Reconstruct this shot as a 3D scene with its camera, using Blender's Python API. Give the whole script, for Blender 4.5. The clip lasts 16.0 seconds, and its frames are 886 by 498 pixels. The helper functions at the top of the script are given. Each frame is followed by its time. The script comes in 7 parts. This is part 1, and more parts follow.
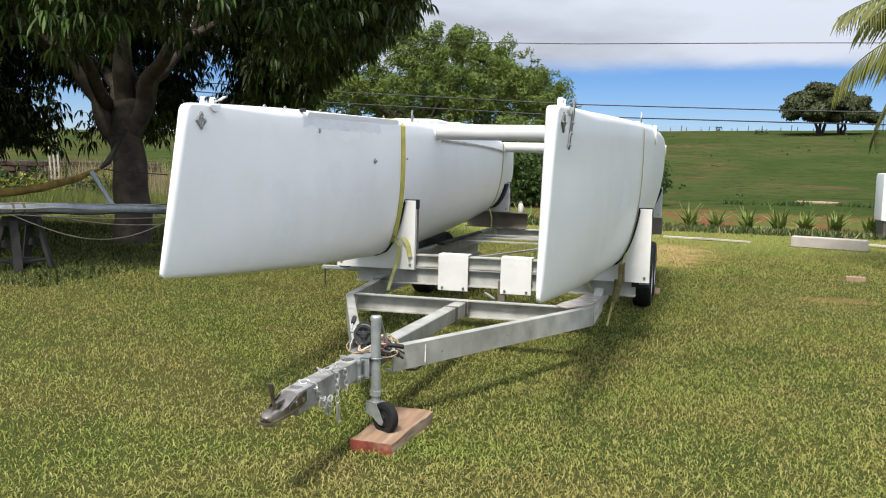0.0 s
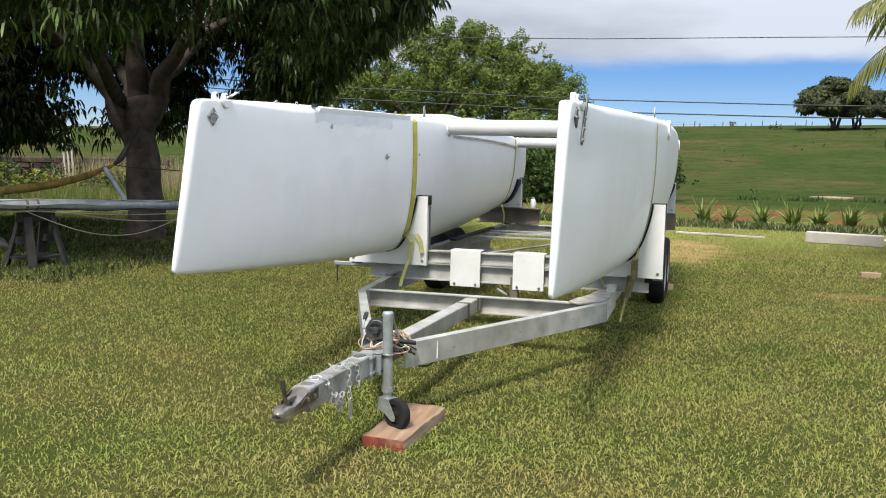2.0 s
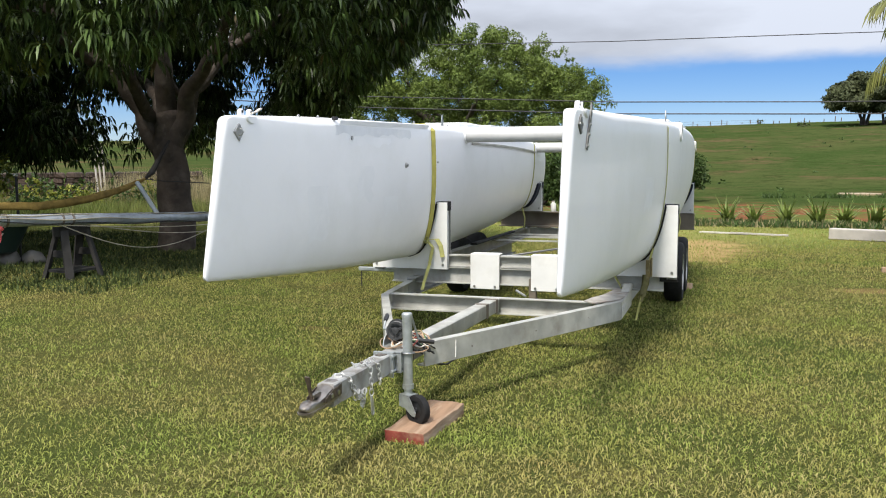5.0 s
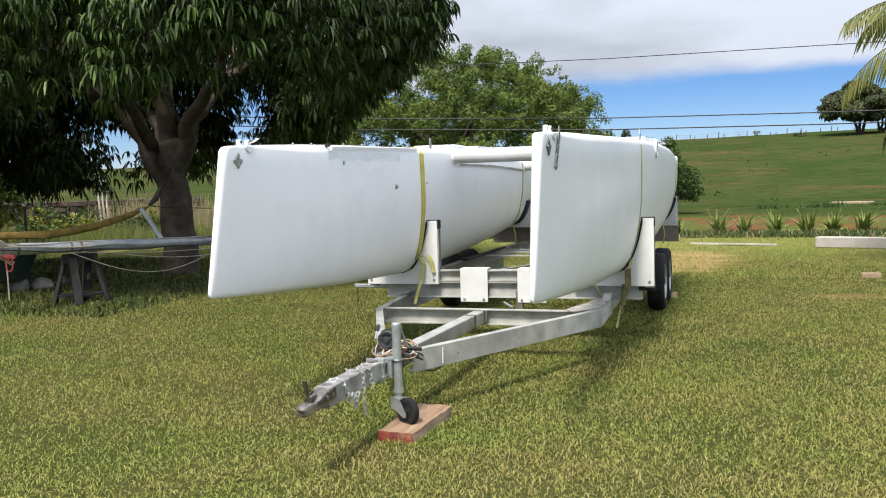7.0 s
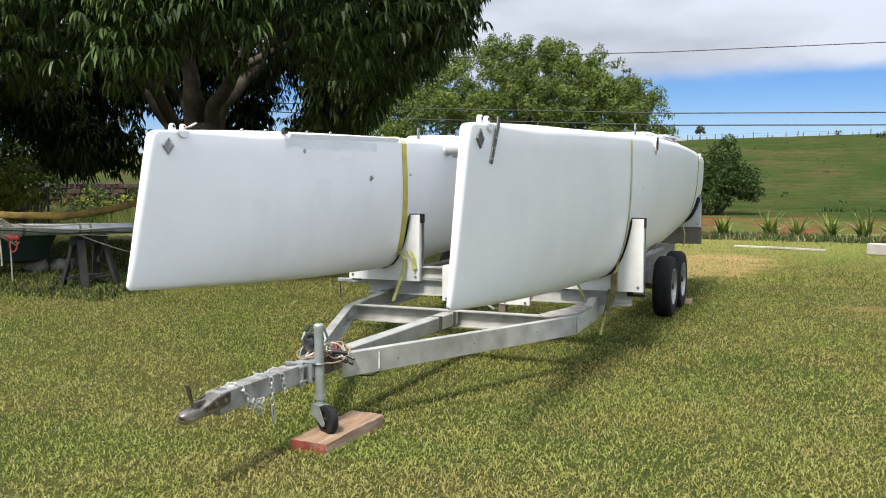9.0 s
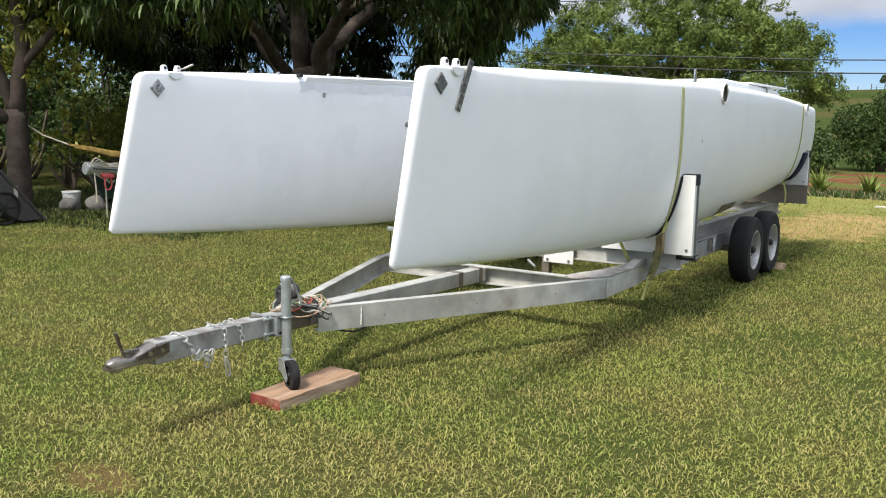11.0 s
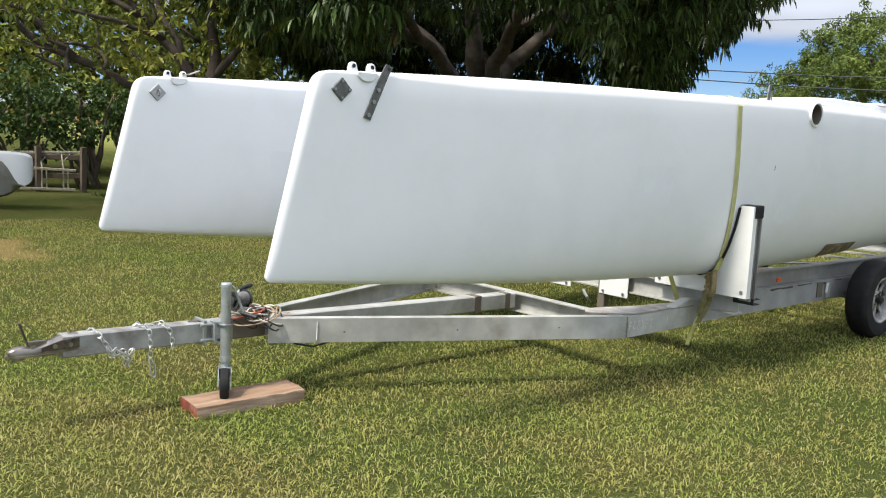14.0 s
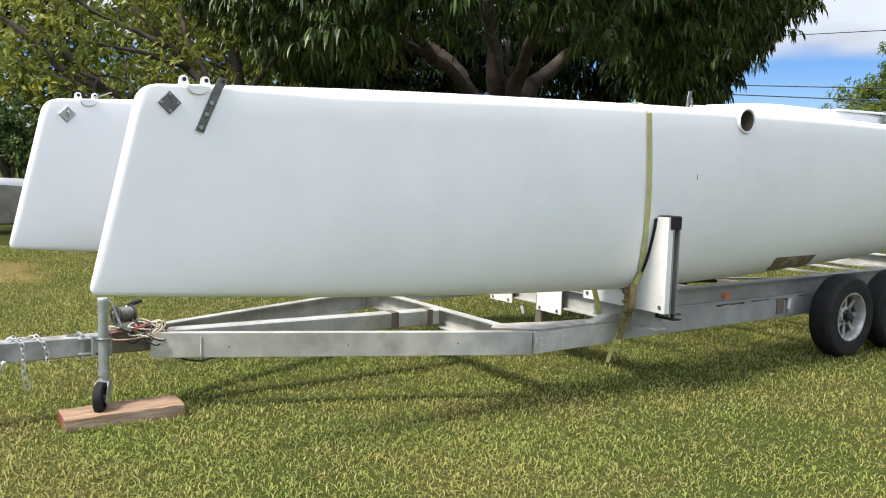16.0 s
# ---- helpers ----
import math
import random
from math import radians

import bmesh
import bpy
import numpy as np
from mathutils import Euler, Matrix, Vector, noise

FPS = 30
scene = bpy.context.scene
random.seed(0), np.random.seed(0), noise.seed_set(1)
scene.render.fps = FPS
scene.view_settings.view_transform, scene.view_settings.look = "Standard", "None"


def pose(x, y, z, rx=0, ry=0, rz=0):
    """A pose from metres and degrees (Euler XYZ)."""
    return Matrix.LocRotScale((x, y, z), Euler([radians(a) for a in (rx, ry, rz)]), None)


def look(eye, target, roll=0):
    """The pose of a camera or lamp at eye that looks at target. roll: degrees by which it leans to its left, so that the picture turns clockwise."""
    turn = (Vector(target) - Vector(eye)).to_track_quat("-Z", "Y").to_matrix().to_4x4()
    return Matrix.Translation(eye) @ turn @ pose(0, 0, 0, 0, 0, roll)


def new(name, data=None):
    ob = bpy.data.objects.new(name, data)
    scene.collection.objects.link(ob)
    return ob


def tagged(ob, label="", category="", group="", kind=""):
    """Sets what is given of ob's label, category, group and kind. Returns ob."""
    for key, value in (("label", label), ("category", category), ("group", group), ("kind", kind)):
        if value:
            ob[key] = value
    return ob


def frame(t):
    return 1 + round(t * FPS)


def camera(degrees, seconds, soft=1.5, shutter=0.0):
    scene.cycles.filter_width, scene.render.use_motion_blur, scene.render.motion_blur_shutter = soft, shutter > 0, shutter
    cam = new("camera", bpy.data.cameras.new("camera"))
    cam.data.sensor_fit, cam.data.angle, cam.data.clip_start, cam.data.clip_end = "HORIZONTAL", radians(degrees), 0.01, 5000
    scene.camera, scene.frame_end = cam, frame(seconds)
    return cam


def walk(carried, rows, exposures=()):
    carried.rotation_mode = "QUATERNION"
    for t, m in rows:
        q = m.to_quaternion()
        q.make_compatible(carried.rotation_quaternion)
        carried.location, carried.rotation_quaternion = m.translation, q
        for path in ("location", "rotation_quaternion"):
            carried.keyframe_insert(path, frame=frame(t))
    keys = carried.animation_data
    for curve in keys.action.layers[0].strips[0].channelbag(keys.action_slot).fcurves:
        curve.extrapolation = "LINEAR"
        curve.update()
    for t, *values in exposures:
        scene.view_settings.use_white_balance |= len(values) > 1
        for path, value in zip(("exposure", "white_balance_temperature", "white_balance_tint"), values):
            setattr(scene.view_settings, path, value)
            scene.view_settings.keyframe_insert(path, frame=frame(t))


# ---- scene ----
cam = camera(52.5, 16.0, soft=1.05)
PATH = [
    (0, (1.517, -3.757, 1.33), (0.985, -1.839, 1.137), 1.4),
    (0.5, (1.521, -3.755, 1.33), (0.982, -1.839, 1.137), 1.5),
    (1, (1.52, -3.752, 1.33), (0.978, -1.837, 1.132), 1.5),
    (1.5, (1.512, -3.74, 1.327), (0.967, -1.826, 1.127), 1.3),
    (2, (1.514, -3.741, 1.329), (0.956, -1.831, 1.126), 1.3),
    (2.5, (1.512, -3.755, 1.323), (0.908, -1.861, 1.102), 1.4),
    (3, (1.515, -3.762, 1.331), (0.915, -1.868, 1.103), 1.2),
    (3.5, (1.514, -3.772, 1.334), (0.932, -1.871, 1.119), 0.7),
    (4, (1.542, -3.796, 1.338), (0.935, -1.902, 1.133), 0.1),
    (6.5, (1.792, -4.246, 1.344), (1.164, -2.354, 1.18), -0.3),
    (7, (1.86, -4.299, 1.352), (1.237, -2.404, 1.203), -1.6),
    (7.5, (2.051, -4.225, 1.348), (1.357, -2.356, 1.183), -0.1),
    (8, (2.243, -4.118, 1.35), (1.459, -2.289, 1.148), 1.2),
    (8.5, (2.314, -3.943, 1.346), (1.488, -2.13, 1.172), 0.7),
    (9, (2.41, -3.695, 1.352), (1.642, -1.856, 1.186), -0.0),
    (9.5, (2.557, -3.526, 1.35), (1.706, -1.73, 1.126), -0.1),
    (12, (3.379, -2.614, 1.373), (2.197, -1.025, 1.093), 2.5),
    (12.5, (3.502, -2.419, 1.359), (2.252, -0.88, 1.094), 2.9),
    (13, (3.628, -2.193, 1.363), (2.316, -0.699, 1.151), 1.8),
    (13.5, (3.813, -1.985, 1.357), (2.393, -0.594, 1.141), 2.0),
    (14, (3.999, -1.786, 1.373), (2.497, -0.491, 1.112), 2.8),
    (14.5, (4.094, -1.55, 1.357), (2.542, -0.307, 1.139), 2.4),
    (15, (4.223, -1.336, 1.365), (2.634, -0.137, 1.174), 1.2),
    (15.5, (4.46, -1.125, 1.349), (2.852, 0.044, 1.134), 1.3),
    (16, (4.595, -0.912, 1.346), (2.965, 0.227, 1.133), 1.6),
]
walk(cam, [(t, look(eye, target, roll)) for t, eye, target, roll in PATH],
     [(0, 0.68), (6, 0.74), (10, 0.765), (12, 0.80), (14.5, 0.86), (16, 0.97)])

# ---- world and sun ----
SUN_DIR = Vector((-0.03, -0.57, 0.81)).normalized()
world = bpy.data.worlds.new("sky")
scene.world = world
world.use_nodes = True
wn, wl = world.node_tree.nodes, world.node_tree.links
wn.clear()
w_out = wn.new("ShaderNodeOutputWorld")
w_bg = wn.new("ShaderNodeBackground")
w_bg.inputs["Strength"].default_value = 0.105
w_sky = wn.new("ShaderNodeTexSky")
w_sky.sky_type = "NISHITA"
w_sky.sun_disc = False
w_sky.sun_elevation = math.asin(SUN_DIR.z)
w_sky.sun_rotation = math.atan2(SUN_DIR.x, SUN_DIR.y)
w_sky.altitude = 1500
w_sky.air_density, w_sky.dust_density, w_sky.ozone_density = 1.0, 0.0, 4.0
w_tc = wn.new("ShaderNodeTexCoord")
w_map = wn.new("ShaderNodeMapping")
w_map.inputs["Scale"].default_value = (1.0, 1.0, 3.6)
w_noise = wn.new("ShaderNodeTexNoise")
w_noise.inputs["Scale"].default_value = 2.3
w_noise.inputs["Detail"].default_value = 7.0
w_noise.inputs["Roughness"].default_value = 0.55
w_sep = wn.new("ShaderNodeSeparateXYZ")
w_el = wn.new("ShaderNodeMapRange")
w_el.interpolation_type = "SMOOTHSTEP"
w_el.inputs["From Min"].default_value, w_el.inputs["From Max"].default_value = 0.06, 0.13
w_el.inputs["To Min"].default_value, w_el.inputs["To Max"].default_value = -0.32, 0.26
w_add = wn.new("ShaderNodeMath")
w_add.operation = "ADD"
w_ramp = wn.new("ShaderNodeMapRange")
w_ramp.interpolation_type = "SMOOTHSTEP"
w_ramp.inputs["From Min"].default_value, w_ramp.inputs["From Max"].default_value = 0.47, 0.72
w_mix = wn.new("ShaderNodeMix")
w_mix.data_type = "RGBA"
w_lum = wn.new("ShaderNodeMapRange")
w_lum.interpolation_type = "SMOOTHSTEP"
w_lum.inputs["From Min"].default_value, w_lum.inputs["From Max"].default_value = 0.12, 0.55
w_lum.inputs["To Min"].default_value, w_lum.inputs["To Max"].default_value = 4.1, 8.3
w_tint = wn.new("ShaderNodeVectorMath")
w_tint.operation = "SCALE"
w_tint.inputs[0].default_value = (0.91, 0.98, 1.13)
wl.new(w_tc.outputs["Generated"], w_map.inputs["Vector"])
wl.new(w_map.outputs["Vector"], w_noise.inputs["Vector"])
wl.new(w_tc.outputs["Generated"], w_sep.inputs["Vector"])
wl.new(w_sep.outputs["Z"], w_el.inputs["Value"])
wl.new(w_sep.outputs["Z"], w_lum.inputs["Value"])
w_puff = wn.new("ShaderNodeTexNoise")
w_puff.inputs["Scale"].default_value, w_puff.inputs["Detail"].default_value = 4.5, 8.0
wl.new(w_map.outputs["Vector"], w_puff.inputs["Vector"])
w_shade = wn.new("ShaderNodeMapRange")
w_shade.inputs["From Min"].default_value, w_shade.inputs["From Max"].default_value = 0.34, 0.66
w_shade.inputs["To Min"].default_value, w_shade.inputs["To Max"].default_value = 0.80, 1.16
wl.new(w_puff.outputs["Fac"], w_shade.inputs["Value"])
w_lit = wn.new("ShaderNodeMath")
w_lit.operation = "MULTIPLY"
wl.new(w_lum.outputs["Result"], w_lit.inputs[0])
wl.new(w_shade.outputs["Result"], w_lit.inputs[1])
wl.new(w_lit.outputs["Value"], w_tint.inputs["Scale"])
wl.new(w_tint.outputs["Vector"], w_mix.inputs["B"])
wl.new(w_el.outputs["Result"], w_add.inputs[0])
wl.new(w_noise.outputs["Fac"], w_add.inputs[1])
wl.new(w_add.outputs["Value"], w_ramp.inputs["Value"])
wl.new(w_ramp.outputs["Result"], w_mix.inputs["Factor"])
w_hsv = wn.new("ShaderNodeHueSaturation")
w_hsv.inputs["Saturation"].default_value, w_hsv.inputs["Value"].default_value = 1.27, 0.58
wl.new(w_sky.outputs["Color"], w_hsv.inputs["Color"])
w_blue = wn.new("ShaderNodeVectorMath")
w_blue.operation = "MULTIPLY"
w_blue.inputs[1].default_value = (0.84, 0.865, 1.07)
wl.new(w_hsv.outputs["Color"], w_blue.inputs[0])
wl.new(w_blue.outputs["Vector"], w_mix.inputs["A"])
wl.new(w_mix.outputs["Result"], w_bg.inputs["Color"])
wl.new(w_bg.outputs["Background"], w_out.inputs["Surface"])

sun_data = bpy.data.lights.new("sun", "SUN")
sun_data.energy, sun_data.angle, sun_data.color = 3.1, radians(11.0), (1.0, 0.94, 0.85)
sun = new("sun", sun_data)
sun.matrix_world = look((0, 0, 0), -SUN_DIR)


# ---- materials ----
def material(name, colour, rough=0.6, metal=0.0, vary=0.12, scale=6.0, bump=0.0, bump_scale=60.0, second=None,
             stain=None, stain_scale=2.0, stain_amount=0.5, coat=0.0, per_object=0.0, island=0.0, translucent=0.0, spec=0.5, straw=None, stretch=None):
    """Principled material: two scales of colour variation, a stain colour, fine relief."""
    m = bpy.data.materials.new(name)
    m.use_nodes = True
    n, l = m.node_tree.nodes, m.node_tree.links
    p = n["Principled BSDF"]
    p.inputs["Roughness"].default_value, p.inputs["Metallic"].default_value = rough, metal
    p.inputs["Coat Weight"].default_value = coat
    p.inputs["Specular IOR Level"].default_value = spec
    tc = n.new("ShaderNodeTexCoord")
    grain = tc.outputs["Object"]
    if stretch:
        mp = n.new("ShaderNodeMapping")
        mp.inputs["Scale"].default_value = stretch
        l.new(grain, mp.inputs["Vector"])
        grain = mp.outputs["Vector"]
    a = n.new("ShaderNodeTexNoise")
    a.inputs["Scale"].default_value, a.inputs["Detail"].default_value = scale, 6.0
    l.new(grain, a.inputs["Vector"])
    second = second or tuple(c * (1 - 2.2 * vary) for c in colour)
    lo = n.new("ShaderNodeMapRange")
    lo.inputs["From Min"].default_value, lo.inputs["From Max"].default_value = 0.32, 0.68
    l.new(a.outputs["Fac"], lo.inputs["Value"])
    mix = n.new("ShaderNodeMix")
    mix.data_type = "RGBA"
    mix.inputs["A"].default_value, mix.inputs["B"].default_value = (*colour, 1), (*second, 1)
    l.new(lo.outputs["Result"], mix.inputs["Factor"])
    last = mix.outputs["Result"]
    if stain:
        b = n.new("ShaderNodeTexNoise")
        b.inputs["Scale"].default_value, b.inputs["Detail"].default_value = stain_scale, 8.0
        b.inputs["Roughness"].default_value = 0.65
        l.new(grain, b.inputs["Vector"])
        r = n.new("ShaderNodeMapRange")
        r.inputs["From Min"].default_value, r.inputs["From Max"].default_value = 0.5, 0.72
        r.inputs["To Max"].default_value = stain_amount
        l.new(b.outputs["Fac"], r.inputs["Value"])
        m2 = n.new("ShaderNodeMix")
        m2.data_type = "RGBA"
        m2.inputs["B"].default_value = (*stain, 1)
        l.new(r.outputs["Result"], m2.inputs["Factor"])
        l.new(last, m2.inputs["A"])
        last = m2.outputs["Result"]
    if per_object or island:
        src = n.new("ShaderNodeNewGeometry").outputs["Random Per Island"] if island else n.new("ShaderNodeObjectInfo").outputs["Random"]
        k = island or per_object
        vr = n.new("ShaderNodeMapRange")
        vr.inputs["To Min"].default_value, vr.inputs["To Max"].default_value = 1 - k, 1 + k
        l.new(src, vr.inputs["Value"])
        hs = n.new("ShaderNodeHueSaturation")
        l.new(vr.outputs["Result"], hs.inputs["Value"])
        l.new(last, hs.inputs["Color"])
        last = hs.outputs["Color"]
    if straw:
        cut = n.new("ShaderNodeMapRange")
        cut.inputs["From Min"].default_value, cut.inputs["From Max"].default_value = 0.80, 0.86
        dry = n.new("ShaderNodeTexNoise")
        dry.inputs["Scale"].default_value, dry.inputs["Detail"].default_value = 0.9, 6.0
        l.new(grain, dry.inputs["Vector"])
        lift = n.new("ShaderNodeMapRange")
        lift.inputs["From Min"].default_value, lift.inputs["From Max"].default_value = 0.35, 0.68
        lift.inputs["To Min"].default_value, lift.inputs["To Max"].default_value = -0.12, 0.30
        l.new(dry.outputs["Fac"], lift.inputs["Value"])
        both = n.new("ShaderNodeMath")
        l.new(n.new("ShaderNodeNewGeometry").outputs["Random Per Island"], both.inputs[0])
        l.new(lift.outputs["Result"], both.inputs[1])
        l.new(both.outputs["Value"], cut.inputs["Value"])
        m3 = n.new("ShaderNodeMix")
        m3.data_type = "RGBA"
        m3.inputs["B"].default_value = (*straw, 1)
        l.new(cut.outputs["Result"], m3.inputs["Factor"])
        l.new(last, m3.inputs["A"])
        last = m3.outputs["Result"]
    l.new(last, p.inputs["Base Color"])
    if bump:
        c = n.new("ShaderNodeTexNoise")
        c.inputs["Scale"].default_value, c.inputs["Detail"].default_value = bump_scale, 5.0
        l.new(grain, c.inputs["Vector"])
        bp = n.new("ShaderNodeBump")
        bp.inputs["Strength"].default_value, bp.inputs["Distance"].default_value = bump, 0.01
        l.new(c.outputs["Fac"], bp.inputs["Height"])
        l.new(bp.outputs["Normal"], p.inputs["Normal"])
    if translucent:
        t = n.new("ShaderNodeBsdfTranslucent")
        l.new(last, t.inputs["Color"])
        ms = n.new("ShaderNodeMixShader")
        ms.inputs["Fac"].default_value = translucent
        l.new(p.outputs["BSDF"], ms.inputs[1])
        l.new(t.outputs["BSDF"], ms.inputs[2])
        l.new(ms.outputs["Shader"], n["Material Output"].inputs["Surface"])
    return m


GELCOAT = material("white_gelcoat", (0.85, 0.86, 0.875), 0.38, vary=0.02, scale=1.3, stain=(0.72, 0.735, 0.725), stain_scale=1.7, stain_amount=0.45, coat=0.12, bump=0.02, bump_scale=9)
TUBE_PAINT = material("greyed_white_tube_paint", (0.60, 0.60, 0.585), 0.45, vary=0.05, scale=5, stain=(0.45, 0.44, 0.41), stain_scale=6, stain_amount=0.4)
PUTTY = material("faired_gelcoat", (0.76, 0.78, 0.80), 0.5, vary=0.06, scale=7, stain=(0.84, 0.85, 0.85), stain_scale=5, stain_amount=0.9)
SANDED = material("sanded_gelcoat", (0.81, 0.825, 0.84), 0.5, vary=0.02, scale=5, stain=(0.85, 0.86, 0.875), stain_scale=3.5, stain_amount=1.0)
BARE = material("worn_brown_bottom_paint", (0.27, 0.19, 0.115), 0.7, vary=0.25, scale=9, stain=(0.60, 0.58, 0.53), stain_scale=11, stain_amount=0.85)
GRIME = material("dark_grime", (0.10, 0.085, 0.07), 0.8, vary=0.3, scale=30, stain=(0.25, 0.22, 0.19), stain_scale=40, stain_amount=0.6)
HUB_DARK = material("near_black_hub", (0.022, 0.020, 0.018), 0.7, vary=0.3, scale=30)
WHITE_BOARD = material("white_painted_board", (0.76, 0.76, 0.74), 0.45, vary=0.05, scale=5, stain=(0.45, 0.42, 0.36), stain_scale=4, stain_amount=0.3, bump=0.03)
STEEL = material("weathered_grey_steel", (0.51, 0.51, 0.475), 0.5, metal=0.15, vary=0.16, scale=7, stain=(0.22, 0.185, 0.145), stain_scale=4.5, stain_amount=0.62, bump=0.05, bump_scale=90)
ZINC = material("bright_zinc_chain", (0.58, 0.58, 0.56), 0.35, metal=0.5, vary=0.08, scale=40)
# Brown steel darkened; the colour carries shade on stern stubs and in tube ends.
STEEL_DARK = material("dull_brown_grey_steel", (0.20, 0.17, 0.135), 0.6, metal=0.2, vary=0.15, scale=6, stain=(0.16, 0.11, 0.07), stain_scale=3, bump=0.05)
STEEL_RAIL = material("grey_rail_steel", (0.37, 0.375, 0.37), 0.5, metal=0.15, vary=0.14, scale=6, stain=(0.24, 0.22, 0.19), stain_scale=3.5, stain_amount=0.5, bump=0.05, bump_scale=90)
STEEL_MID = material("dirty_mid_grey_steel", (0.33, 0.325, 0.31), 0.55, metal=0.15, vary=0.16, scale=5, stain=(0.17, 0.14, 0.11), stain_scale=3.0, stain_amount=0.6, bump=0.05, bump_scale=90)
STEEL_RUSTY = material("rust_stained_pale_steel", (0.46, 0.435, 0.40), 0.65, metal=0.1, vary=0.2, scale=12, stain=(0.20, 0.12, 0.065), stain_scale=9, stain_amount=0.75, bump=0.12, bump_scale=70)
DRAWBAR = material("scuffed_drawbar_steel", (0.43, 0.43, 0.415), 0.5, metal=0.15, vary=0.2, scale=9, stain=(0.12, 0.085, 0.06), stain_scale=6.5, stain_amount=0.85, bump=0.08, bump_scale=90)
GALV = material("galvanised_steel", (0.47, 0.50, 0.50), 0.42, metal=0.6, vary=0.14, scale=24, stain=(0.30, 0.30, 0.29), stain_scale=8, stain_amount=0.4)
CHROME = material("stainless_steel", (0.42, 0.42, 0.41), 0.28, metal=0.95, vary=0.05, scale=30, stain=(0.3, 0.28, 0.25), stain_scale=20, stain_amount=0.35)
COUPLER = material("worn_coupler_steel", (0.40, 0.36, 0.32), 0.30, metal=0.85, vary=0.2, scale=14, stain=(0.11, 0.065, 0.04), stain_scale=9, stain_amount=0.9)
RUBBER = material("black_tyre_rubber", (0.014, 0.014, 0.015), 0.8, spec=0.3, vary=0.2, scale=20, stain=(0.05, 0.046, 0.04), stain_scale=8, stain_amount=0.3, bump=0.1, bump_scale=120)
RIM = material("dull_silver_wheel_paint", (0.46, 0.46, 0.45), 0.38, metal=0.35, vary=0.12, scale=12, stain=(0.13, 0.09, 0.06), stain_scale=16, stain_amount=0.75)
CARPET = material("black_bunk_carpet", (0.012, 0.012, 0.014), 0.95, vary=0.2, scale=30, bump=0.3, bump_scale=200)
NAVY = material("navy_pad", (0.012, 0.016, 0.035), 0.9, vary=0.2, scale=30, bump=0.3, bump_scale=200)
WEBBING = material("yellow_strap_webbing", (0.46, 0.42, 0.09), 0.7, vary=0.12, scale=14, bump=0.15, bump_scale=220)
WEBBING_PALE = material("pale_sun_faded_webbing", (0.50, 0.50, 0.22), 0.8, vary=0.12, scale=18, bump=0.15, bump_scale=220)
# Darker copy of the olive webbing, with the bunch's shade in its colour.
WEBBING_SHADE = material("shaded_olive_webbing", (0.21, 0.19, 0.075), 0.9, vary=0.2, scale=25, stain=(0.08, 0.07, 0.03), stain_scale=14, bump=0.15, bump_scale=220)
WEBBING_OLD = material("faded_olive_webbing", (0.46, 0.45, 0.15), 0.8, vary=0.15, scale=18, stain=(0.12, 0.1, 0.04), stain_scale=10, bump=0.15, bump_scale=220)
BRASS = material("brassy_ratchet_steel", (0.34, 0.27, 0.14), 0.45, metal=0.7, vary=0.2, scale=25)
BLACK_PLASTIC = material("black_plastic", (0.015, 0.015, 0.016), 0.5, vary=0.2, scale=20)
WOOD = material("sawn_timber", (0.36, 0.25, 0.16), 0.8, vary=0.2, scale=5, second=(0.24, 0.15, 0.09), stain=(0.44, 0.36, 0.27), stain_scale=9, stain_amount=0.7, bump=0.2, bump_scale=40)
TIMBER = material("weathered_split_timber", (0.34, 0.215, 0.135), 0.85, vary=0.3, scale=2.2, second=(0.20, 0.125, 0.075), stain=(0.47, 0.37, 0.28), stain_scale=1.6, stain_amount=0.8, bump=0.5, bump_scale=7, stretch=(9, 1.0, 9))
RED_PAINT = material("red_end_paint", (0.27, 0.05, 0.03), 0.75, vary=0.2, scale=12, stain=(0.35, 0.22, 0.14), stain_scale=10, stain_amount=0.6)
ORANGE = material("orange_reflector", (0.75, 0.12, 0.02), 0.3, vary=0.08, scale=40)
SPAR = material("dull_aluminium_spar", (0.50, 0.545, 0.59), 0.45, metal=0.3, vary=0.12, scale=6, stain=(0.2, 0.2, 0.19), stain_scale=5)
DARK_WOOD = material("dark_weathered_wood", (0.028, 0.026, 0.024), 0.85, vary=0.25, scale=10, bump=0.2)
ROPE = material("pale_rope", (0.50, 0.46, 0.36), 0.9, vary=0.15, scale=60, bump=0.3, bump_scale=250)
ROPE_RED = material("red_rope", (0.75, 0.12, 0.12), 0.8, vary=0.1, scale=60)
GOLD_CLOTH = material("ochre_hammock_cloth", (0.33, 0.22, 0.055), 0.9, vary=0.2, scale=14, bump=0.3, bump_scale=60)
WIRE = material("black_cable", (0.02, 0.02, 0.022), 0.6, vary=0.1)
LEAD_TAN = material("tan_wire", (0.45, 0.30, 0.18), 0.6, vary=0.15, scale=40)
LEAD_RED = material("red_wire", (0.42, 0.07, 0.04), 0.5, vary=0.15, scale=40)
LEAD_WHITE = material("white_wire", (0.60, 0.56, 0.48), 0.55, vary=0.1, scale=40)
LEAD_GREEN = material("green_wire", (0.10, 0.20, 0.08), 0.55, vary=0.1, scale=40)
CONCRETE = material("pale_concrete", (0.50, 0.46, 0.42), 0.85, vary=0.08, scale=6, stain=(0.36, 0.33, 0.27), stain_scale=4, bump=0.2, bump_scale=60)
STONE = material("dark_lava_stone", (0.032, 0.024, 0.019), 0.9, vary=0.3, scale=6, second=(0.06, 0.038, 0.026), bump=0.5, bump_scale=14, per_object=0.3)
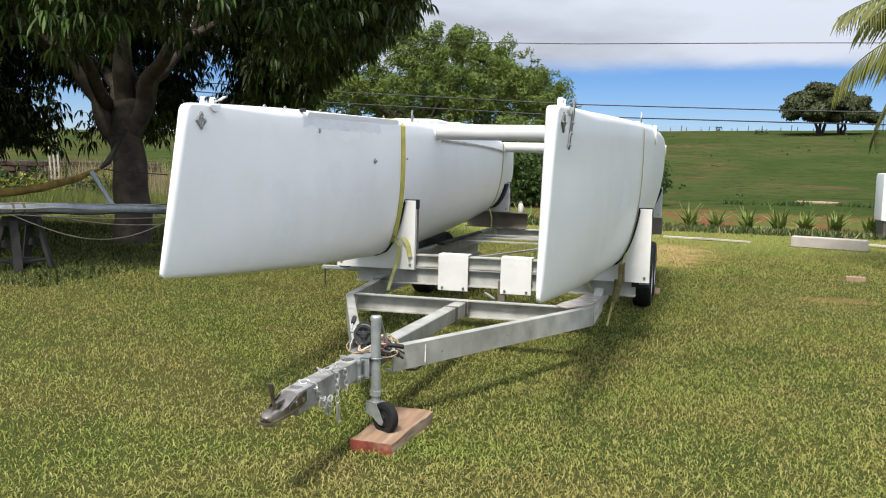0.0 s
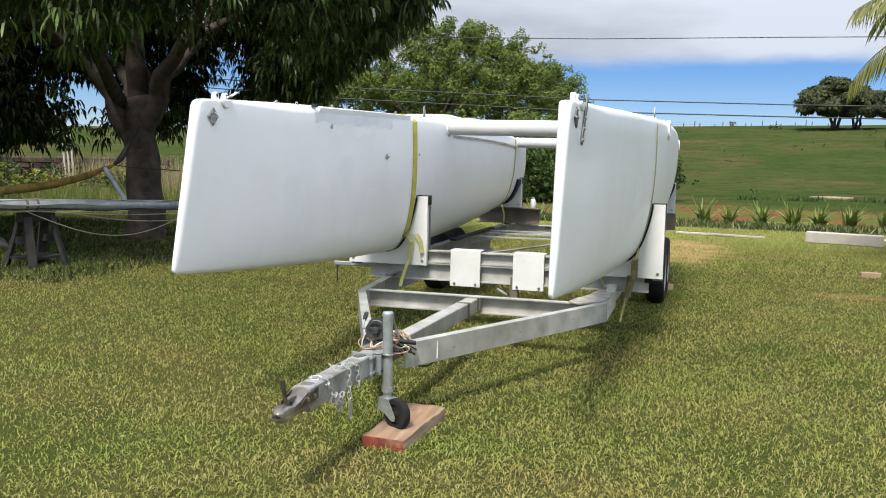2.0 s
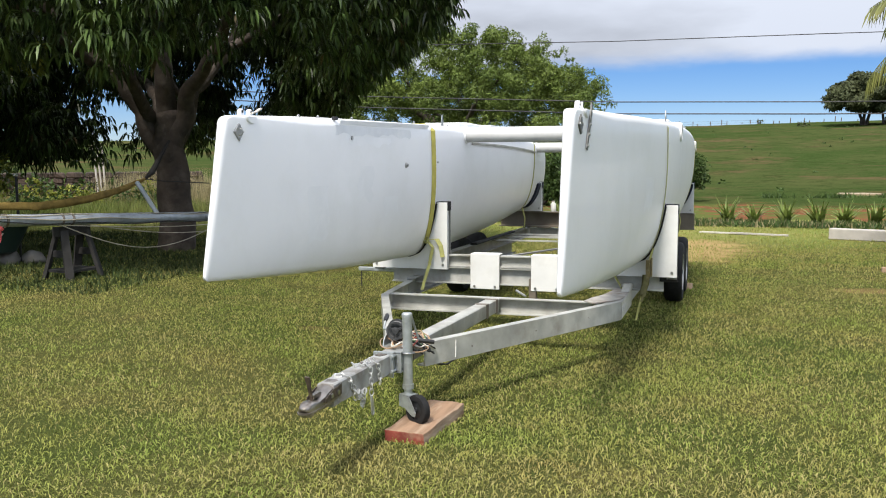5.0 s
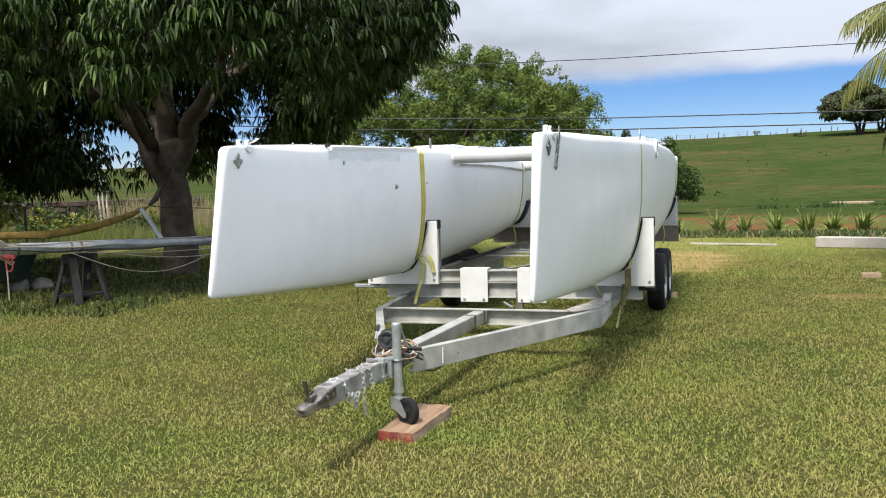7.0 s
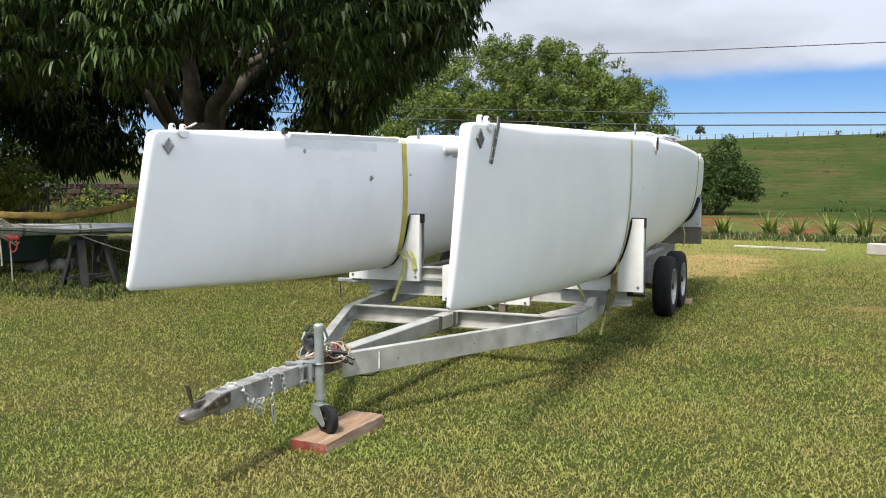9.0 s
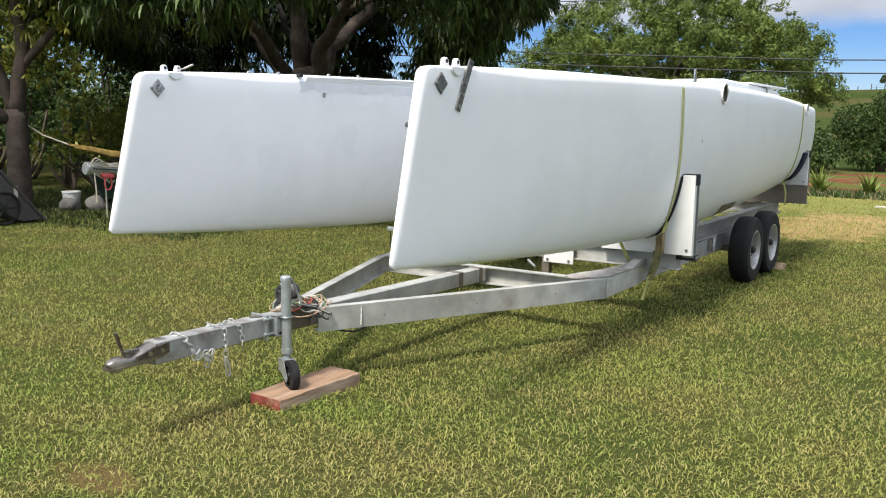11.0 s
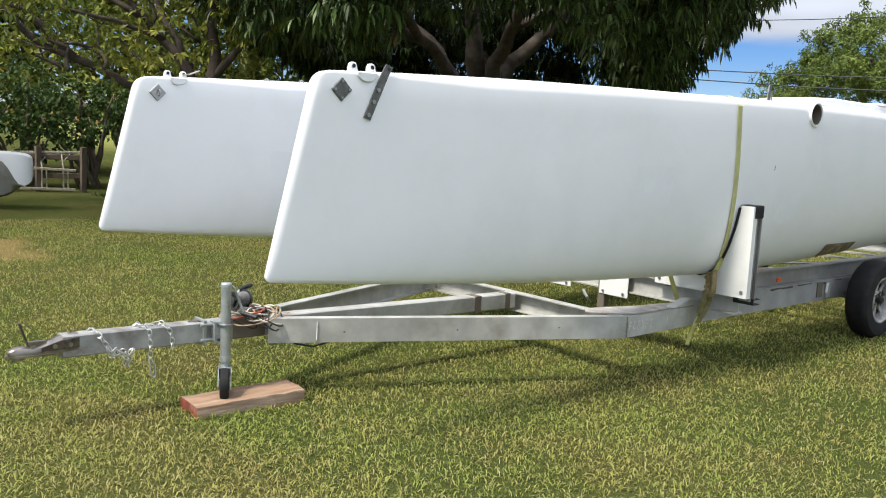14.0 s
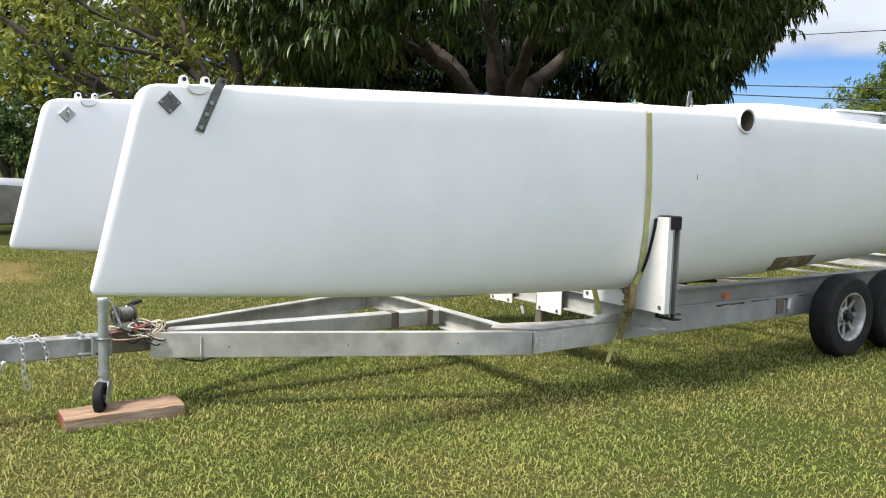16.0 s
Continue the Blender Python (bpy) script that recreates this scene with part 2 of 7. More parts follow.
DRY_SOIL = material("pale_tan_slab", (0.40, 0.31, 0.19), 0.9, vary=0.2, scale=4, stain=(0.28, 0.2, 0.12), stain_scale=3)
BOULDER = material("grey_boulder", (0.20, 0.19, 0.17), 0.9, vary=0.2, scale=5, bump=0.4, bump_scale=14)
BARK = material("grey_brown_bark", (0.078, 0.060, 0.047), 0.95, vary=0.25, scale=7, second=(0.040, 0.031, 0.025), stain=(0.15, 0.13, 0.11), stain_scale=5, stain_amount=0.5, bump=1.0, bump_scale=16)
# Darker copy of the pale bark; the shade on that tree is in the colour.
BARK_SHADED = material("bark_darkened_for_shade", (0.085, 0.064, 0.05), 0.95, vary=0.25, scale=9, second=(0.05, 0.038, 0.03), stain=(0.16, 0.135, 0.11), stain_scale=6, stain_amount=0.5, bump=0.8, bump_scale=18)
BARK_PALE = material("pale_bark", (0.13, 0.10, 0.076), 0.95, vary=0.22, scale=8, second=(0.10, 0.075, 0.055), bump=0.6, bump_scale=20)
MANGO = material("mango_leaf", (0.080, 0.125, 0.030), 0.36, spec=0.45, vary=0.2, scale=0.8, second=(0.040, 0.068, 0.017), island=0.65, translucent=0.08)
MANGO_DRY = material("dry_mango_leaf", (0.16, 0.12, 0.05), 0.6, vary=0.2, scale=3, island=0.3, translucent=0.2)
RAIN_LEAF = material("broad_tree_leaf", (0.140, 0.185, 0.038), 0.55, vary=0.25, scale=0.5, second=(0.082, 0.120, 0.026), island=0.45, translucent=0.18, spec=0.2)
LIME_LEAF = material("yellow_green_leaf", (0.33, 0.32, 0.06), 0.5, vary=0.25, scale=0.7, second=(0.10, 0.15, 0.03), island=0.4, translucent=0.35, spec=0.2)
SHRUB_LEAF = material("shrub_leaf", (0.070, 0.110, 0.030), 0.55, vary=0.2, scale=0.8, second=(0.045, 0.08, 0.02), island=0.4, translucent=0.22, spec=0.2)
FAR_LEAF = material("hill_tree_leaf", (0.084, 0.098, 0.044), 0.7, vary=0.2, scale=0.3, island=0.3, translucent=0.1, spec=0.2)
PALM_LEAF = material("palm_leaflet", (0.20, 0.20, 0.06), 0.5, vary=0.2, scale=2, second=(0.12, 0.15, 0.04), island=0.35, translucent=0.2, spec=0.2)
LILY_LEAF = material("strap_leaf", (0.20, 0.25, 0.055), 0.45, vary=0.2, scale=2, second=(0.11, 0.16, 0.035), island=0.3, translucent=0.2, spec=0.2)
DRY_STALK = material("dry_straw", (0.38, 0.33, 0.18), 0.8, vary=0.2, scale=4, island=0.3, translucent=0.15, spec=0.2)
GRASS = material("lawn_blade", (0.195, 0.252, 0.052), 0.75, spec=0.10, straw=(0.325, 0.290, 0.110), vary=0.2, scale=1.3, second=(0.305, 0.290, 0.082), stain=(0.34, 0.24, 0.10), stain_scale=1.7, stain_amount=0.75, island=0.23, translucent=0.10)
# Dark green weed colour, made darker still to carry the mango's shade.
SHADE_TINTED_WEED = material("weed_darkened_for_shade", (0.040, 0.062, 0.018), 0.6, vary=0.2, scale=1.0, second=(0.070, 0.085, 0.028), island=0.5, translucent=0.12, spec=0.15)
WEED = material("tall_weed_blade", (0.12, 0.17, 0.04), 0.6, vary=0.2, scale=1.0, second=(0.20, 0.20, 0.07), island=0.35, translucent=0.2, spec=0.2)
CART_GREY = material("grey_cart_plastic", (0.080, 0.077, 0.075), 0.5, vary=0.1, scale=6, stain=(0.2, 0.19, 0.17), stain_scale=6, stain_amount=0.3)
DINGHY = material("dark_green_plastic", (0.012, 0.030, 0.026), 0.45, vary=0.15, scale=5)
# White hull sides: shade and grass reflection are mixed into this grey.
SHADED_HULL = material("white_hull_greyed_for_shade", (0.30, 0.285, 0.265), 0.22, vary=0.15, scale=4, stain=(0.38, 0.365, 0.345), stain_scale=3, stain_amount=0.5)


# worn places of the lawn: x, y, half sizes, colour, strength
BARE_SPOTS = [(0.95, 10.4, 1.0, 2.1, (0.34, 0.235, 0.11), 0.85), (3.05, 6.25, 0.45, 0.25, (0.20, 0.13, 0.06), 0.6), (-5.6, 0.65, 0.9, 0.40, (0.24, 0.16, 0.075), 0.6),
              (0.20, -0.98, 0.22, 0.12, (0.16, 0.09, 0.045), 0.45), (-1.63, 2.61, 0.16, 0.10, (0.16, 0.10, 0.05), 0.35)]


def ground_material():
    """Lawn soil and thatch, a red soil bank, and the pasture of the hill, by place."""
    m = bpy.data.materials.new("ground_grass_and_soil")
    m.use_nodes = True
    n, l = m.node_tree.nodes, m.node_tree.links
    p = n["Principled BSDF"]
    p.inputs["Roughness"].default_value = 1.0
    p.inputs["Specular IOR Level"].default_value = 0.0
    geo = n.new("ShaderNodeNewGeometry")

    def noise_at(scale, detail=6.0, rough=0.6):
        t = n.new("ShaderNodeTexNoise")
        t.inputs["Scale"].default_value, t.inputs["Detail"].default_value, t.inputs["Roughness"].default_value = scale, detail, rough
        l.new(geo.outputs["Position"], t.inputs["Vector"])
        return t.outputs["Fac"]

    def rng(src, a, b, c=0.0, d=1.0):
        r = n.new("ShaderNodeMapRange")
        r.interpolation_type = "SMOOTHSTEP"
        for k, v in zip(("From Min", "From Max", "To Min", "To Max"), (a, b, c, d)):
            r.inputs[k].default_value = v
        l.new(src, r.inputs["Value"])
        return r.outputs["Result"]

    def mixed(fac, a, b):
        x = n.new("ShaderNodeMix")
        x.data_type = "RGBA"
        for k, v in (("Factor", fac), ("A", a), ("B", b)):
            if isinstance(v, tuple):
                x.inputs[k].default_value = (*v, 1)
            else:
                l.new(v, x.inputs[k])
        return x.outputs["Result"]

    def calc(op, a, b):
        x = n.new("ShaderNodeMath")
        x.operation = op
        for k, v in enumerate((a, b)):
            if isinstance(v, (int, float)):
                x.inputs[k].default_value = v
            else:
                l.new(v, x.inputs[k])
        return x.outputs["Value"]

    sep = n.new("ShaderNodeSeparateXYZ")
    l.new(geo.outputs["Position"], sep.inputs["Vector"])
    # Near lawn is darkened and speckled: shade between the blades, put into the colour.
    lawn = mixed(rng(noise_at(0.55), 0.4, 0.62), (0.066, 0.084, 0.023), (0.102, 0.100, 0.034))
    lawn = mixed(rng(noise_at(1.3, 8), 0.52, 0.74, 0, 0.75), lawn, (0.135, 0.105, 0.048))
    lawn = mixed(rng(noise_at(110, 4, 0.7), 0.38, 0.62), lawn, (0.034, 0.040, 0.013))
    far = mixed(rng(noise_at(0.07, 9, 0.7), 0.42, 0.58), (0.034, 0.057, 0.0155), (0.056, 0.069, 0.023))
    far = mixed(rng(noise_at(0.13, 9, 0.75), 0.52, 0.62, 0, 0.75), far, (0.105, 0.070, 0.038))
    far = mixed(rng(noise_at(0.9, 8, 0.8), 0.49, 0.60, 0, 0.7), far, (0.024, 0.036, 0.011))
    far = mixed(rng(noise_at(6.0, 6, 0.8), 0.50, 0.62, 0, 0.5), far, (0.078, 0.087, 0.031))
    soil = mixed(rng(noise_at(1.5, 8), 0.4, 0.65), (0.175, 0.075, 0.038), (0.105, 0.055, 0.031))
    wob = calc("ADD", sep.outputs["Y"], rng(noise_at(0.35, 7), 0.2, 0.8, -3.0, 3.0))
    turn = calc("ADD", wob, calc("MULTIPLY", sep.outputs["X"], 0.06))
    pale = mixed(rng(noise_at(0.5), 0.4, 0.62), (0.155, 0.18, 0.05), (0.21, 0.20, 0.068))
    lawn = mixed(rng(sep.outputs["Y"], 9.0, 14.0), lawn, pale)
    rag = rng(noise_at(1.9, 8, 0.7), 0.2, 0.8, -0.9, 0.9)
    for cx, cy, rx, ry, tint, most in BARE_SPOTS:
        ex = calc("POWER", calc("MULTIPLY", calc("ADD", sep.outputs["X"], -cx), 1 / rx), 2.0)
        ey = calc("POWER", calc("MULTIPLY", calc("ADD", sep.outputs["Y"], -cy), 1 / ry), 2.0)
        lawn = mixed(rng(calc("ADD", calc("ADD", ex, ey), rag), 1.25, 0.3, 0.0, most), lawn, tint)
    soil = mixed(rng(noise_at(0.8, 8), 0.44, 0.54), soil, (0.085, 0.105, 0.03))
    base = mixed(rng(turn, 17.2, 17.9), lawn, soil)
    base = mixed(rng(turn, 23.5, 27.0), base, far)
    l.new(base, p.inputs["Base Color"])
    bp = n.new("ShaderNodeBump")
    bp.inputs["Strength"].default_value, bp.inputs["Distance"].default_value = 0.5, 0.03
    l.new(noise_at(24, 6, 0.7), bp.inputs["Height"])
    l.new(bp.outputs["Normal"], p.inputs["Normal"])
    return m


GROUND = ground_material()

# ---- builders ----
BASE = {}


def thing(name, at=(0, 0, 0), label="", category="", group="", kind=""):
    e = new(name)
    e.location = at
    e.empty_display_size = 0.1
    BASE[e.name] = Vector(at)
    return tagged(e, label, category, group, kind)


def mesh_of(name, bm, mat, smooth=False):
    me = bpy.data.meshes.new(name)
    bm.normal_update()
    bm.to_mesh(me)
    bm.free()
    for mm in (mat if isinstance(mat, (list, tuple)) else [mat]):
        me.materials.append(mm)
    if smooth:
        me.shade_smooth()
        if smooth == "auto":
            me.set_sharp_from_angle(angle=radians(35))
    return me


def part(name, bm, mat, parent=None, label="", smooth=False):
    """Links a bmesh, in world places, as one mesh object under a thing or a part."""
    at = BASE[parent.name] if parent else Vector((0, 0, 0))
    bmesh.ops.translate(bm, verts=bm.verts, vec=-at)
    ob = new(name, mesh_of(name, bm, mat, smooth))
    if parent:
        ob.parent = parent
    BASE[ob.name] = at
    return tagged(ob, label)


def whole(name, bm, mat, at, label, category, group="", kind="", smooth=False):
    """A thing that is one mesh, with its origin at its base."""
    bmesh.ops.translate(bm, verts=bm.verts, vec=-Vector(at))
    ob = new(name, mesh_of(name, bm, mat, smooth))
    ob.location = at
    BASE[ob.name] = Vector(at)
    return tagged(ob, label, category, group, kind)


def block(lo, hi, bevel=0.0, bm=None):
    """A box from corner lo to corner hi, bevelled."""
    own = bm is None
    b = bmesh.new()
    bmesh.ops.create_cube(b, size=1)
    c, d = (Vector(lo) + Vector(hi)) / 2, Vector(hi) - Vector(lo)
    bmesh.ops.transform(b, matrix=Matrix.Translation(c) @ Matrix.Diagonal((*d, 1)), verts=b.verts)
    if bevel:
        bmesh.ops.bevel(b, geom=b.edges[:], offset=bevel, segments=2, affect="EDGES", profile=0.7)
    return b if own else join(bm, b)


def join(a, b):
    """Adds bmesh b to a."""
    me = bpy.data.meshes.new("tmp")
    b.to_mesh(me)
    b.free()
    a.from_mesh(me)
    bpy.data.meshes.remove(me)
    return a


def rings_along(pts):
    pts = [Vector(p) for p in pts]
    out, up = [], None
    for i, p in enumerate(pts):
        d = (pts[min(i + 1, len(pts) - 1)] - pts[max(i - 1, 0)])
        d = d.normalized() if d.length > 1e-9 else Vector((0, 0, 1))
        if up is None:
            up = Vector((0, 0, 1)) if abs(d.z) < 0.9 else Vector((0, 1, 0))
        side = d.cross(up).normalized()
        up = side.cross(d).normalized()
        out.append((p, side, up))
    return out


def tube(pts, r, n=10, bm=None, closed=False, hollow=0.0, deep_by=0.9):
    """A round tube along points; r: one radius or one for each point."""
    b = bm if bm is not None else bmesh.new()
    rr = r if isinstance(r, (list, tuple)) else [r] * len(pts)
    rings = []
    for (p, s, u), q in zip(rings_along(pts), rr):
        rings.append([b.verts.new(p + q * (math.cos(k * math.tau / n) * s + math.sin(k * math.tau / n) * u)) for k in range(n)])
    for a, c in zip(rings, rings[1:]):
        for k in range(n):
            b.faces.new((a[k], a[(k + 1) % n], c[(k + 1) % n], c[k]))
    if closed:
        for k in range(n):
            b.faces.new((rings[-1][k], rings[-1][(k + 1) % n], rings[0][(k + 1) % n], rings[0][k]))
    elif hollow:
        for ring, sgn in ((rings[0], 1), (rings[-1], -1)):
            c = sum((v.co for v in ring), Vector()) / n
            ax = (ring[0].co - c).cross(ring[1].co - c).normalized()
            inn = [b.verts.new(c + (v.co - c) * (1 - hollow)) for v in ring]
            deep = [b.verts.new(v.co + pts_dir(pts, sgn) * deep_by) for v in inn]
            for k in range(n):
                k2 = (k + 1) % n
                b.faces.new((ring[k], ring[k2], inn[k2], inn[k]))
                b.faces.new((inn[k], inn[k2], deep[k2], deep[k])).material_index = 1
            b.faces.new(deep).material_index = 1
    else:
        b.faces.new(rings[0][::-1])
        b.faces.new(rings[-1])
    if bm is None:
        bmesh.ops.recalc_face_normals(b, faces=b.faces)
    return b


def pts_dir(pts, sgn):
    a, c = Vector(pts[0]), Vector(pts[-1])
    return (c - a).normalized() * sgn


def ribbon(pts, width, axis, thick=0.003, bm=None):
    """A flat band along points, its width along axis."""
    b = bm if bm is not None else bmesh.new()
    a = Vector(axis).normalized() * width / 2
    rows = []
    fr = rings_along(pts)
    for i, (p, s, u) in enumerate(fr):
        d = Vector(pts[min(i + 1, len(pts) - 1)]) - Vector(pts[max(i - 1, 0)])
        nrm = d.cross(a).normalized() * thick / 2
        rows.append([b.verts.new(p + q) for q in (a + nrm, -a + nrm, -a - nrm, a - nrm)])
    for x, y in zip(rows, rows[1:]):
        for k in range(4):
            b.faces.new((x[k], x[(k + 1) % 4], y[(k + 1) % 4], y[k]))
    b.faces.new(rows[0][::-1])
    b.faces.new(rows[-1])
    if bm is None:
        bmesh.ops.recalc_face_normals(b, faces=b.faces)
    return b


def prism(outline, axis, lo, hi, bevel=0.0):
    """A flat outline (2D points) pushed along an axis from lo to hi. Outline in (y, z) for x, (x, z) for y, (x, y) for z."""
    b = bmesh.new()
    place = {"x": lambda p, h: (h, p[0], p[1]), "y": lambda p, h: (p[0], h, p[1]), "z": lambda p, h: (p[0], p[1], h)}[axis]
    lo_v = [b.verts.new(place(p, lo)) for p in outline]
    hi_v = [b.verts.new(place(p, hi)) for p in outline]
    n = len(outline)
    b.faces.new(lo_v)
    b.faces.new(hi_v[::-1])
    for k in range(n):
        b.faces.new((lo_v[k], hi_v[k], hi_v[(k + 1) % n], lo_v[(k + 1) % n]))
    bmesh.ops.recalc_face_normals(b, faces=b.faces)
    if bevel:
        bmesh.ops.bevel(b, geom=b.edges[:], offset=bevel, segments=1, affect="EDGES")
    return b


def sweep_bar(a, c, outline, up=(0, 0, 1)):
    """A straight bar from a to c with a section outline in (side, up)."""
    a, c = Vector(a), Vector(c)
    d = (c - a).normalized()
    s = d.cross(Vector(up)).normalized()
    u = s.cross(d)
    b = bmesh.new()
    r0 = [b.verts.new(a + s * p + u * q) for p, q in outline]
    r1 = [b.verts.new(c + s * p + u * q) for p, q in outline]
    n = len(outline)
    for k in range(n):
        b.faces.new((r0[k], r0[(k + 1) % n], r1[(k + 1) % n], r1[k]))
    b.faces.new(r0[::-1])
    b.faces.new(r1)
    bmesh.ops.recalc_face_normals(b, faces=b.faces)
    return b


def channel(w, h, t, open_left=True):
    """A C section, web on one side."""
    k = 1 if open_left else -1
    return [(k * x, z) for x, z in ((w / 2, -h / 2), (w / 2, h / 2), (-w / 2, h / 2), (-w / 2, h / 2 - t), (w / 2 - t, h / 2 - t),
                                    (w / 2 - t, -h / 2 + t), (-w / 2, -h / 2 + t), (-w / 2, -h / 2))]


def ibeam(w, h, t):
    a, b2, c = w / 2, h / 2, t / 2
    return [(-a, -b2), (a, -b2), (a, -b2 + t), (c, -b2 + t), (c, b2 - t), (a, b2 - t), (a, b2), (-a, b2), (-a, b2 - t), (-c, b2 - t), (-c, -b2 + t), (-a, -b2 + t)]


def box_section(w, h):
    e = 0.006
    return [(-w / 2 + e, -h / 2), (w / 2 - e, -h / 2), (w / 2, -h / 2 + e), (w / 2, h / 2 - e), (w / 2 - e, h / 2), (-w / 2 + e, h / 2), (-w / 2, h / 2 - e), (-w / 2, -h / 2 + e)]


def disc(c, axis, r, h, n=20, bevel=0.0):
    """A short cylinder with its middle at c."""
    b = bmesh.new()
    bmesh.ops.create_cone(b, cap_ends=True, segments=n, radius1=r, radius2=r, depth=h)
    if bevel:
        bmesh.ops.bevel(b, geom=[e for e in b.edges if e.calc_face_angle(0) > 0.9], offset=bevel, segments=2, affect="EDGES")
    q = Vector(axis).to_track_quat("Z", "Y").to_matrix().to_4x4()
    bmesh.ops.transform(b, matrix=Matrix.Translation(c) @ q, verts=b.verts)
    return b


def lathe(profile, c, axis, n=28):
    """Turns (radius, along) pairs about an axis through c."""
    b = bmesh.new()
    q = Vector(axis).to_track_quat("Z", "Y").to_matrix().to_4x4()
    m = Matrix.Translation(c) @ q
    rings = [[b.verts.new(m @ Vector((r * math.cos(k * math.tau / n), r * math.sin(k * math.tau / n), h))) for k in range(n)] for r, h in profile]
    for a, d in zip(rings, rings[1:]):
        for k in range(n):
            b.faces.new((a[k], a[(k + 1) % n], d[(k + 1) % n], d[k]))
    bmesh.ops.recalc_face_normals(b, faces=b.faces)
    return b


def soup(name, verts, faces_n, mat, smooth=False):
    """A fast mesh: verts in an (n, 3) array, each face the next faces_n verts."""
    v = np.asarray(verts, dtype=np.float32).reshape(-1, 3)
    me = bpy.data.meshes.new(name)
    nv = len(v)
    nf = nv // faces_n
    me.vertices.add(nv)
    me.vertices.foreach_set("co", v.ravel())
    me.loops.add(nv)
    me.loops.foreach_set("vertex_index", np.arange(nv, dtype=np.int32))
    me.polygons.add(nf)
    me.polygons.foreach_set("loop_start", np.arange(0, nv, faces_n, dtype=np.int32))
    me.update(calc_edges=True)
    me.materials.append(mat)
    return me


# ---- ground ----
def rise(x, y):
    """Height of the land: a flat lawn, then a pasture hill behind it, lower to the left."""
    r = np.hypot(x - 1.5, y + 3.7)
    az = np.arctan2(-(x - 1.5), y + 3.7)
    e = np.interp(np.degrees(az), [-75, -40, -12, 5, 20, 40, 62, 85], [0.0, 0.036, 0.040, 0.0355, 0.028, 0.0215, 0.012, 0.0])
    k = np.clip((r - 24) / 150, 0, 1)
    k = k * k * (3 - 2 * k)
    crest = 1.33 + e * 174
    return np.where(r > 24, (crest + 0) * k * (e > 0.0001), 0.0) - np.clip((r - 190) / 900, 0, 1) * 60 * (e > 0.0001)


def build_ground():
    azs = np.radians(np.concatenate([np.arange(-180, -60, 6), np.arange(-60, 90, 1.5), np.arange(90, 180, 6)]))
    rs = np.concatenate([[0.5], np.arange(2, 24, 1.5), np.arange(24, 60, 1.5), np.arange(60, 190, 5), [200, 230, 280, 400, 700, 1200, 2500, 4500]])
    b = bmesh.new()
    c = b.verts.new((1.5, -3.7, 0))
    rng = np.random.default_rng(3)
    rings = []
    for r in rs:
        ring = []
        for a in azs:
            x, y = 1.5 - r * math.sin(a), -3.7 + r * math.cos(a)
            z = float(rise(np.array(x), np.array(y)))
            if 26 < r < 190:
                z += 0.12 * noise.noise(Vector((x * 0.11, y * 0.11, 0))) * min(1, (r - 26) / 15)
            ring.append(b.verts.new((x, y, z)))
        rings.append(ring)
    n = len(azs)
    for k in range(n):
        b.faces.new((c, rings[0][k], rings[0][(k + 1) % n]))
    for r0, r1 in zip(rings, rings[1:]):
        for k in range(n):
            b.faces.new((r0[k], r1[k], r1[(k + 1) % n], r0[(k + 1) % n]))
    bmesh.ops.recalc_face_normals(b, faces=b.faces)
    return whole("ground", b, GROUND, (0, 0, 0), "mown lawn, red soil bank and green pasture hill", "ground", kind="structure", smooth=True)


build_ground()


def blades(name, n, area, height, width, mat, seed, keep=None, lean=0.5, at_ground=None, kite=False):
    """n grass blades over area (x0, x1, y0, y1): a pointed face each, or a folded kite."""
    g = np.random.default_rng(seed)
    x, y = g.uniform(area[0], area[1], n), g.uniform(area[2], area[3], n)
    if keep is not None:
        k = keep(x, y, g)
        x, y = x[k], y[k]
    n = len(x)
    h = g.uniform(height[0], height[1], n)
    a = g.uniform(0, math.tau, n)
    tilt = np.abs(g.normal(0, lean, n)) if lean < 1.5 else g.uniform(0.35, 1.38, n)
    ta = g.uniform(0, math.tau, n)
    z0 = at_ground(x, y) if at_ground is not None else np.zeros(n)
    w = width * g.uniform(0.6, 1.3, n) / 2
    sx, sy = np.cos(a) * w, np.sin(a) * w
    dx, dy = np.cos(ta) * np.sin(tilt), np.sin(ta) * np.sin(tilt)
    up = np.cos(tilt)
    b0 = np.stack([x - sx, y - sy, z0 - 0.004], 1)
    b1 = np.stack([x + sx, y + sy, z0 - 0.004], 1)
    if kite:
        c0 = np.stack([x + dx * h * 0.5 - sx, y + dy * h * 0.5 - sy, z0 + up * h * 0.55 + 0.002], 1)
        c1 = np.stack([x + dx * h * 0.5 + sx, y + dy * h * 0.5 + sy, z0 + up * h * 0.55 + 0.002], 1)
        root = np.stack([x, y, z0 - 0.004], 1)
        t = np.stack([x + dx * h * 1.1, y + dy * h * 1.1, z0 + up * h * 0.75], 1)
        return soup(name, np.stack([root, c0, t, c1], 1).reshape(-1, 3), 4, mat)
    t = np.stack([x + dx * h * 1.25, y + dy * h * 1.25, z0 + up * h * 0.9], 1)
    me = soup(name, np.stack([b0, b1, t], 1).reshape(-1, 3), 3, mat)
    return me


def add_stuff(name, me, label, category):
    ob = new(name, me)
    return tagged(ob, label, category, kind="stuff")


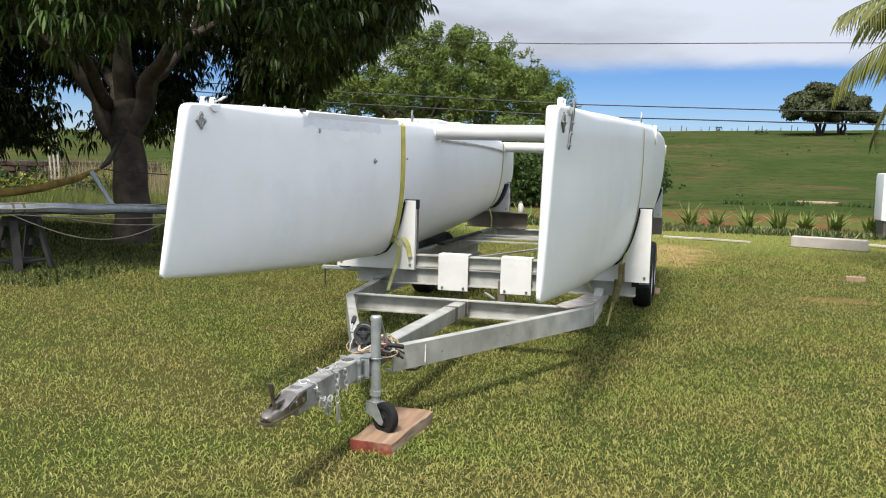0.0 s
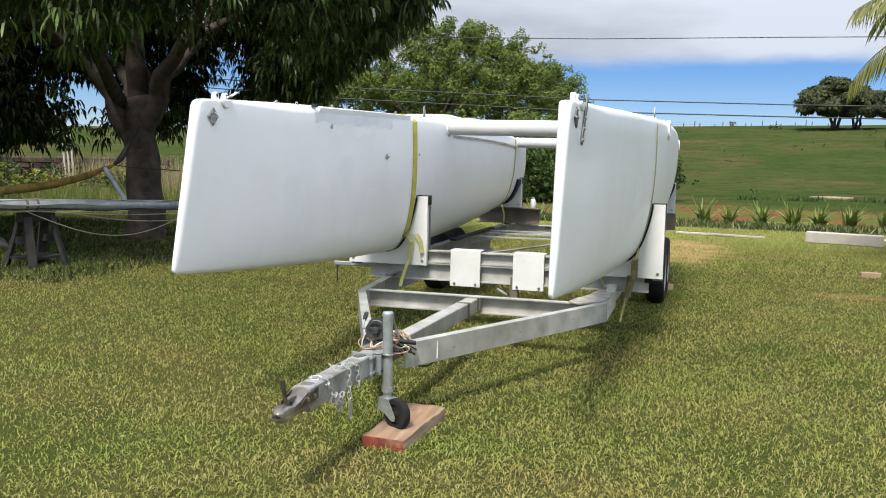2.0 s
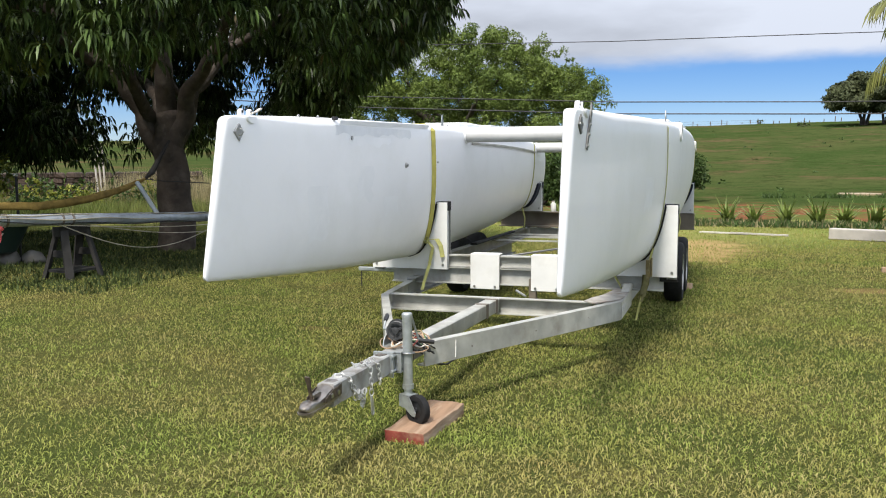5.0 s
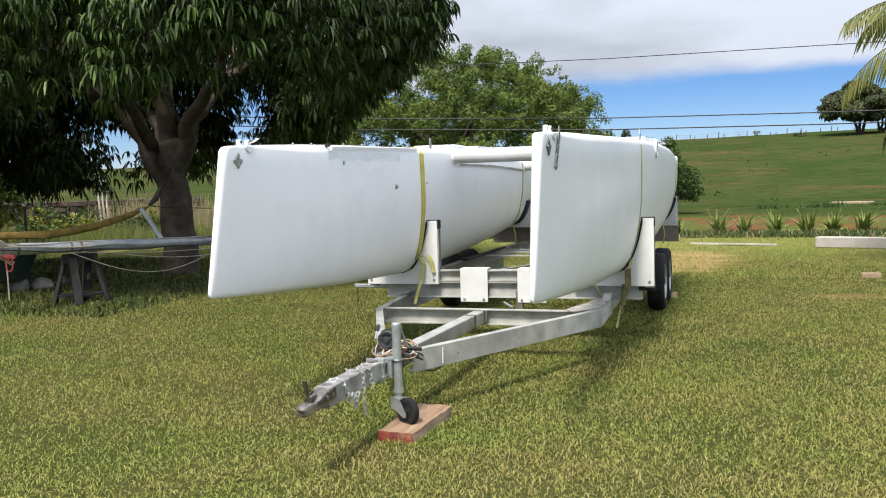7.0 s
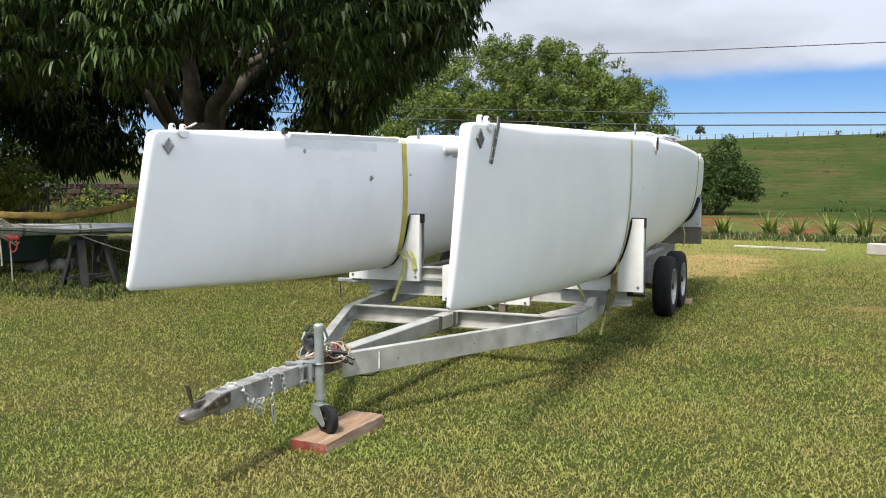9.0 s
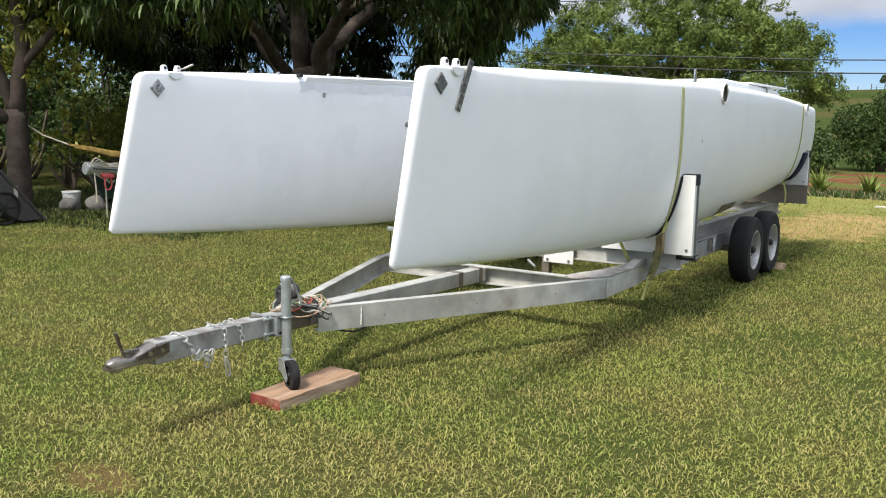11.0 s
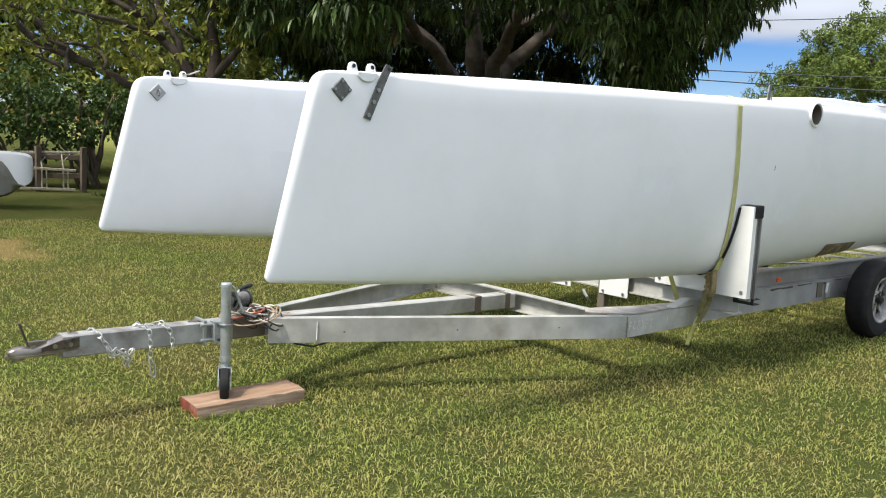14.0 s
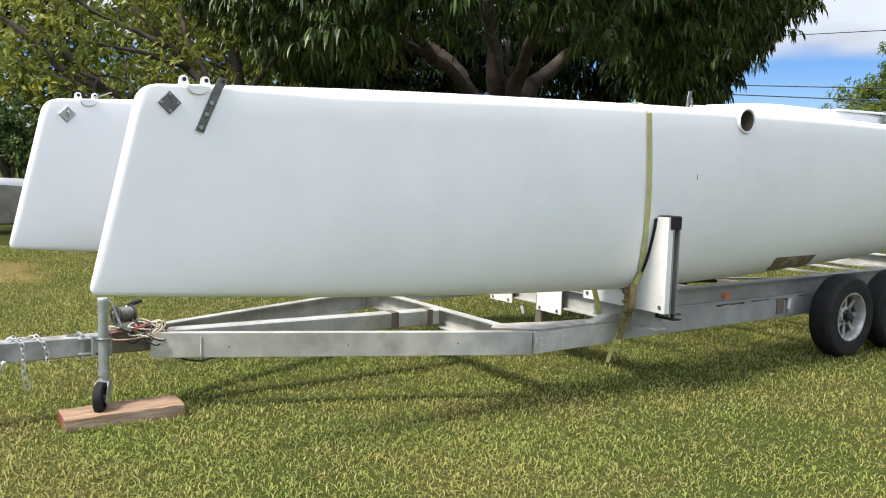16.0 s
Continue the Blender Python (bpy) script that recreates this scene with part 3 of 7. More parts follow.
def patchy(x, y):
    """Thin and thick places of the turf."""
    k = np.sin(x * 2.3 + 1.7 * np.sin(y * 1.1)) * np.sin(y * 2.9 + 1.3 * np.sin(x * 1.7 + 0.6)) + 0.6 * np.sin(x * 7.1 + y * 3.3) * np.sin(y * 6.2 - x * 2.1)
    k = np.clip(0.9 + 0.3 * k, 0.5, 1.0)
    for cx, cy, rx, ry, tint, most in BARE_SPOTS:
        d = ((x - cx) / rx) ** 2 + ((y - cy) / ry) ** 2 + 0.35 * np.sin(x * 9 + 2 * np.sin(y * 7)) * np.sin(y * 8)
        k = k * np.clip(0.5 + 0.5 * (d - 0.45) / 0.7, 0.5, 1.0)
    return k


def near_keep(x, y, g):
    d = np.hypot(x - 2.6, (y + 2.6) * 0.9)
    return g.uniform(0, 1, len(x)) < np.clip(3.1 / np.maximum(d, 0.6), 0.10, 1.0) * patchy(x, y)


add_stuff("lawn_grass", blades("lawn_grass", 1600000, (-8, 8, -4.2, 11), (0.018, 0.046), 0.0058, GRASS, 11, near_keep, 2.0, kite=True),
          "short mown lawn grass with dry straw patches", "grass")
add_stuff("lawn_grass", blades("lawn_grass", 110000, (-14, 12, 8, 17), (0.03, 0.055), 0.016, GRASS, 12, lambda x, y, g: g.uniform(0, 1, len(x)) < patchy(x, y), 0.8),
          "short mown lawn grass further back", "grass")


# ---- the catamaran hulls ----
HULL_X = 0.905
NOSE = 0.034  # length of the rounded stem


def ease(x, xs, ys):
    return float(np.interp(x, xs, ys))


KEEL_Y = [-0.1, 0.5, 1.05, 1.7, 2.4, 3.0, 3.7, 4.6, 5.5, 6.2, 7.0, 7.5]
KEEL_Z = [0.750, 0.700, 0.662, 0.625, 0.598, 0.582, 0.590, 0.625, 0.675, 0.725, 0.800, 0.860]
DECK_Y = [0.0, 0.3, 0.8, 1.6, 2.3, 3.0, 4.0, 5.0, 6.0, 7.1, 7.5]
DECK_Z = [1.585, 1.596, 1.608, 1.626, 1.637, 1.643, 1.645, 1.636, 1.613, 1.571, 1.556]
WIDE_Y = [0.0, 0.3, 0.8, 1.5, 2.35, 2.85, 3.63, 4.4, 5.2, 6.2, 7.0, 7.5]
WIDE_W = [0.0175, 0.037, 0.078, 0.132, 0.205, 0.247, 0.293, 0.312, 0.312, 0.290, 0.262, 0.240]


def fair(xs, ys):
    """Draws a smooth curve through the stations and returns it as a fine table."""
    xs, ys = np.array(xs), np.array(ys)
    slope = np.gradient(ys, xs)
    fx, fy = [], []
    for k in range(len(xs) - 1):
        h = xs[k + 1] - xs[k]
        t = np.linspace(0, 1, 9)[:-1]
        fx.append(xs[k] + t * h)
        fy.append(ys[k] * (1 + 2 * t) * (1 - t) ** 2 + slope[k] * h * t * (1 - t) ** 2 + ys[k + 1] * t * t * (3 - 2 * t) + slope[k + 1] * h * t * t * (t - 1))
    return np.append(np.concatenate(fx), xs[-1]), np.append(np.concatenate(fy), ys[-1])


KEEL_Y, KEEL_Z = fair(KEEL_Y, KEEL_Z)
DECK_Y, DECK_Z = fair(DECK_Y, DECK_Z)
WIDE_Y, WIDE_W = fair(WIDE_Y, WIDE_W)


def stem(z):
    return -0.045 + 0.238 * (z - 0.745)


def stern(z):
    return 7.44 - 0.38 * (z - 0.85)


def half_width(y, z):
    """Half the hull's width at y and height z."""
    kz, dz, hw = ease(y, KEEL_Y, KEEL_Z), ease(y, DECK_Y, DECK_Z), ease(y, WIDE_Y, WIDE_W)
    d = min(max((y - stem(z)) / NOSE, 0.0), 1.0)
    hw *= math.sqrt(1 - (1 - d) ** 2)
    p = 2.2 + 9 * math.exp(-max(y, 0) / 0.7)
    q = 0.47 - 0.22 * math.exp(-max(y, 0) / 0.7)
    zc = kz + (dz - kz) * 0.86
    if z >= zc:
        return hw
    t = min((zc - z) / (zc - kz), 1)
    return hw * max(1 - t ** p, 0) ** q


def hull_point(side, face, y, z, off=0.0):
    """On the skin of a hull (side -1 left, 1 right), face 1 towards +x, -1 towards -x."""
    return Vector((side * HULL_X + face * (half_width(y, z) + off), y, z))


def hull_mesh(side):
    b = bmesh.new()
    ds = [NOSE * (1 - math.cos(math.pi / 2 * k / 10)) for k in range(11)] + [0.05, 0.08, 0.13] + [0.2 + 0.15 * k for k in range(48)] + [7.32, 7.42]
    length = 7.42
    rows = []
    for d in ds:
        s = d / length
        yc = d - 0.05
        kz, dz = ease(yc, KEEL_Y, KEEL_Z), ease(yc + 0.12, DECK_Y, DECK_Z)
        rt, rb = 0.075, 0.035
        if d < rt:
            dz -= rt - math.sqrt(rt * rt - (rt - d) ** 2)
        if d < rb:
            kz += rb - math.sqrt(rb * rb - (rb - d) ** 2)
        gun = min(0.05, 0.6 * ease(yc, WIDE_Y, WIDE_W))
        zs = [kz + (dz - gun - kz) * (1 - math.cos(math.pi / 2 * k / 15)) for k in range(16)]
        left = []
        for z in zs:
            y = stem(z) + (stern(z) - stem(z)) * s
            hw = max(half_width(max(y, stem(z)), z), 0.0002)
            left.append((hw, y, z))
        hw = left[-1][0]
        for a, h in ((0.08, 0.45), (0.30, 0.78), (0.62, 0.95), (1.0, 1.0)):
            z = dz - gun + gun * h
            left.append((max(hw - gun * a, hw * 0.25), stem(z) + (stern(z) - stem(z)) * s, z))
        zt = dz + 0.012 * min(1, d)
        left.append((0.0, stem(zt) + (stern(zt) - stem(zt)) * s, zt))
        ring = [b.verts.new((side * HULL_X + x, y, z)) for x, y, z in left]
        ring += [b.verts.new((side * HULL_X - x, y, z)) for x, y, z in left[-2:0:-1]]
        rows.append(ring)
    n = len(rows[0])
    for r0, r1 in zip(rows, rows[1:]):
        for k in range(n):
            b.faces.new((r0[k], r0[(k + 1) % n], r1[(k + 1) % n], r1[k]))
    b.faces.new(rows[0])
    b.faces.new(rows[-1][::-1])
    bmesh.ops.remove_doubles(b, verts=b.verts, dist=0.0004)
    bmesh.ops.recalc_face_normals(b, faces=b.faces)
    return b


def skin_patch(side, face, y0, y1, z0, z1, off=0.003, ny=10, nz=6, ragged=0.0):
    """A thin sheet lying on a hull's skin; ragged: how far its edges wander."""
    b = bmesh.new()

    def spot(i, j):
        y, z = y0 + (y1 - y0) * i / ny, z0 + (z1 - z0) * j / nz
        wy = ragged * noise.noise(Vector((z * 23, y0, 1.5)))
        wz = ragged * noise.noise(Vector((y * 11, z0, 6.5)))
        return b.verts.new(hull_point(side, face, y + wy, z + wz * (1 - j / nz), off))

    g = [[spot(i, j) for j in range(nz + 1)] for i in range(ny + 1)]
    for i in range(ny):
        for j in range(nz):
            b.faces.new((g[i][j], g[i + 1][j], g[i + 1][j + 1], g[i][j + 1]))
    bmesh.ops.recalc_face_normals(b, faces=b.faces)
    if (b.faces[:][0].normal.x < 0) == (face > 0):
        bmesh.ops.reverse_faces(b, faces=b.faces)
    return b


hulls = {}
for side, words in ((-1, "white catamaran hull with faired patches on its inner side"), (1, "white catamaran hull with a stainless bow strap")):
    h = thing("catamaran_hull", (side * HULL_X, 3.0, 0.58), words, "boat hull", "pair of catamaran hulls")
    hulls[side] = h
    part("shell", hull_mesh(side), GELCOAT, h, smooth="auto")



def bore(ob, y, z, r):
    """Cuts a round hole through a hull along x."""
    c = new("cutter", mesh_of("cutter", disc((ob.parent.location.x, y, z), (1, 0, 0), r, 1.2, 28), GELCOAT))
    mod = ob.modifiers.new("hole", "BOOLEAN")
    mod.operation, mod.object, mod.solver = "DIFFERENCE", c, "EXACT"
    bpy.context.view_layer.update()
    done = bpy.data.meshes.new_from_object(ob.evaluated_get(bpy.context.evaluated_depsgraph_get()))
    ob.modifiers.clear()
    ob.data = done
    bpy.data.objects.remove(c)


for h in hulls.values():
    for y, z, r in ((3.63, 1.583, 0.064), (6.62, 1.518, 0.056)):
        bore(h.children[0], y, z, r)

# ---- crossbeam tubes ----
for y, z, r, q in ((3.63, 1.583, 0.066, 0.0), (6.62, 1.518, 0.058, 0.015)):
    whole("crossbeam_tube", tube([(-1.205 + q, y, z), (-0.6, y, z), (0.6, y, z), (1.205 - q, y, z)], r, 28, hollow=0.07), [TUBE_PAINT, STEEL_DARK], (0, y, z - r),
          "white round crossbeam tube joining the two hulls", "crossbeam", "crossbeams", smooth="auto")

# ---- the trailer ----
trailer = thing("boat_trailer", (0, 3.2, 0), "weathered grey steel tandem-axle boat trailer on the lawn", "trailer")


def bar(name, a, c, outline, mat=STEEL, label="", parent=trailer, up=(0, 0, 1)):
    return part(name, sweep_bar(a, c, outline, up), mat, parent, label)


bar("drawbar", (0, -0.53, 0.356), (0, 0.62, 0.345), box_section(0.078, 0.10), DRAWBAR)
for s in (-1, 1):
    # arm of the A-frame, bent at the knee towards the rail
    pts = [(s * 0.085, 0.45, 0.338), (s * 0.88, 2.29, 0.318), (s * 0.878, 2.93, 0.324)]
    if s < 0:
        pts = [(s * 0.085, 0.45, 0.338), (s * 0.835, 2.24, 0.306), (s * 0.862, 2.90, 0.335)]
    a_b = sweep_bar(pts[0], pts[1], channel(0.055, 0.125, 0.008, s > 0))
    join(a_b, sweep_bar(pts[1], pts[2], channel(0.055, 0.12, 0.008, s > 0)))
    part("drawbar_arm", a_b, STEEL, trailer)
    part("main_rail", sweep_bar((s * 0.855, 2.86, 0.341), (s * 0.855, 6.4, 0.352), channel(0.065, 0.145, 0.009, s > 0)), STEEL_RAIL, trailer)
    part("upper_rail", sweep_bar((s * 0.835, 3.12, 0.474), (s * 0.835, 7.25, 0.484), ibeam(0.075, 0.118, 0.010)), STEEL_MID, trailer, "darker steel beam laid on the main rail")
# Thin shell added only to give this stretch of drawbar its dark tone.
bar("drawbar_sleeve", (0, 0.245, 0.353), (0, 0.46, 0.351), box_section(0.084, 0.106), STEEL_DARK, "brown grimy shell added over the drawbar behind the jack")
bar("centre_beam", (0, 0.60, 0.347), (0, 2.252, 0.324), box_section(0.085, 0.095))
bar("cross_channel", (-0.80, 2.285, 0.312), (0.845, 2.285, 0.314), channel(0.06, 0.118, 0.008, False))
bar("front_cross_beam", (-1.08, 3.06, 0.425), (1.13, 3.06, 0.43), ibeam(0.09, 0.135, 0.009))
bar("upper_cross_beam", (-0.62, 3.06, 0.545), (0.62, 3.06, 0.55), ibeam(0.09, 0.095, 0.009))
for y in (3.66, 5.24, 5.70, 6.05):
    bar("rear_cross_bar", (-0.80, y, 0.527), (0.80, y, 0.527), [(-0.025, -0.006), (0.025, -0.006), (0.025, 0.006), (-0.025, 0.006)])
bar("diagonal_brace", (-0.30, 3.70, 0.515), (0.24, 5.20, 0.514), [(-0.02, -0.006), (0.02, -0.006), (0.02, 0.006), (-0.02, 0.006)], STEEL_MID)
bar("diagonal_brace", (0.22, 3.70, 0.515), (0.79, 4.86, 0.514), [(-0.02, -0.006), (0.02, -0.006), (0.02, 0.006), (-0.02, 0.006)], STEEL_MID)
bar("rear_cross_beam", (-0.80, 7.04, 0.482), (0.80, 7.04, 0.482), ibeam(0.10, 0.11, 0.010))
for s in (-1, 1):
    bar("rear_bolster", (s * 0.43, 7.02, 0.645), (s * 1.18, 7.02, 0.645), channel(0.12, 0.19, 0.012), STEEL_DARK, "brown steel stub below the stern, shade put into its colour")
part("rubber_mat", prism([(0.52, 3.86), (0.70, 3.69), (0.79, 3.98), (0.64, 4.06)], "z", 0.541, 0.556, 0.004), CARPET, trailer, "black rubber mat lying over the beams")
part("rubber_mat", prism([(-0.79, 4.35), (-0.72, 4.35), (-0.74, 6.0), (-0.79, 6.0)], "z", 0.552, 0.572, 0.004), CARPET, trailer, "black rubber strip lying along the rail")
for x in (-0.27, 0.23):
    w = prism([(2.993, 0.325), (3.001, 0.325), (3.001, 0.604), (3.11, 0.604), (3.11, 0.612), (2.993, 0.612)], "x", x - 0.121, x + 0.121, 0.003)
    pl = part("guard_plate", w, WHITE_BOARD, trailer, "white folded plate bolted over the beam")
    for dx in (-0.085, 0.085):
        part("bolt", disc((x + dx, 2.99, 0.348), (0, -1, 0), 0.010, 0.008, 10), CHROME, pl)


def tyre_wheel(x, y, out):
    w = part("wheel", lathe([(0.165, -0.07), (0.172, -0.078), (0.215, -0.085), (0.262, -0.082), (0.280, -0.066), (0.288, -0.045), (0.290, 0), (0.288, 0.045), (0.280, 0.066), (0.262, 0.082),
                             (0.215, 0.085), (0.172, 0.078), (0.165, 0.07)], (x, y, 0.288), (out, 0, 0), 40), RUBBER, trailer, smooth="auto")
    part("rim", lathe([(0.160, -0.075), (0.168, 0.070), (0.172, 0.080), (0.162, 0.080), (0.153, 0.066), (0.147, 0.048), (0.143, 0.01)], (x, y, 0.288), (out, 0, 0), 40), RIM, w, smooth="auto")
    sp = bmesh.new()
    for k in range(8):
        a = k * math.tau / 8
        q = Matrix.Translation((x, y, 0.288)) @ Vector((out, 0, 0)).to_track_quat("Z", "Y").to_matrix().to_4x4() @ Matrix.Rotation(a, 4, "Z")
        s2 = block((0.046, -0.013, 0.016), (0.152, 0.013, 0.030), 0.005)
        bmesh.ops.transform(s2, matrix=q, verts=s2.verts)
        join(sp, s2)
    join(sp, lathe([(0.046, 0.040), (0.058, 0.038), (0.066, 0.030), (0.068, 0.014), (0.046, 0.014)], (x, y, 0.288), (out, 0, 0), 24))
    part("spokes", sp, RIM, w)
    part("hub_cap", lathe([(0.0, 0.078), (0.020, 0.077), (0.029, 0.068), (0.032, 0.040), (0.046, 0.036), (0.046, 0.012)], (x, y, 0.288), (out, 0, 0), 18), HUB_DARK, w, "dark hub", smooth="auto")
    for k in range(5):
        a = k * math.tau / 5
        part("wheel_nut", disc((x + out * 0.040, y + 0.052 * math.cos(a), 0.288 + 0.052 * math.sin(a)), (1, 0, 0), 0.009, 0.022, 6), CHROME, w)
    # Near-black disc added behind the spokes; its colour gives the openings their shade.
    part("brake_drum", disc((x - out * 0.012, y, 0.288), (1, 0, 0), 0.138, 0.05, 28), HUB_DARK, w)
    return w


for s in (-1, 1):
    for y in (4.97, 5.61):
        tyre_wheel(s * 1.09, y, s)
for y in (4.97, 5.61):
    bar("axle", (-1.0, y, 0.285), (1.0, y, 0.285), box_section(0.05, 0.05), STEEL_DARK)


def cradle(side, y, low, top, inner, outer, mat_cap, name="hull_cradle", pad_width=0.06):
    """A board cut to the hull's bottom, with a post at both ends."""
    c = side * HULL_X
    x0, x1 = c - inner, c + outer
    out = [(x0, low), (x1, low), (x1, top)]
    xs = [c + outer - 0.095]
    zs = np.linspace(top - 0.01, ease(y, KEEL_Y, KEEL_Z), 14)
    curve = [(c + half_width(y, z) + 0.012, z - 0.006) for z in zs]
    curve = [(min(px, x1 - 0.03), pz) for px, pz in curve]
    out += [(max(curve[0][0], x1 - 0.105), top)] + curve
    back = [(2 * c - px, pz) for px, pz in curve[::-1]]
    out += back + [(x0 + 0.105, top), (x0, top)]
    cr = thing(name, (c, y, low), "white painted cradle board cut to the hull's curve", "boat cradle", "hull cradles")
    part("board", prism(out, "y", y - 0.02, y + 0.02), WHITE_BOARD, cr)
    yp = y - max(0, pad_width - 0.07) / 2
    pad = ribbon([(px - 0.003, yp, pz + 0.004) for px, pz in curve] + [(px + 0.003, yp, pz + 0.004) for px, pz in back], pad_width, (0, 1, 0), 0.012 if pad_width < 0.1 else 0.05)
    part("pad", pad, mat_cap, cr, "black carpet strip along the hull")
    for xp, sg in ((x1, 1), (x0, -1)):
        a, d = min(xp, xp - sg * 0.075), max(xp, xp - sg * 0.075)
        part("post", sweep_bar(((a + d) / 2, y + 0.052, low - 0.02), ((a + d) / 2, y + 0.052, top - 0.05), channel(0.075, 0.055, 0.008, sg > 0), up=(0, 1, 0)), STEEL_MID, cr)
        part("cap", block((a - 0.004 - 0.02 * (sg > 0), y - 0.006, top - 0.07), (d + 0.004 + 0.02 * (sg < 0), y + 0.086, top + 0.006), 0.008), mat_cap, cr, "black carpet cap on the post")
        part("bolt", disc((xp - sg * 0.035, y - 0.022, low + 0.035), (0, -1, 0), 0.011, 0.008, 10), CHROME, cr)
    return cr


for s in (-1, 1):
    cradle(s, 2.985, 0.478, 1.022, 0.325, 0.325, CARPET)
    cradle(s, 7.0, 0.745, 1.10, 0.28, 0.26, NAVY, pad_width=0.20)

for s in (1,):
    whole("wheel_chock", prism([(5.84, 0.0), (6.02, 0.0), (5.98, 0.05), (5.88, 0.06)], "x", s * 1.05, s * 1.22, 0.004), WOOD, (s * 1.13, 5.93, 0), "small brown timber wheel chock behind the tyre", "wheel chock")

# ---- hull fittings ----
CHALK = material("worn_chalk_paint", (0.72, 0.72, 0.68), 0.8, vary=0.2, scale=60, stain=(0.5, 0.5, 0.47), stain_scale=50, stain_amount=0.7)
LEVER_RUST = material("dark_rusted_lever", (0.13, 0.10, 0.075), 0.6, metal=0.3, vary=0.3, scale=40, stain=(0.07, 0.045, 0.03), stain_scale=30, stain_amount=0.8)
GEAR_DARK = material("dark_oily_gear_steel", (0.085, 0.088, 0.09), 0.5, metal=0.4, vary=0.25, scale=50)
ZINC_DULL = material("dull_galvanised_wire", (0.20, 0.195, 0.185), 0.6, metal=0.4, vary=0.2, scale=60)
DULL_PLATE = material("dark_dull_stainless", (0.17, 0.17, 0.165), 0.6, metal=0.3, vary=0.2, scale=40)


def diamond(side, y, z, h, ring):
    p = hull_point(side, 1, y, z)
    d = part("diamond_plate", prism([(y - 0.048, z), (y, z - 0.048), (y + 0.048, z), (y, z + 0.048)], "x", p.x - 0.004, p.x + 0.007, 0.002), CHROME if ring else DULL_PLATE, h, "diamond-shaped stainless plate")
    for dy, dz in ((-0.034, 0), (0.034, 0), (0, 0.034), (0, -0.034)):
        part("screw", disc((p.x + 0.008, y + dy, z + dz), (1, 0, 0), 0.006, 0.005, 10), CHROME, d)
    if ring:
        part("eye_loop", tube([(p.x + 0.012 + 0.012 * math.sin(a), y + 0.004, z + 0.017 * math.cos(a)) for a in np.linspace(0, math.tau, 15)[:-1]], 0.004, 8, closed=True), CHROME, d)


def bow_lugs(side, y, h):
    zt = 1.600
    x = side * HULL_X + 0.010
    for k in (0.0, 0.092):
        out = [(y + k - 0.022, zt - 0.012), (y + k - 0.017, zt + 0.012)] + [(y + k + 0.017 * math.cos(a), zt + 0.016 + 0.017 * math.sin(a)) for a in np.linspace(math.pi, 0, 9)] + [(y + k + 0.017, zt + 0.012), (y + k + 0.026, zt - 0.012)]
        lug = part("bow_lug", prism(out, "x", x - 0.012, x + 0.012, 0.003), GELCOAT, h, "white moulded eye lug")
        # No hole is cut: a dark disc paints the shade inside it.
        part("bushing", disc((x, y + k, zt + 0.016), (1, 0, 0), 0.0085, 0.027, 14), HUB_DARK, lug, "dark disc standing in for the shade of the lug's hole")
    yc = y + 0.05
    pad = [(yc + 0.050 * math.cos(a), zt - 0.006 + 0.040 * math.sin(a)) for a in np.linspace(math.pi, math.tau, 15)]
    px = hull_point(side, 1, yc, zt - 0.03).x
    part("lug_pad", prism(pad, "x", px - 0.02, px + 0.010, 0.003), GELCOAT, h, "white rounded pad under the lugs")


for s in (-1, 1):
    h = hulls[s]
    diamond(s, 0.272, 1.518 if s > 0 else 1.506, h, s < 0)
    bow_lugs(s, 0.338, h)

hr, hl = hulls[1], hulls[-1]
# slanting stainless strap on the right bow
def slant_strap():
    p0, p1 = hull_point(1, 1, 0.392, 1.405, 0.004), hull_point(1, 1, 0.468, 1.585, 0.006)
    top = Vector((p1.x - 0.003, 0.494, 1.628))
    b = ribbon([p0, p0.lerp(p1, 0.5), p1, top], 0.036, (0, 0.95, -0.32), 0.006)
    st = part("bow_strap", b, DULL_PLATE, hr, "slanting stainless chainplate strap")
    for k in (0.05, 0.35, 0.62):
        q = p0.lerp(p1, k)
        part("bolt", disc((q.x + 0.006, q.y, q.z + 0.008), (1, 0, 0), 0.009, 0.008, 12), CHROME, st)
    part("pin_hole", disc((top.x, top.y - 0.004, top.z - 0.014), (1, 0, 0), 0.008, 0.009, 12), BLACK_PLASTIC, st)


slant_strap()
tang = ribbon([(-HULL_X + 0.03, 0.42, 1.612), (-HULL_X + 0.03, 0.46, 1.618), (-HULL_X + 0.03, 0.520, 1.642)], 0.020, (1, 0, 0), 0.006)
part("deck_tang", tang, LEAD_WHITE, hl, "pale tang bent up from the deck")

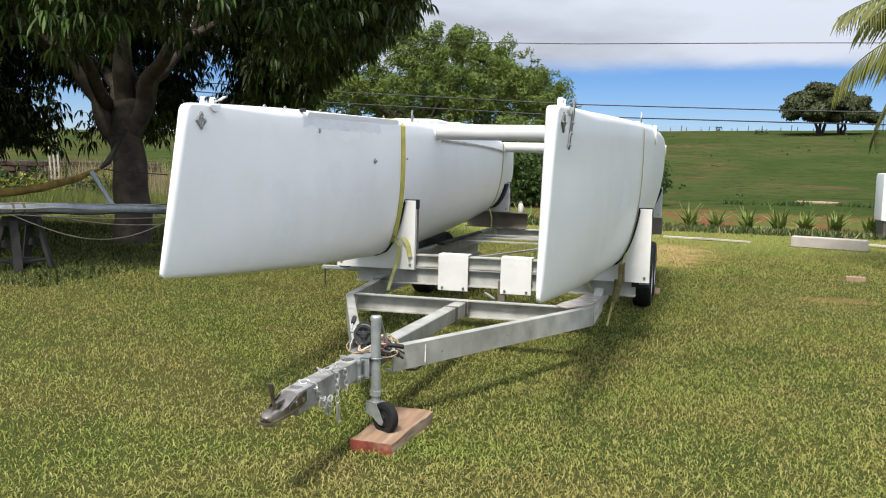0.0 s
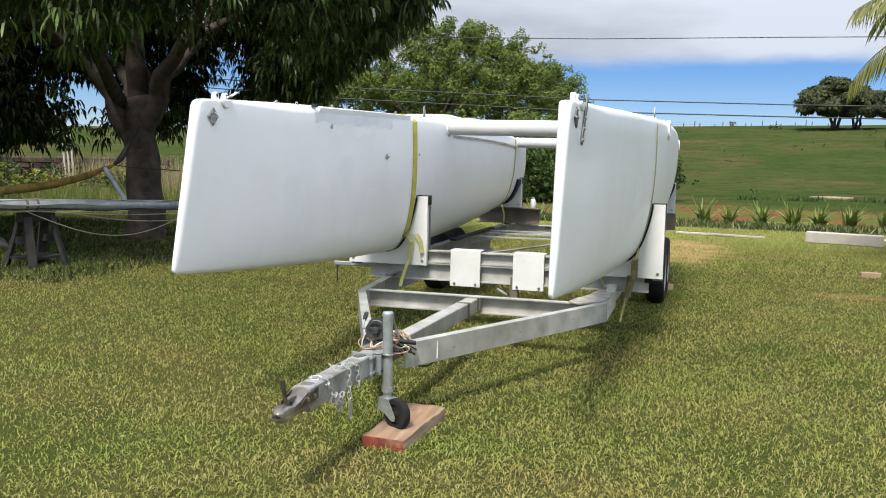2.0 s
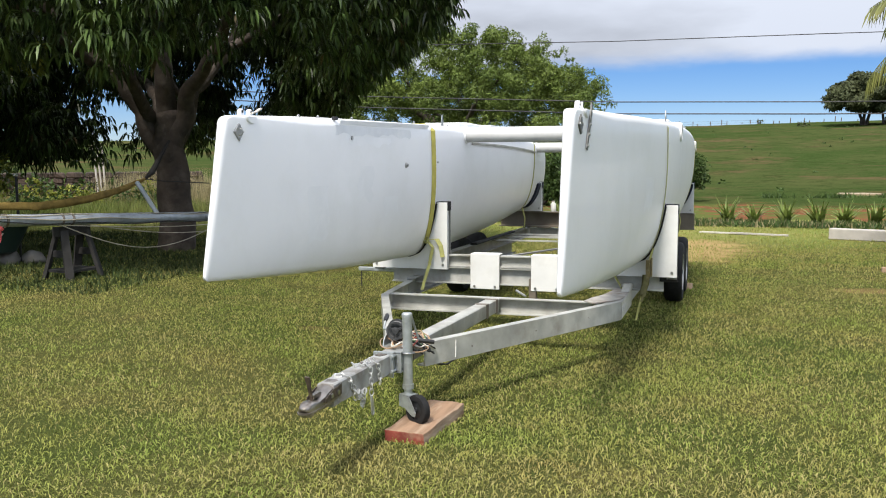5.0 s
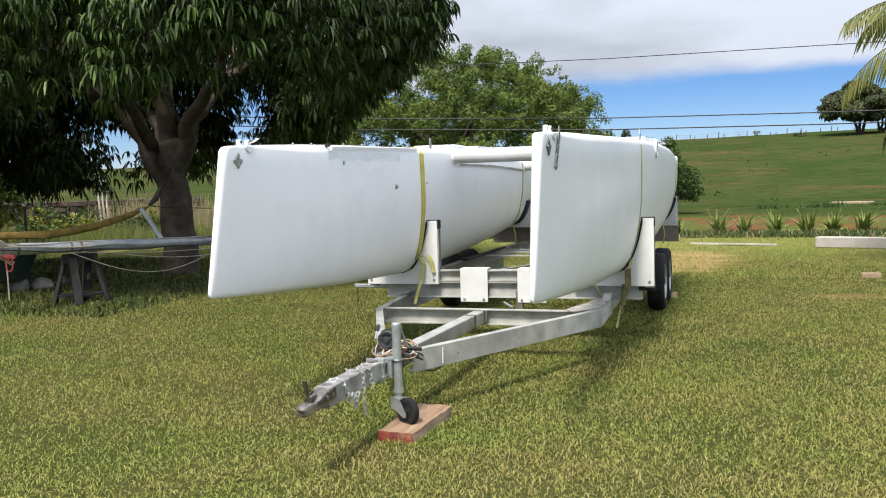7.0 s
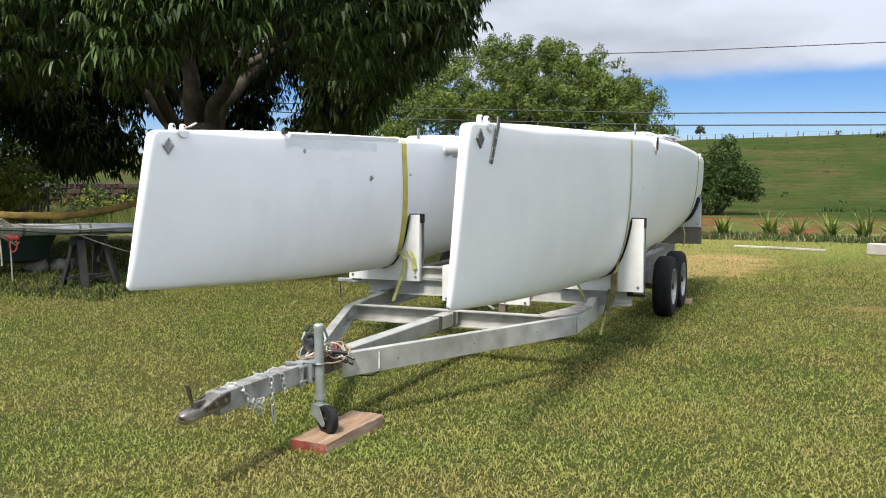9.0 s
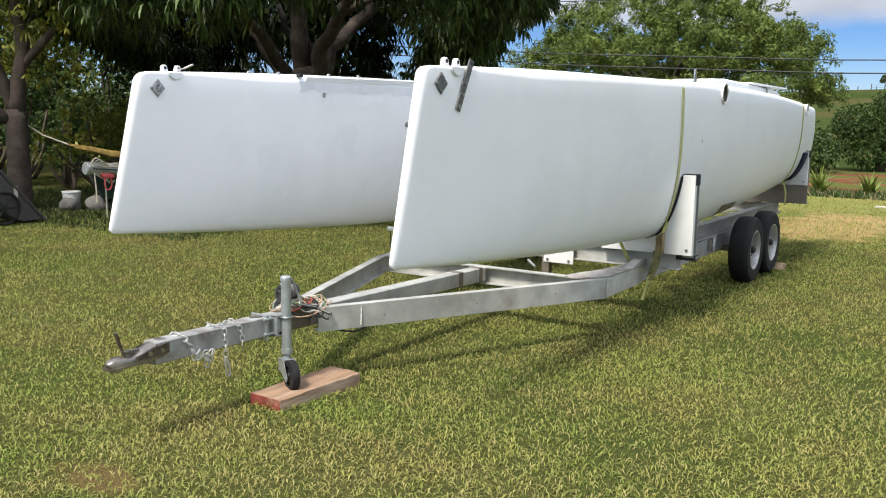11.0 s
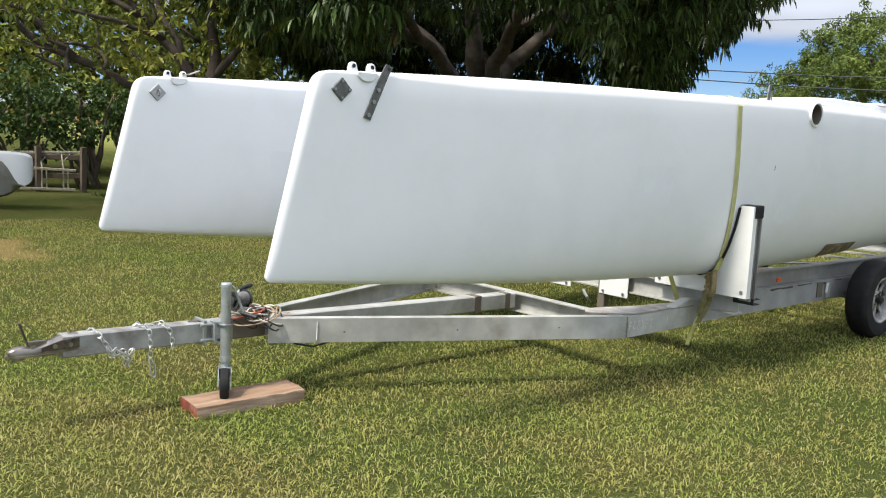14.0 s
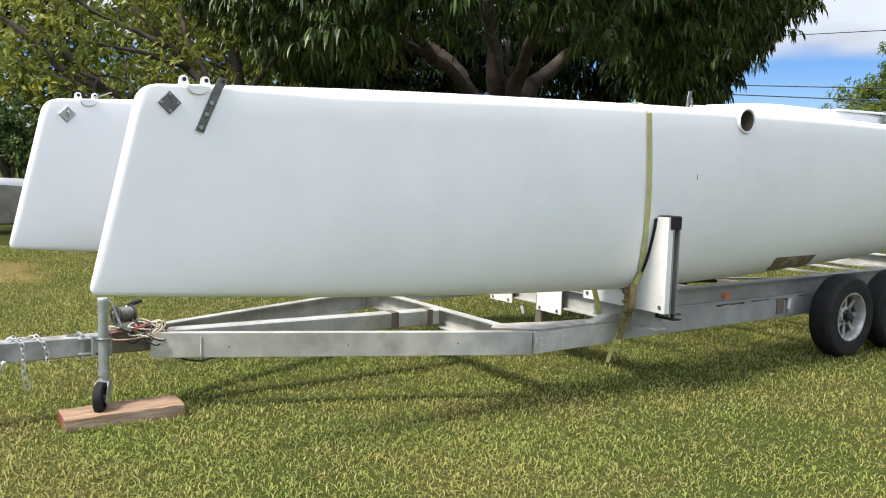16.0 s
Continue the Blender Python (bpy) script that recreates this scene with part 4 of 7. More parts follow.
for s in (-1, 1):
    h = hulls[s]
    for y, x in ((3.22, 0.20), (5.3, 0.19)):
        zt = ease(y, DECK_Y, DECK_Z)
        b = ribbon([(s * HULL_X + x, y, zt - 0.02), (s * HULL_X + x, y, zt + 0.05), (s * HULL_X + x, y + 0.012, zt + 0.095)], 0.026, (0, 1, 0.1), 0.008)
        join(b, tube([(s * HULL_X + x, y + 0.035, zt), (s * HULL_X + x, y + 0.02, zt + 0.06)], 0.006, 8))
        part("chainplate", b, CHROME, h, "upright stainless chainplate on the deck")
    # raised white hatch coaming behind the front beam
    top = prism([(3.74, 1.645), (3.80, 1.700), (4.1, 1.712), (5.6, 1.690), (5.9, 1.665), (5.95, 1.62)], "x", s * HULL_X - 0.17, s * HULL_X + 0.17, 0.015)
    part("coaming", top, GELCOAT, h, "low raised white deck coaming")
    part("hatch_board", block((s * HULL_X - 0.12, 4.75, 1.700), (s * HULL_X + 0.205, 6.0, 1.714), 0.004), GELCOAT, h, "flat white hatch board")
    # collars where the tubes come out
    for y, z, r in ((3.63, 1.583, 0.066), (6.62, 1.518, 0.048)):
        for f in (-1, 1):
            x = s * HULL_X + f * (half_width(y, z) + 0.002)
            part("beam_collar", lathe([(r + 0.002, -0.02), (r + 0.002, 0.010), (r + 0.006, 0.010), (r + 0.012, -0.002), (r + 0.012, -0.02)], (x, y, z), (f, 0, 0), 28), GELCOAT, h, smooth="auto")
    part("deck_cleat", block((s * HULL_X + 0.02, 3.42, 1.655), (s * HULL_X + 0.10, 3.55, 1.672), 0.006), GELCOAT, h)

# marks of repair on the inner side of the left hull
part("fairing_patch", skin_patch(-1, 1, 1.30, 2.42, 1.522, 1.583, 0.0015, 40, 6, 0.03), PUTTY, hl, "dull grey faired repair patch", smooth=True)
for y0, y1, z0, z1 in ((1.62, 1.83, 1.08, 1.32), (0.98, 1.22, 0.86, 1.20), (2.02, 2.25, 0.98, 1.10), (1.45, 2.10, 1.455, 1.515)):
    part("sanded_patch", skin_patch(-1, 1, y0, y1, z0, z1, 0.0012, 14, 10, 0.05), SANDED, hl, "faint sanded patch", smooth=True)
for y0, y1, z0, z1 in ((2.05, 2.35, 1.02, 1.24), (3.72, 3.745, 1.10, 1.50), (3.35, 3.55, 0.92, 1.02)):
    part("sanded_patch", skin_patch(1, 1, y0, y1, z0, z1, 0.0012, 14, 10, 0.05), SANDED, hr, "faint sanded patch", smooth=True)
part("deck_tab", block((-HULL_X + 0.095, 1.30, 1.612), (-HULL_X + 0.125, 1.335, 1.634), 0.004), BLACK_PLASTIC, hl, "small black tab at the patch's end")
part("gunwale_strip", ribbon([hull_point(-1, 1, y, ease(y, DECK_Y, DECK_Z) - 0.022, 0.004) for y in np.linspace(1.36, 2.75, 9)], 0.03, (0.25, 0, 1), 0.005), GELCOAT, hl, "white repair strip along the gunwale")
part("rub_strip", ribbon([hull_point(-1, 1, y, ease(y, DECK_Y, DECK_Z) - 0.135, 0.010) for y in np.linspace(3.76, 6.45, 14)], 0.022, (0.2, 0, 1), 0.012), STEEL, hl, "grey metal strip along the inner side")
for y, z, r in ((2.35, 1.323, 0.020), (2.95, 1.345, 0.008), (1.52, 1.505, 0.014)):
    p = hull_point(-1, 1, y, z)
    b = part("through_bolt", disc((p.x + 0.003, y, z), (1, 0, 0), r, 0.008, 16), CHROME, hl)
    if r > 0.018:
        part("bolt_nut", disc((p.x + 0.012, y, z), (1, 0, 0), 0.010, 0.014, 6), CHROME, b)
for y in (0.95, 1.18, 1.62, 1.9, 2.6, 3.3):
    x = -HULL_X + half_width(y, 1.55) - 0.05
    zt = ease(y, DECK_Y, DECK_Z)
    part("deck_eye", tube([(x, y + 0.014 * math.cos(a), zt + 0.006 + 0.012 * math.sin(a)) for a in np.linspace(-0.3, math.pi + 0.3, 9)], 0.0035, 8), CHROME, hl)
# worn bottom paint, drip lines
part("worn_patch", skin_patch(1, 1, 4.20, 4.66, 0.628, 0.728, 0.0020, 40, 10, 0.03), BARE, hr, "brown patch of worn bottom paint", smooth=True)
part("scuff", skin_patch(1, 1, 3.247, 3.254, 1.232, 1.262, 0.002, 2, 3), BARE, hr, "small dark scuff")

# ---- yellow straps over the hulls ----
def hull_strap(s, y_top, y_low, z_out, z_in, mat, label, width=0.046, twist=0.0, off=0.0035):
    st = thing("tie_down_strap", (s * HULL_X, y_low, min(z_out, z_in)), label, "strap", "tie-down straps")
    pts = []
    zt = ease(y_top, DECK_Y, DECK_Z)
    for f, zl in ((1, z_out), (-1, z_in)):
        run = []
        for z in np.linspace(zl, zt - 0.05, 16):
            k = (z - zl) / (zt - zl)
            y = y_low + (y_top - y_low) * k ** 0.7
            run.append(hull_point(s, f, y, z, off))
        run.append(Vector((s * HULL_X + f * (half_width(y_top, 1.55) - 0.028), y_top, zt - 0.008)))
        run.append(Vector((s * HULL_X + f * (half_width(y_top, 1.55) - 0.07), y_top, zt + 0.008)))
        pts += run if f > 0 else run[::-1]
    part("webbing", ribbon(pts, width, (twist, 1, 0), 0.003), mat, st)
    return st


sl = hull_strap(-1, 2.82, 2.93, 0.72, 0.72, WEBBING, "bright yellow webbing strap tied over the hull", 0.047, 0.45, 0.012)
a = hull_point(-1, 1, 2.935, 0.72, 0.012)
part("tail", ribbon([a, (-0.69, 2.93, 0.66), (-0.71, 2.90, 0.52), (-0.73, 2.82, 0.38), (-0.73, 2.78, 0.33)], 0.03, (0.6, 0.8, 0), 0.003), WEBBING_OLD, sl)
part("knot", tube([a + Vector((0.02 * math.cos(t), -0.012, 0.022 * math.sin(t))) for t in np.linspace(0, 5.5, 14)], 0.010, 8), WEBBING_OLD, sl, "knotted webbing")
part("loose_end", ribbon([a + Vector((0.0, -0.03, 0)), (-0.66, 2.945, 0.725), (-0.625, 2.94, 0.67), (-0.61, 2.942, 0.58)], 0.036, (0.8, 0.5, 0.2), 0.003), WEBBING_OLD, sl)
sr = hull_strap(1, 2.84, 2.95, 0.70, 0.70, WEBBING_PALE, "faded yellow webbing strap with a ratchet buckle", 0.040)
a = hull_point(1, 1, 2.955, 0.70, 0.012)
part("tail", ribbon([a, (1.035, 2.925, 0.62), (1.024, 2.90, 0.53), (1.018, 2.885, 0.47)], 0.034, (0.3, 0.9, 0), 0.004), WEBBING_OLD, sr)
rt = part("ratchet", block((1.010, 2.868, 0.475), (1.044, 2.922, 0.615), 0.008), BRASS, sr, "brassy ratchet buckle")
for z in (0.475, 0.53, 0.585):
    part("ratchet_pin", disc((1.028, 2.892, z), (0, 1, 0), 0.012, 0.09, 12), BRASS, rt)
part("ratchet_handle", block((1.046, 2.868, 0.49), (1.058, 2.918, 0.63), 0.004), BRASS, rt)
for k, (dx, dy, low) in enumerate(((0.0, 0.0, 0.30), (0.012, 0.014, 0.335), (-0.010, 0.022, 0.32), (0.006, -0.014, 0.36))):
    part("bunched_webbing", ribbon([(1.012 + dx, 2.885 + dy, 0.50), (1.006 + dx, 2.890 + dy * 1.6, 0.43), (0.992 + dx, 2.880 + dy, low + 0.04), (0.985 + dx, 2.868 + dy * 0.6, low)], 0.036, (0.35 + 0.3 * k, 0.8 - 0.25 * k, 0), 0.004), WEBBING_SHADE, sr)
part("loose_end", ribbon([(0.985, 2.868, 0.34), (0.972, 2.85, 0.28), (0.960, 2.835, 0.22), (0.952, 2.82, 0.165)], 0.024, (0.5, 0.85, 0), 0.003), WEBBING_OLD, sr)
part("inner_tail", ribbon([hull_point(1, -1, 2.95, 0.70, 0.01), (0.74, 2.90, 0.55), (0.86, 2.86, 0.36)], 0.036, (0.2, 0.9, 0), 0.003), WEBBING_OLD, sr)
for s in (-1, 1):
    sb = hull_strap(s, 6.42, 6.55, 0.80, 0.80, WEBBING_OLD, "faded olive webbing strap at the stern", 0.04)
    b = hull_point(s, 1 if s < 0 else 1, 6.55, 0.80, 0.01)
    part("tail", ribbon([b, b + Vector((0.02, 0.05, -0.12)), b + Vector((0.0, 0.12, -0.25))], 0.036, (0.2, 0.9, 0), 0.003), WEBBING_OLD, sb)

# ---- trailer details ----
part("end_bracket", prism([(2.72, 0.385), (2.92, 0.385), (2.955, 0.41), (2.94, 0.43), (2.86, 0.432), (2.72, 0.395)], "x", 0.848, 0.912, 0.006), STEEL, trailer)
part("knee_gusset", prism([(0.66, 2.20), (0.74, 2.12), (0.86, 2.28), (0.90, 2.42), (0.90, 2.92), (0.80, 2.92), (0.75, 2.55), (0.68, 2.33)], "z", 0.3835, 0.391), STEEL_RUSTY, trailer, "rust-stained plate over the knee")
part("splice_band", prism([(-0.0455, 0.278), (0.0455, 0.278), (0.0455, 0.3785), (-0.0455, 0.3785)], "y", 1.905, 1.955), STEEL_DARK, trailer, "dark band round the centre beam")
part("splice_band", prism([(-0.0455, 0.274), (0.0455, 0.274), (0.0455, 0.3755), (-0.0455, 0.3755)], "y", 2.165, 2.205), STEEL_DARK, trailer, "dark band round the centre beam")
part("side_reflector", block((0.8725, 3.945, 0.450), (0.8815, 3.998, 0.482), 0.003), ORANGE, trailer, "orange side reflector")
for y in (0.795, 1.356, 1.9):
    x = 0.085 + (y - 0.45) * (0.775 / 1.8) + 0.029
    part("arm_bolt", disc((x, y, 0.325), (0.9, -0.4, 0), 0.005, 0.006, 10), STEEL_DARK, trailer)
part("weld_mark", sweep_bar((0.2085, 0.664, 0.288), (0.2095, 0.666, 0.380), [(-0.004, -0.003), (0.004, -0.0025), (0.004, 0.0025), (-0.004, 0.0025)], (0, 1, 0)), CHALK, trailer, "pale chalk line")
# worn painted marks on the arm, only their bars
for k in range(6):
    y = 2.30 + k * 0.038
    x = 0.9085 - (y - 2.29) * 0.003
    for dy, dz, w, h in ((0, 0, 0.005, 0.046), (0.004, 0.041, 0.017, 0.005), (0.004, 0.0 if k % 2 else 0.02, 0.015, 0.005)):
        part("painted_mark", prism([(y + dy, 0.300 + dz), (y + dy + w, 0.300 + dz), (y + dy + w + 0.004, 0.300 + dz + h), (y + dy + 0.004, 0.300 + dz + h)], "x", x - 0.002, x + 0.0015), CHALK, trailer)
part("painted_mark", prism([(2.66, 0.31), (2.666, 0.31), (2.672, 0.36), (2.666, 0.36)], "x", 0.904, 0.9085), CHALK, trailer)
part("foot_step", sweep_bar((1.10, 3.075, 0.452), (1.235, 3.075, 0.452), channel(0.07, 0.036, 0.005), (0, 0, 1)), HUB_DARK, trailer, "dark steel stub below the cradle")
# grime along the seam of the rails and on the drawbar's top
g = random.Random(14)
def smear(name, pts, axis, lo, hi, mat, label):
    part(name, prism(pts, axis, lo, hi), mat, trailer, label)


for y, z, ln, h in ((3.85, 0.408, 0.30, 0.016), (4.22, 0.411, 0.20, 0.010), (4.5, 0.40, 0.16, 0.024), (4.75, 0.412, 0.12, 0.008)):
    up = [(y + ln * k / 7, z + h * g.uniform(0.1, 0.4)) for k in range(8)]
    low = [(y + ln * k / 7, z - h * g.uniform(0.2, 0.8)) for k in range(7, -1, -1)]
    smear("grime_patch", up + low, "x", 0.885, 0.8895, GRIME, "dark grime along the seam")
smear("paint_scuff", [(4.60, 0.335), (4.63, 0.325), (4.645, 0.40), (4.612, 0.405)], "x", 0.902, 0.9075, WHITE_BOARD, "pale paint scuff")
for x, y, w, ln in ((0.0, 0.10, 0.06, 0.10), (0.01, 0.50, 0.07, 0.09), (-0.01, -0.10, 0.05, 0.05)):
    pts = [(x + w / 2 * math.cos(a) * g.uniform(0.6, 1), y + ln / 2 * math.sin(a) * g.uniform(0.6, 1)) for a in np.linspace(0, math.tau, 13)[:-1]]
    smear("grime_patch", pts, "z", 0.392, 0.4035 if y < 0.3 else 0.398, GRIME, "brown grime on the drawbar")
part("coupling_wire", tube([(0.10, 0.52, 0.30), (0.13, 0.60, 0.255), (0.155, 0.68, 0.240), (0.185, 0.76, 0.262), (0.205, 0.82, 0.295)], 0.005, 8), WIRE, trailer)
part("fender_bracket", block((0.888, 4.62, 0.29), (0.905, 4.68, 0.405), 0.004), STEEL, trailer)
part("side_light_bracket", block((0.888, 4.50, 0.30), (0.894, 4.58, 0.41), 0.002), STEEL_DARK, trailer)
part("support_post", sweep_bar((0.12, 3.03, 0.06 + 0.16), (0.12, 3.03, 0.42), box_section(0.06, 0.06), (0, 1, 0)), STEEL_DARK, trailer)
part("jack_handle", tube([(0.0, 2.96, 0.33), (0.09, 2.90, 0.295)], 0.010, 8), GALV, trailer)
part("number_bar", sweep_bar((-1.42, 3.12, 0.44), (-1.02, 3.08, 0.445), box_section(0.03, 0.035)), GALV, trailer, "galvanised bar sticking out at the side")
part("bar_leg", tube([(-1.40, 3.12, 0.43), (-1.40, 3.12, 0.29)], 0.005, 6), WIRE, trailer)
for s in (-1, 1):
    part("bolster_riser", block((s * 0.62 - 0.08, 6.96, 0.537), (s * 0.62 + 0.08, 7.08, 0.552), 0.004), STEEL_DARK, trailer)

# coupler with its lever
cp = []
secs = [(-0.748, 0.008, 0.345, 0.352), (-0.738, 0.022, 0.336, 0.361), (-0.715, 0.030, 0.335, 0.369), (-0.685, 0.034, 0.335, 0.371), (-0.65, 0.033, 0.335, 0.362), (-0.60, 0.036, 0.334, 0.374), (-0.53, 0.041, 0.334, 0.402), (-0.46, 0.0425, 0.345, 0.410)]
b = bmesh.new()
for y, w, z0, z1 in secs:
    zz = z1 - z0
    cp.append([b.verts.new((x, y, z)) for x, z in ((-w, z0), (w, z0), (w, z0 + zz * 0.5), (w * 0.86, z1 - zz * 0.15), (w * 0.5, z1), (-w * 0.5, z1), (-w * 0.86, z1 - zz * 0.15), (-w, z0 + zz * 0.5))])
for r0, r1 in zip(cp, cp[1:]):
    for k in range(8):
        b.faces.new((r0[k], r0[(k + 1) % 8], r1[(k + 1) % 8], r1[k]))
b.faces.new(cp[0][::-1])
b.faces.new(cp[-1])
bmesh.ops.recalc_face_normals(b, faces=b.faces)
coupler = part("coupler", b, COUPLER, trailer, "worn steel ball coupler with a rusty lever", smooth="auto")
part("coupler_flange", prism([(-0.012, -0.758), (0.012, -0.758), (0.028, -0.742), (0.037, -0.70), (0.042, -0.55), (-0.042, -0.55), (-0.037, -0.70), (-0.028, -0.742)], "z", 0.327, 0.335), COUPLER, coupler)
lv = prism([(-0.006, 0.360), (0.006, 0.360), (0.008, 0.420), (0.012, 0.474), (-0.012, 0.476), (-0.008, 0.420)], "y", -0.664, -0.655, 0.002)
for v in lv.verts:
    v.co.y -= (v.co.z - 0.36) * 0.35
part("lever", lv, LEVER_RUST, coupler, "dark rusty coupler lever")
part("lever_plate", block((-0.010, -0.665, 0.372), (0.010, -0.59, 0.390), 0.004), COUPLER, coupler)
for y in (-0.565, -0.50):
    part("bolt", disc((0.043, y, 0.366), (1, 0, 0), 0.011, 0.014, 6), CHROME, coupler)
for x in (-0.0455, 0.0425):
    part("side_plate", prism([(-0.62, 0.348), (-0.462, 0.350), (-0.462, 0.396), (-0.54, 0.388), (-0.62, 0.366)], "x", x, x + 0.003), LEVER_RUST, coupler, "rust-brown side plate")
part("ball_latch", disc((0, -0.705, 0.322), (0, 0, 1), 0.026, 0.02, 16), COUPLER, coupler)

# jockey wheel
jack = thing("jockey_wheel", (0.10, 0.21, 0.04), "galvanised jockey wheel stand on a timber block", "trailer jack")
part("outer_tube", tube([(0.099, 0.213, 0.222), (0.098, 0.213, 0.40), (0.095, 0.214, 0.588)], 0.0245, 18), GALV, jack, smooth="auto")
part("top_cap", lathe([(0.0, 0.006), (0.022, 0.005), (0.026, 0.001), (0.027, -0.004), (0.027, -0.018)], (0.095, 0.214, 0.592), (0, 0, 1), 18), GALV, jack, smooth="auto")
cr = part("crank", tube([(0.095, 0.214, 0.575), (0.10, 0.240, 0.580), (0.105, 0.252, 0.570), (0.115, 0.27, 0.515), (0.130, 0.292, 0.446)], 0.006, 8), GALV, jack)
part("crank_grip", tube([(0.128, 0.290, 0.444), (0.155, 0.303, 0.441), (0.20, 0.325, 0.434)], [0.010, 0.012, 0.011], 12), BLACK_PLASTIC, cr, "black plastic crank grip", smooth="auto")
part("inner_tube", tube([(0.100, 0.212, 0.15), (0.099, 0.213, 0.24)], 0.020, 16), GALV, jack, smooth="auto")
part("collar", lathe([(0.021, -0.012), (0.028, -0.012), (0.028, 0.012), (0.021, 0.012)], (0.0995, 0.212, 0.225), (0, 0, 1), 18), GALV, jack)
FORK = Matrix.Translation((0.10, 0.212, 0.0)) @ Matrix.Rotation(radians(-28), 4, "Z")
fork = prism([(-0.030, 0.185), (0.035, 0.185), (0.060, 0.150), (0.088, 0.105), (0.082, 0.088), (0.062, 0.088), (0.012, 0.118), (-0.030, 0.125)], "y", -0.032, -0.028)
join(fork, prism([(-0.030, 0.185), (0.035, 0.185), (0.060, 0.150), (0.088, 0.105), (0.082, 0.088), (0.062, 0.088), (0.012, 0.118), (-0.030, 0.125)], "y", 0.028, 0.032))
join(fork, block((-0.030, -0.032, 0.181), (0.036, 0.032, 0.186)))
join(fork, block((-0.034, -0.032, 0.125), (-0.030, 0.032, 0.186)))
bmesh.ops.transform(fork, matrix=FORK, verts=fork.verts)
part("fork", fork, GALV, jack)
hubp = FORK @ Vector((0.070, 0, 0.118))
axis = FORK.to_3x3() @ Vector((0, 1, 0))
jw = part("tyre", lathe([(0.045, -0.020), (0.062, -0.022), (0.072, -0.018), (0.075, -0.008), (0.075, 0.008), (0.072, 0.018), (0.062, 0.022), (0.045, 0.020)], hubp, axis, 30), RUBBER, jack, smooth="auto")
part("hub_disc", lathe([(0.0, -0.024), (0.014, -0.024), (0.016, -0.016), (0.046, -0.012), (0.046, 0.012), (0.016, 0.016), (0.014, 0.024), (0.0, 0.024)], hubp, axis, 24), BLACK_PLASTIC, jw)
clamp = block((0.030, 0.165, 0.30), (0.080, 0.18, 0.405), 0.004)
for lo, hi in (((0.030, 0.245, 0.30), (0.080, 0.26, 0.405)), ((0.030, 0.165, 0.395), (0.080, 0.26, 0.405)), ((0.030, 0.165, 0.30), (0.080, 0.26, 0.31)), ((0.066, 0.17, 0.32), (0.079, 0.255, 0.385))):
    join(clamp, block(lo, hi, 0.002))
part("clamp", clamp, GALV, jack)
part("clamp_ring", tube([(0.098 + 0.032 * math.cos(t), 0.213 + 0.032 * math.sin(t), 0.395) for t in np.linspace(0, math.tau, 17)[:-1]], 0.005, 8, closed=True), CHROME, jack)
for z in (0.315, 0.39):
    part("clamp_bolt", disc((0.05, 0.135, z), (0, 1, 0), 0.008, 0.06, 8), GALV, jack)
part("clamp_plate", block((-0.05, 0.12, 0.285), (0.055, 0.135, 0.412), 0.003), GALV, jack)

# small hand winch behind the jack
winch = thing("hand_winch", (-0.01, 0.34, 0.40), "small hand winch with a wire-wound drum", "winch")
wb = block((-0.068, 0.285, 0.397), (0.042, 0.40, 0.403))
for x in (-0.068, 0.037):
    join(wb, prism([(0.288, 0.40), (0.398, 0.40), (0.392, 0.43), (0.372, 0.452), (0.322, 0.452), (0.298, 0.43)], "x", x, x + 0.005))
part("side_frame", wb, GALV, winch)
# the drum lies across the drawbar, its spoked gear towards the coupler
MID, AX = Vector((-0.013, 0.343, 0.485)), Vector((0.28, -0.96, 0.0)).normalized()
SIDE = AX.cross(Vector((0, 0, 1)))
gear = lathe([(0.036, -0.004), (0.047, -0.004), (0.048, 0.0), (0.047, 0.004), (0.036, 0.004)], MID + AX * 0.046, AX, 30)
join(gear, lathe([(0.0, -0.004), (0.016, -0.004), (0.018, 0.0), (0.016, 0.006), (0.0, 0.007)], MID + AX * 0.046, AX, 18))
for k in range(3):
    a = 0.5 + k * math.tau / 3
    d = SIDE * math.cos(a) + Vector((0, 0, math.sin(a)))
    join(gear, sweep_bar(MID + AX * 0.046 + d * 0.012, MID + AX * 0.046 + d * 0.040, box_section(0.014, 0.006), AX))
part("spoked_gear", gear, GEAR_DARK, winch, "dark spoked gear wheel")
part("drum_cheek", lathe([(0.0, -0.003), (0.046, -0.003), (0.047, 0.0), (0.046, 0.003), (0.0, 0.003)], MID - AX * 0.044, AX, 26), GEAR_DARK, winch)
part("drum_cheek", lathe([(0.0, -0.002), (0.040, -0.002), (0.041, 0.0), (0.040, 0.002), (0.0, 0.002)], MID + AX * 0.034, AX, 26), GEAR_DARK, winch)
coil = bmesh.new()
for k in range(12):
    p = MID + AX * (-0.038 + k * 0.0062)
    tube([p + SIDE * 0.034 * math.cos(a) + Vector((0, 0, 0.034 * math.sin(a))) + AX * 0.0062 * a / math.tau for a in np.linspace(0, math.tau, 19)], 0.0036, 6, coil)
part("wire_coil", coil, ZINC_DULL, winch, "dull wire wound on the drum", smooth="auto")
part("drum_core", disc(MID, AX, 0.032, 0.076, 20), GEAR_DARK, winch)
arm2 = part("crank_arm", tube([(-0.066, 0.343, 0.483), (-0.082, 0.343, 0.483), (-0.086, 0.365, 0.500), (-0.090, 0.385, 0.519)], 0.006, 8), GALV, winch)
part("grip", tube([(-0.088, 0.380, 0.518), (-0.096, 0.415, 0.527), (-0.108, 0.458, 0.534)], [0.009, 0.0125, 0.0115], 12), BLACK_PLASTIC, arm2, "black plastic crank grip", smooth="auto")
